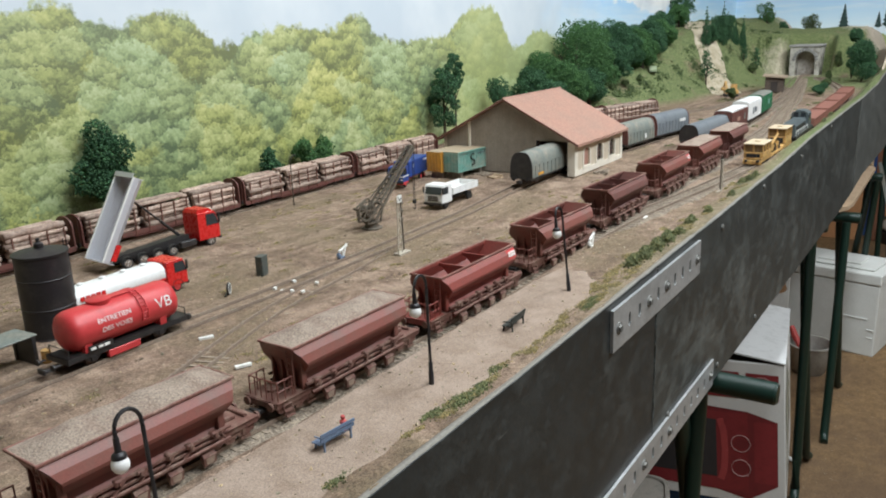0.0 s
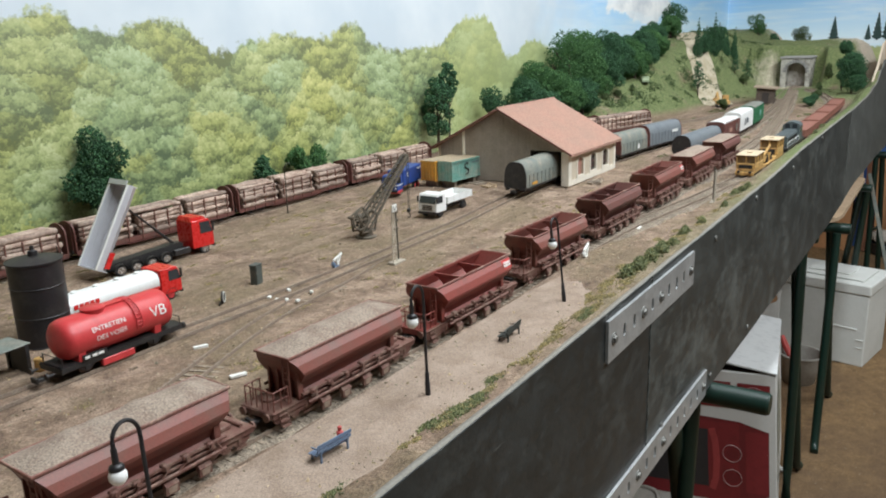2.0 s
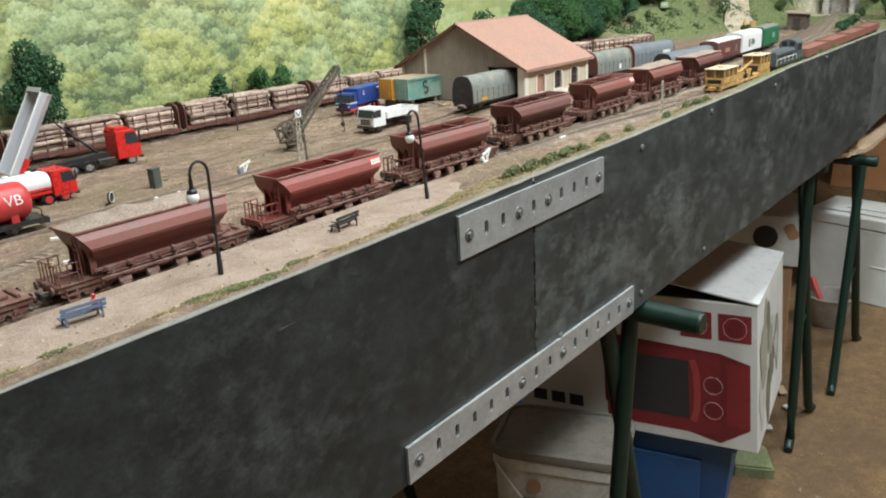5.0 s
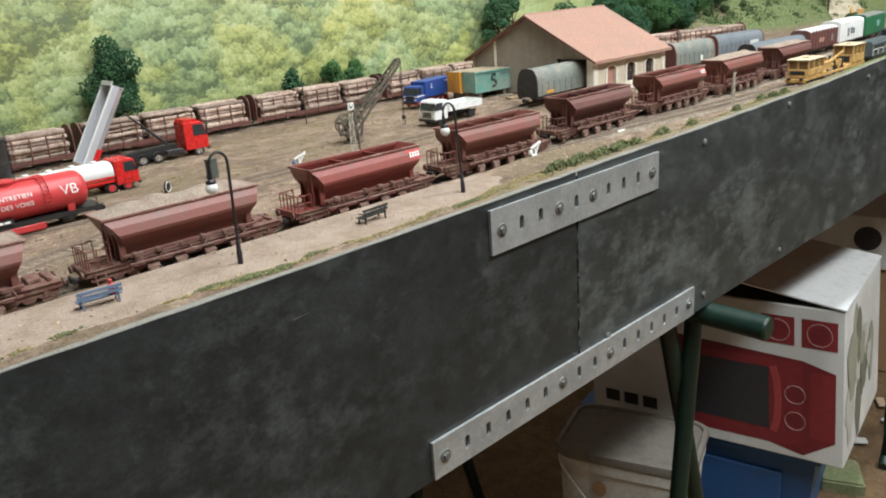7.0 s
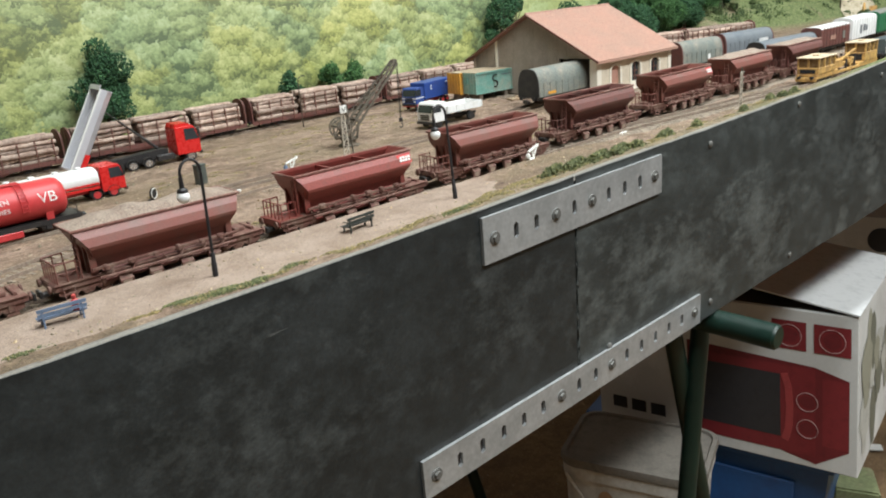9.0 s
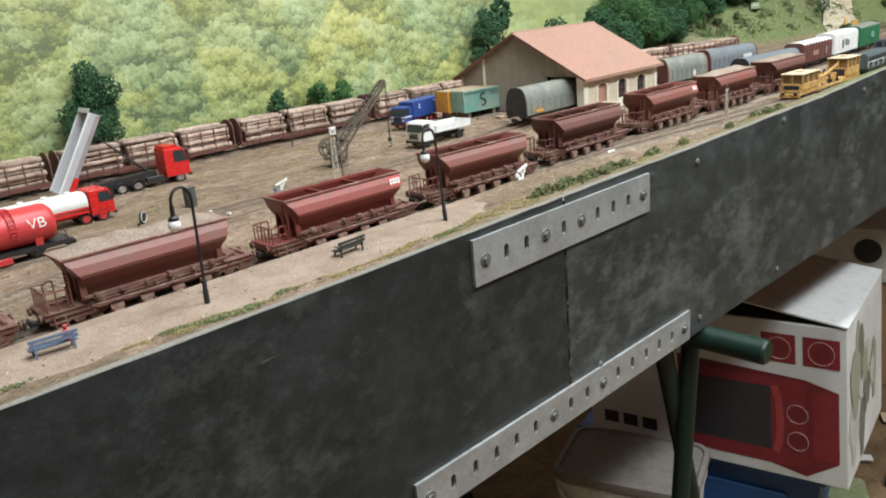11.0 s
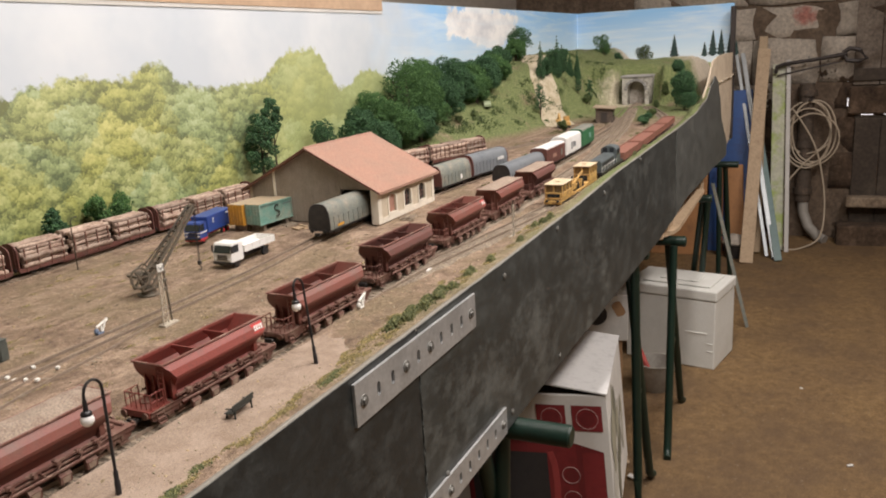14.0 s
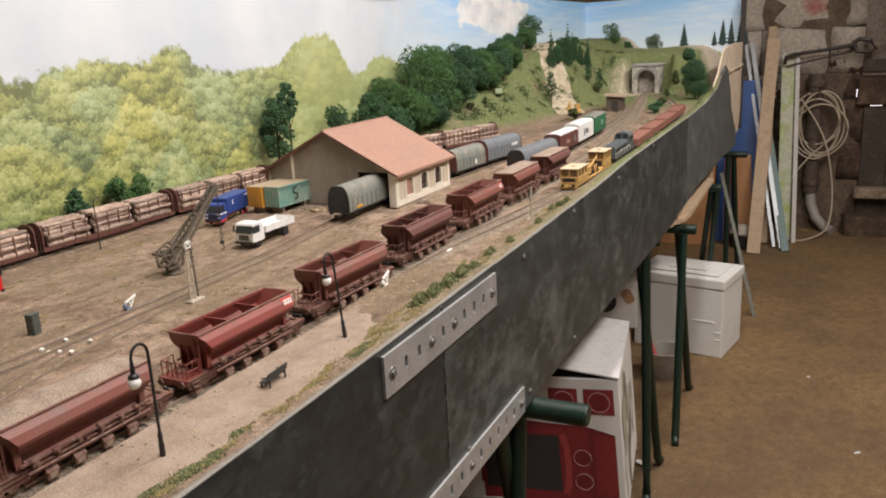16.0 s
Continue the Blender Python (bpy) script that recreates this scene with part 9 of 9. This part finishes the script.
    for k in range(16):
        u, v = rr.uniform(0.04, 0.24), rr.uniform(0.03, 0.21)
        a, b_ = rr.uniform(0.015, 0.05), rr.uniform(0.02, 0.06)
        bm = B()
        bm.faces.new([bm.verts.new((u + a * math.cos(q) * (1 + 0.3 * math.sin(3 * q)), -0.0006 - 0.00006 * k, min(0.255, max(0.008, v + b_ * math.sin(q))))) for q in [2 * math.pi * i / 12 for i in range(12)]])
        part("side_print", bm, M_SIDEPRINT[k % 3], w)
    bm = B()
    box(bm, -0.0016, 0.02, W * 0.485, W * 0.50, H - 0.001, H + 0.0016)
    part("tape", bm, M_CARDBROWN, w)
    # the slumped carton leans along its front
    for ob in w.children:
        for v in ob.data.vertices:
            v.co.y -= 0.012 * (1 - v.co.z / H)


M_HANDLERED = mat("lighter_red_carton_print", (0.34, 0.05, 0.05), 0.5, 0, 0.06, 200)
M_SIDEPRINT = [mat("grey_olive_print", (0.30, 0.29, 0.22), 0.6, 0, 0.2, 60), mat("pale_grey_print", (0.48, 0.47, 0.42), 0.6, 0, 0.2, 60), mat("dark_olive_print", (0.16, 0.16, 0.12), 0.6, 0, 0.2, 60)]
microwave_carton()


def crate():
    w = thing("crate", "blue plastic storage crate standing on the earth floor", "crate", pose(1.685, 0.035, FLOOR, 0, 0, 12))
    bm = B()
    ring_loft(bm, [[(0.012, 0.012, 0), (0.300, 0.012, 0), (0.300, 0.40, 0), (0.012, 0.40, 0)], [(0, 0, 0.175), (0.312, 0, 0.175), (0.312, 0.412, 0.175), (0, 0.412, 0.175)], [(0, 0, 0.186), (0.312, 0, 0.186), (0.312, 0.412, 0.186), (0, 0.412, 0.186)]])
    part("tub", bm, M_BIN, w)
    bm = B()
    box(bm, -0.010, 0.322, -0.010, 0.422, 0.1865, 0.1990, 0.004, seg=2)
    part("lid", bm, M_BIN, w)
    for u in (0.03, 0.19):
        bm = B()
        box(bm, -0.006, 0.0, u + 0.02, u + 0.17, 0.02, 0.155, 0.002)
        part("rib", bm, M_BIN, w)


crate()


def white_tub():
    w = thing("tub", "scuffed white plastic tub with a dusty grey lid", "tub", pose(1.447, 0.238, FLOOR, 0, 0, 19))
    w.scale = (0.64, 0.76, 0.92)
    def rr_rect(a, b, r, z, n=5):
        out = []
        for cx, cy, st in ((a - r, b - r, 0), (-a + r, b - r, 90), (-a + r, -b + r, 180), (a - r, -b + r, 270)):
            for k in range(n + 1):
                q = math.radians(st + 90 * k / n)
                out.append((cx + r * math.cos(q), cy + r * math.sin(q), z))
        return out
    bm = B()
    ring_loft(bm, [rr_rect(0.098, 0.122, 0.035, 0.0), rr_rect(0.104, 0.128, 0.036, 0.02), rr_rect(0.113, 0.137, 0.038, 0.262), rr_rect(0.118, 0.142, 0.040, 0.264), rr_rect(0.118, 0.142, 0.040, 0.284), rr_rect(0.114, 0.138, 0.038, 0.286)])
    part("tub_body", bm, M_BUCKET, w, smooth=True)
    bm = B()
    ring_loft(bm, [rr_rect(0.121, 0.145, 0.042, 0.2865), rr_rect(0.123, 0.147, 0.043, 0.294), rr_rect(0.121, 0.145, 0.042, 0.302), rr_rect(0.112, 0.136, 0.038, 0.303), rr_rect(0.110, 0.134, 0.037, 0.2985)])
    part("lid", bm, M_LIDGREY, w, smooth=True)
    bm = B()
    sweep(bm, [(-0.126, -0.125 + 0.25 * k / 12, 0.275 - 0.10 * math.sin(math.pi * k / 12)) for k in range(13)], 0.0030, 8)
    part("bail", bm, M_BUCKET, w, smooth=True)
    bm = B()
    bm.faces.new([bm.verts.new((-0.1155 - 0.0012, 0.045 + 0.015 * math.cos(2 * math.pi * k / 18), 0.235 + 0.015 * math.sin(2 * math.pi * k / 18))) for k in range(18)])
    part("label_dot", bm, M_CARDBROWN, w)
    for k in range(2):
        bm = B()
        box(bm, -0.1145, -0.1135, 0.020, 0.075, 0.205 - 0.012 * k, 0.209 - 0.012 * k)
        part("label_text", bm, M_LIDGREY, w)


white_tub()


def foam_box():
    w = thing("foam_box", "white lidded polystyrene box standing on the earth floor", "box", pose(2.965, -0.040, FLOOR, 0, 0, -11))
    D, W = 0.215, 0.31
    bm = B()
    vs = box(bm, 0.004, D - 0.004, 0.004, W - 0.004, 0.0, 0.232, 0.004, seg=2)
    part("body", bm, M_FOAM, w)
    bm = B()
    box(bm, 0.0, D, 0.0, W, 0.2335, 0.268, 0.005, seg=2)
    lid = part("lid", bm, M_FOAM, w)
    bm = B()
    box(bm, 0.03, D - 0.03, 0.03, W - 0.03, 0.2685, 0.2755, 0.004, seg=2)
    part("lid_rim", bm, M_FOAM, lid)
    bm = B()
    box(bm, 0.06, D - 0.06, 0.08, W - 0.10, 0.2755, 0.281, 0.003, seg=2)
    part("grip", bm, M_FOAM, lid)
    for (a, b_, z0, z1) in ((0.03, 0.10, 0.118, 0.124), (0.01, 0.03, 0.085, 0.090), (0.01, 0.028, 0.06, 0.064)):
        bm = B()
        box(bm, 0.0015, 0.005, a, b_, z0, z1, 0.0012)
        part("moulding", bm, M_FOAM, w)


foam_box()


def second_carton():
    w = thing("carton", "white carton with dark round print under the layout", "carton", pose(2.46, 0.135, FLOOR, 0, 0, 14))
    bm = B()
    box(bm, 0, 0.25, 0, 0.30, 0.270, 0.400, 0.002)
    part("box", bm, M_CARD, w)
    d = thing("carton", "plain brown carton under the white one", "carton", pose(2.46, 0.135, FLOOR, 0, 0, 14))
    bm = B()
    box(bm, 0.01, 0.24, 0.015, 0.29, 0, 0.2695, 0.002)
    part("box", bm, M_CARDBROWN, d)
    bm = B()
    bm.faces.new([bm.verts.new((-0.001, 0.085 + 0.030 * math.cos(2 * math.pi * k / 20), 0.345 + 0.030 * math.sin(2 * math.pi * k / 20))) for k in range(20)])
    part("disc_print", bm, M_PRINTBLACK, w)
    bm = B()
    bm.faces.new([bm.verts.new((-0.001, 0.025 + 0.016 * math.cos(q) * (1 + 0.4 * math.sin(2 * q)), 0.362 + 0.022 * math.sin(q))) for q in [2 * math.pi * k / 14 for k in range(14)]])
    part("food_print", bm, M_CARDBROWN, w)


second_carton()

M_PAIL = mat("dull_grey_plastic_pail", (0.36, 0.345, 0.31), 0.45, 0, 0.1, 120, (0.27, 0.255, 0.225), 25, (0.45, 0.65))


def small_tub():
    w = thing("bucket", "small pale plastic bucket with a red-handled tool in it", "bucket", pose(2.78, 0.118, FLOOR))
    bm = B()
    lathe(bm, [(0.045, 0), (0.047, 0.002), (0.062, 0.085), (0.066, 0.087), (0.066, 0.092), (0.060, 0.092), (0.056, 0.075), (0.043, 0.006), (0.002, 0.006)], 24)
    part("pail", bm, M_PAIL, w, smooth=True)
    bm = B()
    sweep(bm, [(-0.02, 0.0, 0.012), (0.0, 0.02, 0.06), (0.02, 0.05, 0.105), (0.028, 0.06, 0.125)], [0.006, 0.007, 0.010, 0.007], 8)
    part("tool", bm, M_FIGRED, w, "red tool handle", smooth=True)


small_tub()


def slab(x, y, yaw, label, sx=0.085, sy=0.07):
    bm = B()
    vs = [bm.verts.new((sx * a, sy * b, 0.0)) for a, b in ((-0.5, -0.45), (0.45, -0.5), (0.5, 0.4), (-0.4, 0.5))]
    up = [bm.verts.new((v.co.x * 0.96, v.co.y * 0.96, 0.030)) for v in vs]
    bm.faces.new(vs[::-1])
    bm.faces.new(up)
    for k in range(4):
        bm.faces.new((vs[k], vs[(k + 1) % 4], up[(k + 1) % 4], up[k]))
    bmesh.ops.bevel(bm, geom=list(bm.edges), offset=0.004, segments=2, affect="EDGES")
    ob = part("stone_slab", bm, M_TILE)
    ob.matrix_basis = pose(x, y, FLOOR - 0.002, 0, 0, yaw)
    return tagged(ob, label, "stone")


slab(1.935, 0.072, 30, "mossy stone slab on the floor beside a trestle leg", 0.10, 0.085)


def litter():
    rr = random.Random(12)
    for (x, y, l, m) in ((2.10, 0.10, 0.05, M_CARD), (2.22, 0.07, 0.030, M_CARD), (2.45, -0.42, 0.016, M_CARD), (1.98, 0.17, 0.06, M_PINEGREY), (2.3, 0.11, 0.04, M_PINEGREY), (3.1, -0.55, 0.012, M_CARD), (2.9, -0.30, 0.010, M_MARK)):
        bm = B()
        vs = box(bm, -l / 2, l / 2, -l * 0.22, l * 0.22, 0, 0.004, 0.001)
        ob = part("scrap", bm, m)
        ob.matrix_basis = pose(x, y, FLOOR + 0.0015, rr.uniform(-4, 4), rr.uniform(-4, 4), rr.uniform(0, 180))
        tagged(ob, "small pale scrap lying on the earth floor", "scrap", "floor scraps")


litter()


# ---- things at the far wall ----
def leaning(name, label, category, foot, head, width, thick, material, parts=(), turn=0.0):
    """A board or bar leaning on the wall: from the middle of its foot to the middle of its head."""
    a, b = Vector(foot), Vector(head)
    d = b - a
    bm = B()
    box(bm, -thick / 2, thick / 2, -width / 2, width / 2, 0.0, d.length, min(thick, width) * 0.08)
    ob = part(name, bm, material)
    z = d.normalized()
    yv = Vector((0, 1, 0))
    yv = (yv - z * yv.dot(z)).normalized()
    xv = yv.cross(z)
    m = Matrix((xv, yv, z)).transposed().to_4x4()
    ob.matrix_basis = Matrix.Translation(a) @ m @ Matrix.Rotation(radians(turn), 4, "Z")
    return tagged(ob, label, category)


M_RUSTBOARD = mat("dull_red_brown_board", (0.20, 0.085, 0.045), 0.8, 0, 0.15, 120, (0.13, 0.06, 0.035), 15)
leaning("plank", "raw pine plank leaning on the stone wall", "plank", (4.33, -0.030, FLOOR), (4.80, -0.046, 0.80), 0.060, 0.020, M_PINE, turn=8)
leaning("plank", "aged narrow batten leaning on the stone wall", "plank", (4.55, -0.06, FLOOR), (4.90, -0.035, 0.86), 0.040, 0.025, M_PINEGREY)
leaning("metal_profile", "long dull aluminium profile leaning on the wall", "metal bar", (4.45, -0.150, FLOOR), (4.88, 0.060, 0.78), 0.022, 0.030, M_ALU)
leaning("metal_profile", "second aluminium profile leaning on the wall", "metal bar", (4.48, -0.115, FLOOR), (4.89, 0.095, 0.80), 0.016, 0.020, M_ALU)
leaning("metal_bar", "grey-green painted bar leaning on the wall", "metal bar", (4.40, -0.170, FLOOR), (4.87, -0.020, 0.45), 0.034, 0.020, M_TEALBAR)
leaning("foam_board", "lime green and white insulation board leaning on the wall", "board", (4.62, -0.150, FLOOR), (4.91, -0.115, 0.72), 0.062, 0.018, M_LIME)
leaning("foam_board", "narrow white edge board leaning on the wall", "board", (4.58, -0.198, FLOOR), (4.905, -0.158, 0.74), 0.020, 0.022, M_CARD)
leaning("blue_board", "blue plastic board leaning behind the layout end", "board", (4.55, 0.070, FLOOR), (4.80, 0.10, 0.60), 0.20, 0.02, M_BLUEBOARD)
leaning("plywood_sheet", "orange-brown plywood sheet standing behind the layout end", "board", (4.44, 0.335, FLOOR), (4.56, 0.335, 0.40), 0.32, 0.012, M_PLYWOOD)
leaning("broom_handle", "thin pale stick leaning under the layout", "stick", (3.42, -0.105, FLOOR), (3.54, 0.045, 0.34), 0.012, 0.012, M_TARP)
leaning("plank", "narrow orange-brown board leaning beside the blue board", "plank", (4.50, 0.032, FLOOR), (4.60, 0.058, 0.25), 0.080, 0.016, M_PLYWOOD)
leaning("plank", "thin dull red strip leaning near the wall", "plank", (4.46, 0.104, FLOOR), (4.55, 0.122, 0.27), 0.030, 0.016, M_RUSTBOARD)


def dark_tub(x, y):
    w = thing("tub", "low dark plastic tub with a pale cloth on it", "tub", pose(x, y, FLOOR))
    bm = B()
    lathe(bm, [(0.042, 0), (0.046, 0.002), (0.054, 0.052), (0.057, 0.054), (0.057, 0.058), (0.050, 0.058), (0.042, 0.010), (0.002, 0.010)], 24)
    part("shell", bm, M_BLACK, w, smooth=True)


dark_tub(4.44, 0.030)


def rag(x, y):
    bm = B()
    g = bmesh.ops.create_icosphere(bm, subdivisions=3, radius=1.0)
    for v in bm.verts:
        n_ = noise.noise(v.co * 2.1)
        v.co = Vector((v.co.x * 0.045, v.co.y * 0.055, v.co.z * 0.032)) * (1 + 0.35 * n_)
    ob = part("rag", bm, M_LIDPALE, smooth="all")
    ob.matrix_basis = pose(x, y, FLOOR + 0.082)
    return tagged(ob, "crumpled pale cloth lying on a dark tub", "cloth")


M_LIDPALE = mat("pale_dusty_cloth", (0.46, 0.41, 0.35), 0.9, 0, 0.12, 80)
rag(4.44, 0.030)


def bow_saw():
    w = thing("bow_saw", "dark bow saw with a grip hanging on the stone wall", "saw", pose(0, 0, 0))
    x = 4.865
    bm = B()
    sweep(bm, [(x, -0.10, 0.675), (x, -0.105, 0.71), (x, -0.14, 0.722), (x, -0.25, 0.735), (x, -0.37, 0.752), (x, -0.42, 0.760)], [0.008, 0.010, 0.010, 0.009, 0.010, 0.012], 8)
    part("bow", bm, M_SAWIRON, w, smooth=True)
    bm = B()
    prism(bm, [(-0.105, 0.660), (-0.40, 0.722), (-0.40, 0.730), (-0.105, 0.669)], "x", x - 0.001, x + 0.001)
    part("blade", bm, M_SAWIRON, w)
    bm = B()
    ring = [(-0.40, 0.765), (-0.43, 0.785), (-0.475, 0.775), (-0.505, 0.735), (-0.47, 0.722), (-0.42, 0.728)]
    sweep(bm, [(x, u, v) for u, v in ring + ring[:1]], 0.011, 8)
    part("grip", bm, M_SAWIRON, w, smooth=True)
    bm = B()
    cyl(bm, (4.86, -0.25, 0.748), (4.955, -0.25, 0.752), 0.004, seg=6)
    part("nail", bm, M_BOLT, w)


bow_saw()


def cable_coil():
    w = thing("cable_coil", "beige electric cable hung in loose loops on the wall", "cable", pose(0, 0, 0))
    rr = random.Random(6)
    for k in range(5):
        bm = B()
        cy, cz = -0.272 + rr.uniform(-0.02, 0.02), 0.400 + rr.uniform(-0.03, 0.01) - 0.012 * k
        ry, rz = rr.uniform(0.085, 0.128), rr.uniform(0.12, 0.165)
        pts = [(4.87 - 0.006 * k + 0.006 * math.sin(3 * q + k), cy + ry * math.sin(q) * (1 + 0.05 * math.sin(2 * q + k)), cz + rz * math.cos(q)) for q in [2 * math.pi * i / 30 for i in range(31)]]
        sweep(bm, pts, 0.0042, 6)
        part("loop", bm, M_CABLE, w, smooth=True)
    bm = B()
    pts = [(4.84, -0.19, 0.50), (4.83, -0.28, 0.36), (4.82, -0.33, 0.22), (4.80, -0.36, 0.02), (4.74, -0.345, -0.13), (4.66, -0.27, -0.172), (4.62, -0.19, -0.165), (4.70, -0.145, -0.05), (4.80, -0.155, 0.08), (4.84, -0.25, 0.22), (4.85, -0.38, 0.34)]
    sm = []
    for i in range(len(pts) - 1):
        p0, p1, p2, p3 = (Vector(pts[max(i - 1, 0)]), Vector(pts[i]), Vector(pts[i + 1]), Vector(pts[min(i + 2, len(pts) - 1)]))
        for q in range(6):
            t = q / 6
            sm.append(0.5 * ((2 * p1) + (p2 - p0) * t + (2 * p0 - 5 * p1 + 4 * p2 - p3) * t * t + (3 * p1 - p0 - 3 * p2 + p3) * t ** 3))
    sweep(bm, sm, 0.0042, 6)
    part("loose_end", bm, M_CABLE, w, smooth=True)
    bm = B()
    cyl(bm, (4.80, -0.272, 0.545), (4.955, -0.272, 0.550), 0.007, seg=8)
    part("peg", bm, M_SAWIRON, w)


cable_coil()


def drain():
    w = thing("drain_pipe", "dark iron downpipe with a grey plastic elbow", "pipe", pose(0, 0, 0))
    bm = B()
    cyl(bm, (4.90, -0.255, 0.02), (4.90, -0.250, 0.62), 0.036, seg=16)
    for z in (0.06, 0.30, 0.56):
        cyl(bm, (4.90, -0.254, z), (4.90, -0.254, z + 0.03), 0.044, seg=16)
    part("upright_pipe", bm, M_PIPEDARK, w, smooth=True)
    bm = B()
    sweep(bm, [(4.90, -0.255, 0.05), (4.895, -0.262, -0.04), (4.87, -0.29, -0.11), (4.83, -0.34, -0.155), (4.81, -0.37, -0.165)], 0.026, 14)
    part("elbow", bm, M_PIPE, w, "grey plastic elbow", smooth=True)


M_PIPEDARK = mat("dark_rusty_pipe", (0.085, 0.065, 0.05), 0.7, 0, 0.25, 80, (0.14, 0.10, 0.075), 20)
drain()


def old_door():
    """Dark recessed plank door at the side of the wall, daylight showing at its edges."""
    w = thing("door_1", "dark old plank door in the stone wall with daylight at its edges", "door", pose(0, 0, 0), kind="structure")
    bm = B()
    box(bm, 4.925, 4.9490, -1.30, -0.475, -0.10, 0.455)
    part("leaf", bm, M_INNERWOOD, w)
    for k in range(7):
        bm = B()
        box(bm, 4.915, 4.9245, -1.29 + 0.117 * k, -1.29 + 0.117 * k + 0.112, -0.09, 0.44, 0.002)
        part("plank", bm, M_INNERWOOD, w)
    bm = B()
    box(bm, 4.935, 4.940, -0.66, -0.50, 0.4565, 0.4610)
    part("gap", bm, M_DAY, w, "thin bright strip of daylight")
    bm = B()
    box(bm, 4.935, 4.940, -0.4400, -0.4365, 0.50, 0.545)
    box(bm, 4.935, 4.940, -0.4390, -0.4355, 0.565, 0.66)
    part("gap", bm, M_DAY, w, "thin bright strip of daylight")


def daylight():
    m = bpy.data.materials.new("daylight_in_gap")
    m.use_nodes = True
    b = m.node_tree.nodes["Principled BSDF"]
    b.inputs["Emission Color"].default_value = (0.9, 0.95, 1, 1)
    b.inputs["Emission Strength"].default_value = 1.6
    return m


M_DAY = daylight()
M_INNERWOOD = mat("dark_door_wood", (0.06, 0.046, 0.036), 0.9, 0, 0.25, 60, (0.10, 0.08, 0.06), 9)
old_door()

M_SILL = mat("pale_worn_sill_stone", (0.30, 0.235, 0.17), 0.9, 0, 0.25, 60, (0.16, 0.115, 0.08), 14, (0.4, 0.62), 0.006)


def stones():
    """Uneven courses of rubble stone, each block a piece of the wall."""
    rr = random.Random(31)
    z = -0.16
    while z < 1.35:
        h = rr.uniform(0.09, 0.23)
        y = 0.62
        while y > -1.55:
            l = rr.uniform(0.12, 0.44)
            y0, y1 = y - l + 0.007, y
            y -= l
            if y1 < -0.455 and y0 > -1.40 and z + h > -0.1:
                continue
            if z < 0.56 and y0 < -0.19 and y1 > -0.34:
                # the pipe stands in a dark chase between the stones
                if y1 > -0.12:
                    y0 = -0.165
                elif y0 < -0.40:
                    y1 = -0.355
                else:
                    continue
            bm = B()
            vs = box(bm, 0, 0.05, y0, y1, z + 0.0035, z + h - 0.0035)
            bmesh.ops.subdivide_edges(bm, edges=list(bm.edges), cuts=3, use_grid_fill=True)
            sd = rr.uniform(0, 50)
            l = y1 - y0
            cy, cz = (y0 + y1) / 2, z + h / 2
            for v in bm.verts:
                if v.co.x < 0.03:
                    e = max(abs(v.co.y - cy) / (l / 2), abs(v.co.z - cz) / (h / 2))
                    v.co.x += 0.010 * e ** 6 + 0.016 * noise.noise((v.co.y * 17, v.co.z * 17, sd))
                v.co.y += 0.026 * noise.noise((v.co.z * 9, sd, v.co.y * 5))
                v.co.z += 0.022 * noise.noise((v.co.y * 9, v.co.x, sd))
            me_ob = part("stone", bm, M_STONE, wall_east, smooth="all")
            me_ob.matrix_basis = Matrix.Translation((4.925 + rr.uniform(-0.008, 0.012), 0, 0))
        z += h


stones()
bm_ = B()
box(bm_, 4.80, 4.939, -1.5, -0.42, -0.20, -0.085, 0.012, seg=2)
tagged(part("door_step", bm_, M_STONE), "worn stone step along the foot of the wall", "step", kind="structure")
bm_ = B()
box(bm_, 4.83, 4.897, -1.4, -0.455, 0.004, 0.058, 0.008, seg=2)
tagged(part("door_sill", bm_, M_SILL), "pale worn stone sill below the old door", "sill", kind="structure")
bm_ = B()
box(bm_, 4.90, 4.9390, -1.4, -0.44, 0.462, 0.60, 0.008)
tagged(part("door_lintel", bm_, M_STONE), "rough stone lintel above the old door", "lintel", kind="structure")


def boarded_hatch():
    """Weathered boards that close the opening above the lintel."""
    w = thing("hatch", "weathered grey-brown boarded hatch above the old door", "hatch", pose(0, 0, 0), kind="structure")
    rr = random.Random(12)
    y = -0.455
    while y > -1.40:
        l = rr.uniform(0.09, 0.15)
        bm = B()
        box(bm, 4.918, 4.9390 - rr.uniform(0, 0.004), y - l + 0.004, y, 0.605, 1.34, 0.002)
        part("board", bm, M_HATCH, w)
        y -= l
    bm = B()
    box(bm, 4.905, 4.9170, -1.40, -0.455, 0.625, 0.685, 0.003)
    part("ledge", bm, M_INNERWOOD, w)


M_HATCH = mat("weathered_grey_boards", (0.20, 0.165, 0.135), 0.9, 0, 0.3, 90, (0.11, 0.085, 0.065), 9, (0.4, 0.62), 0.004, 0.25)
boarded_hatch()
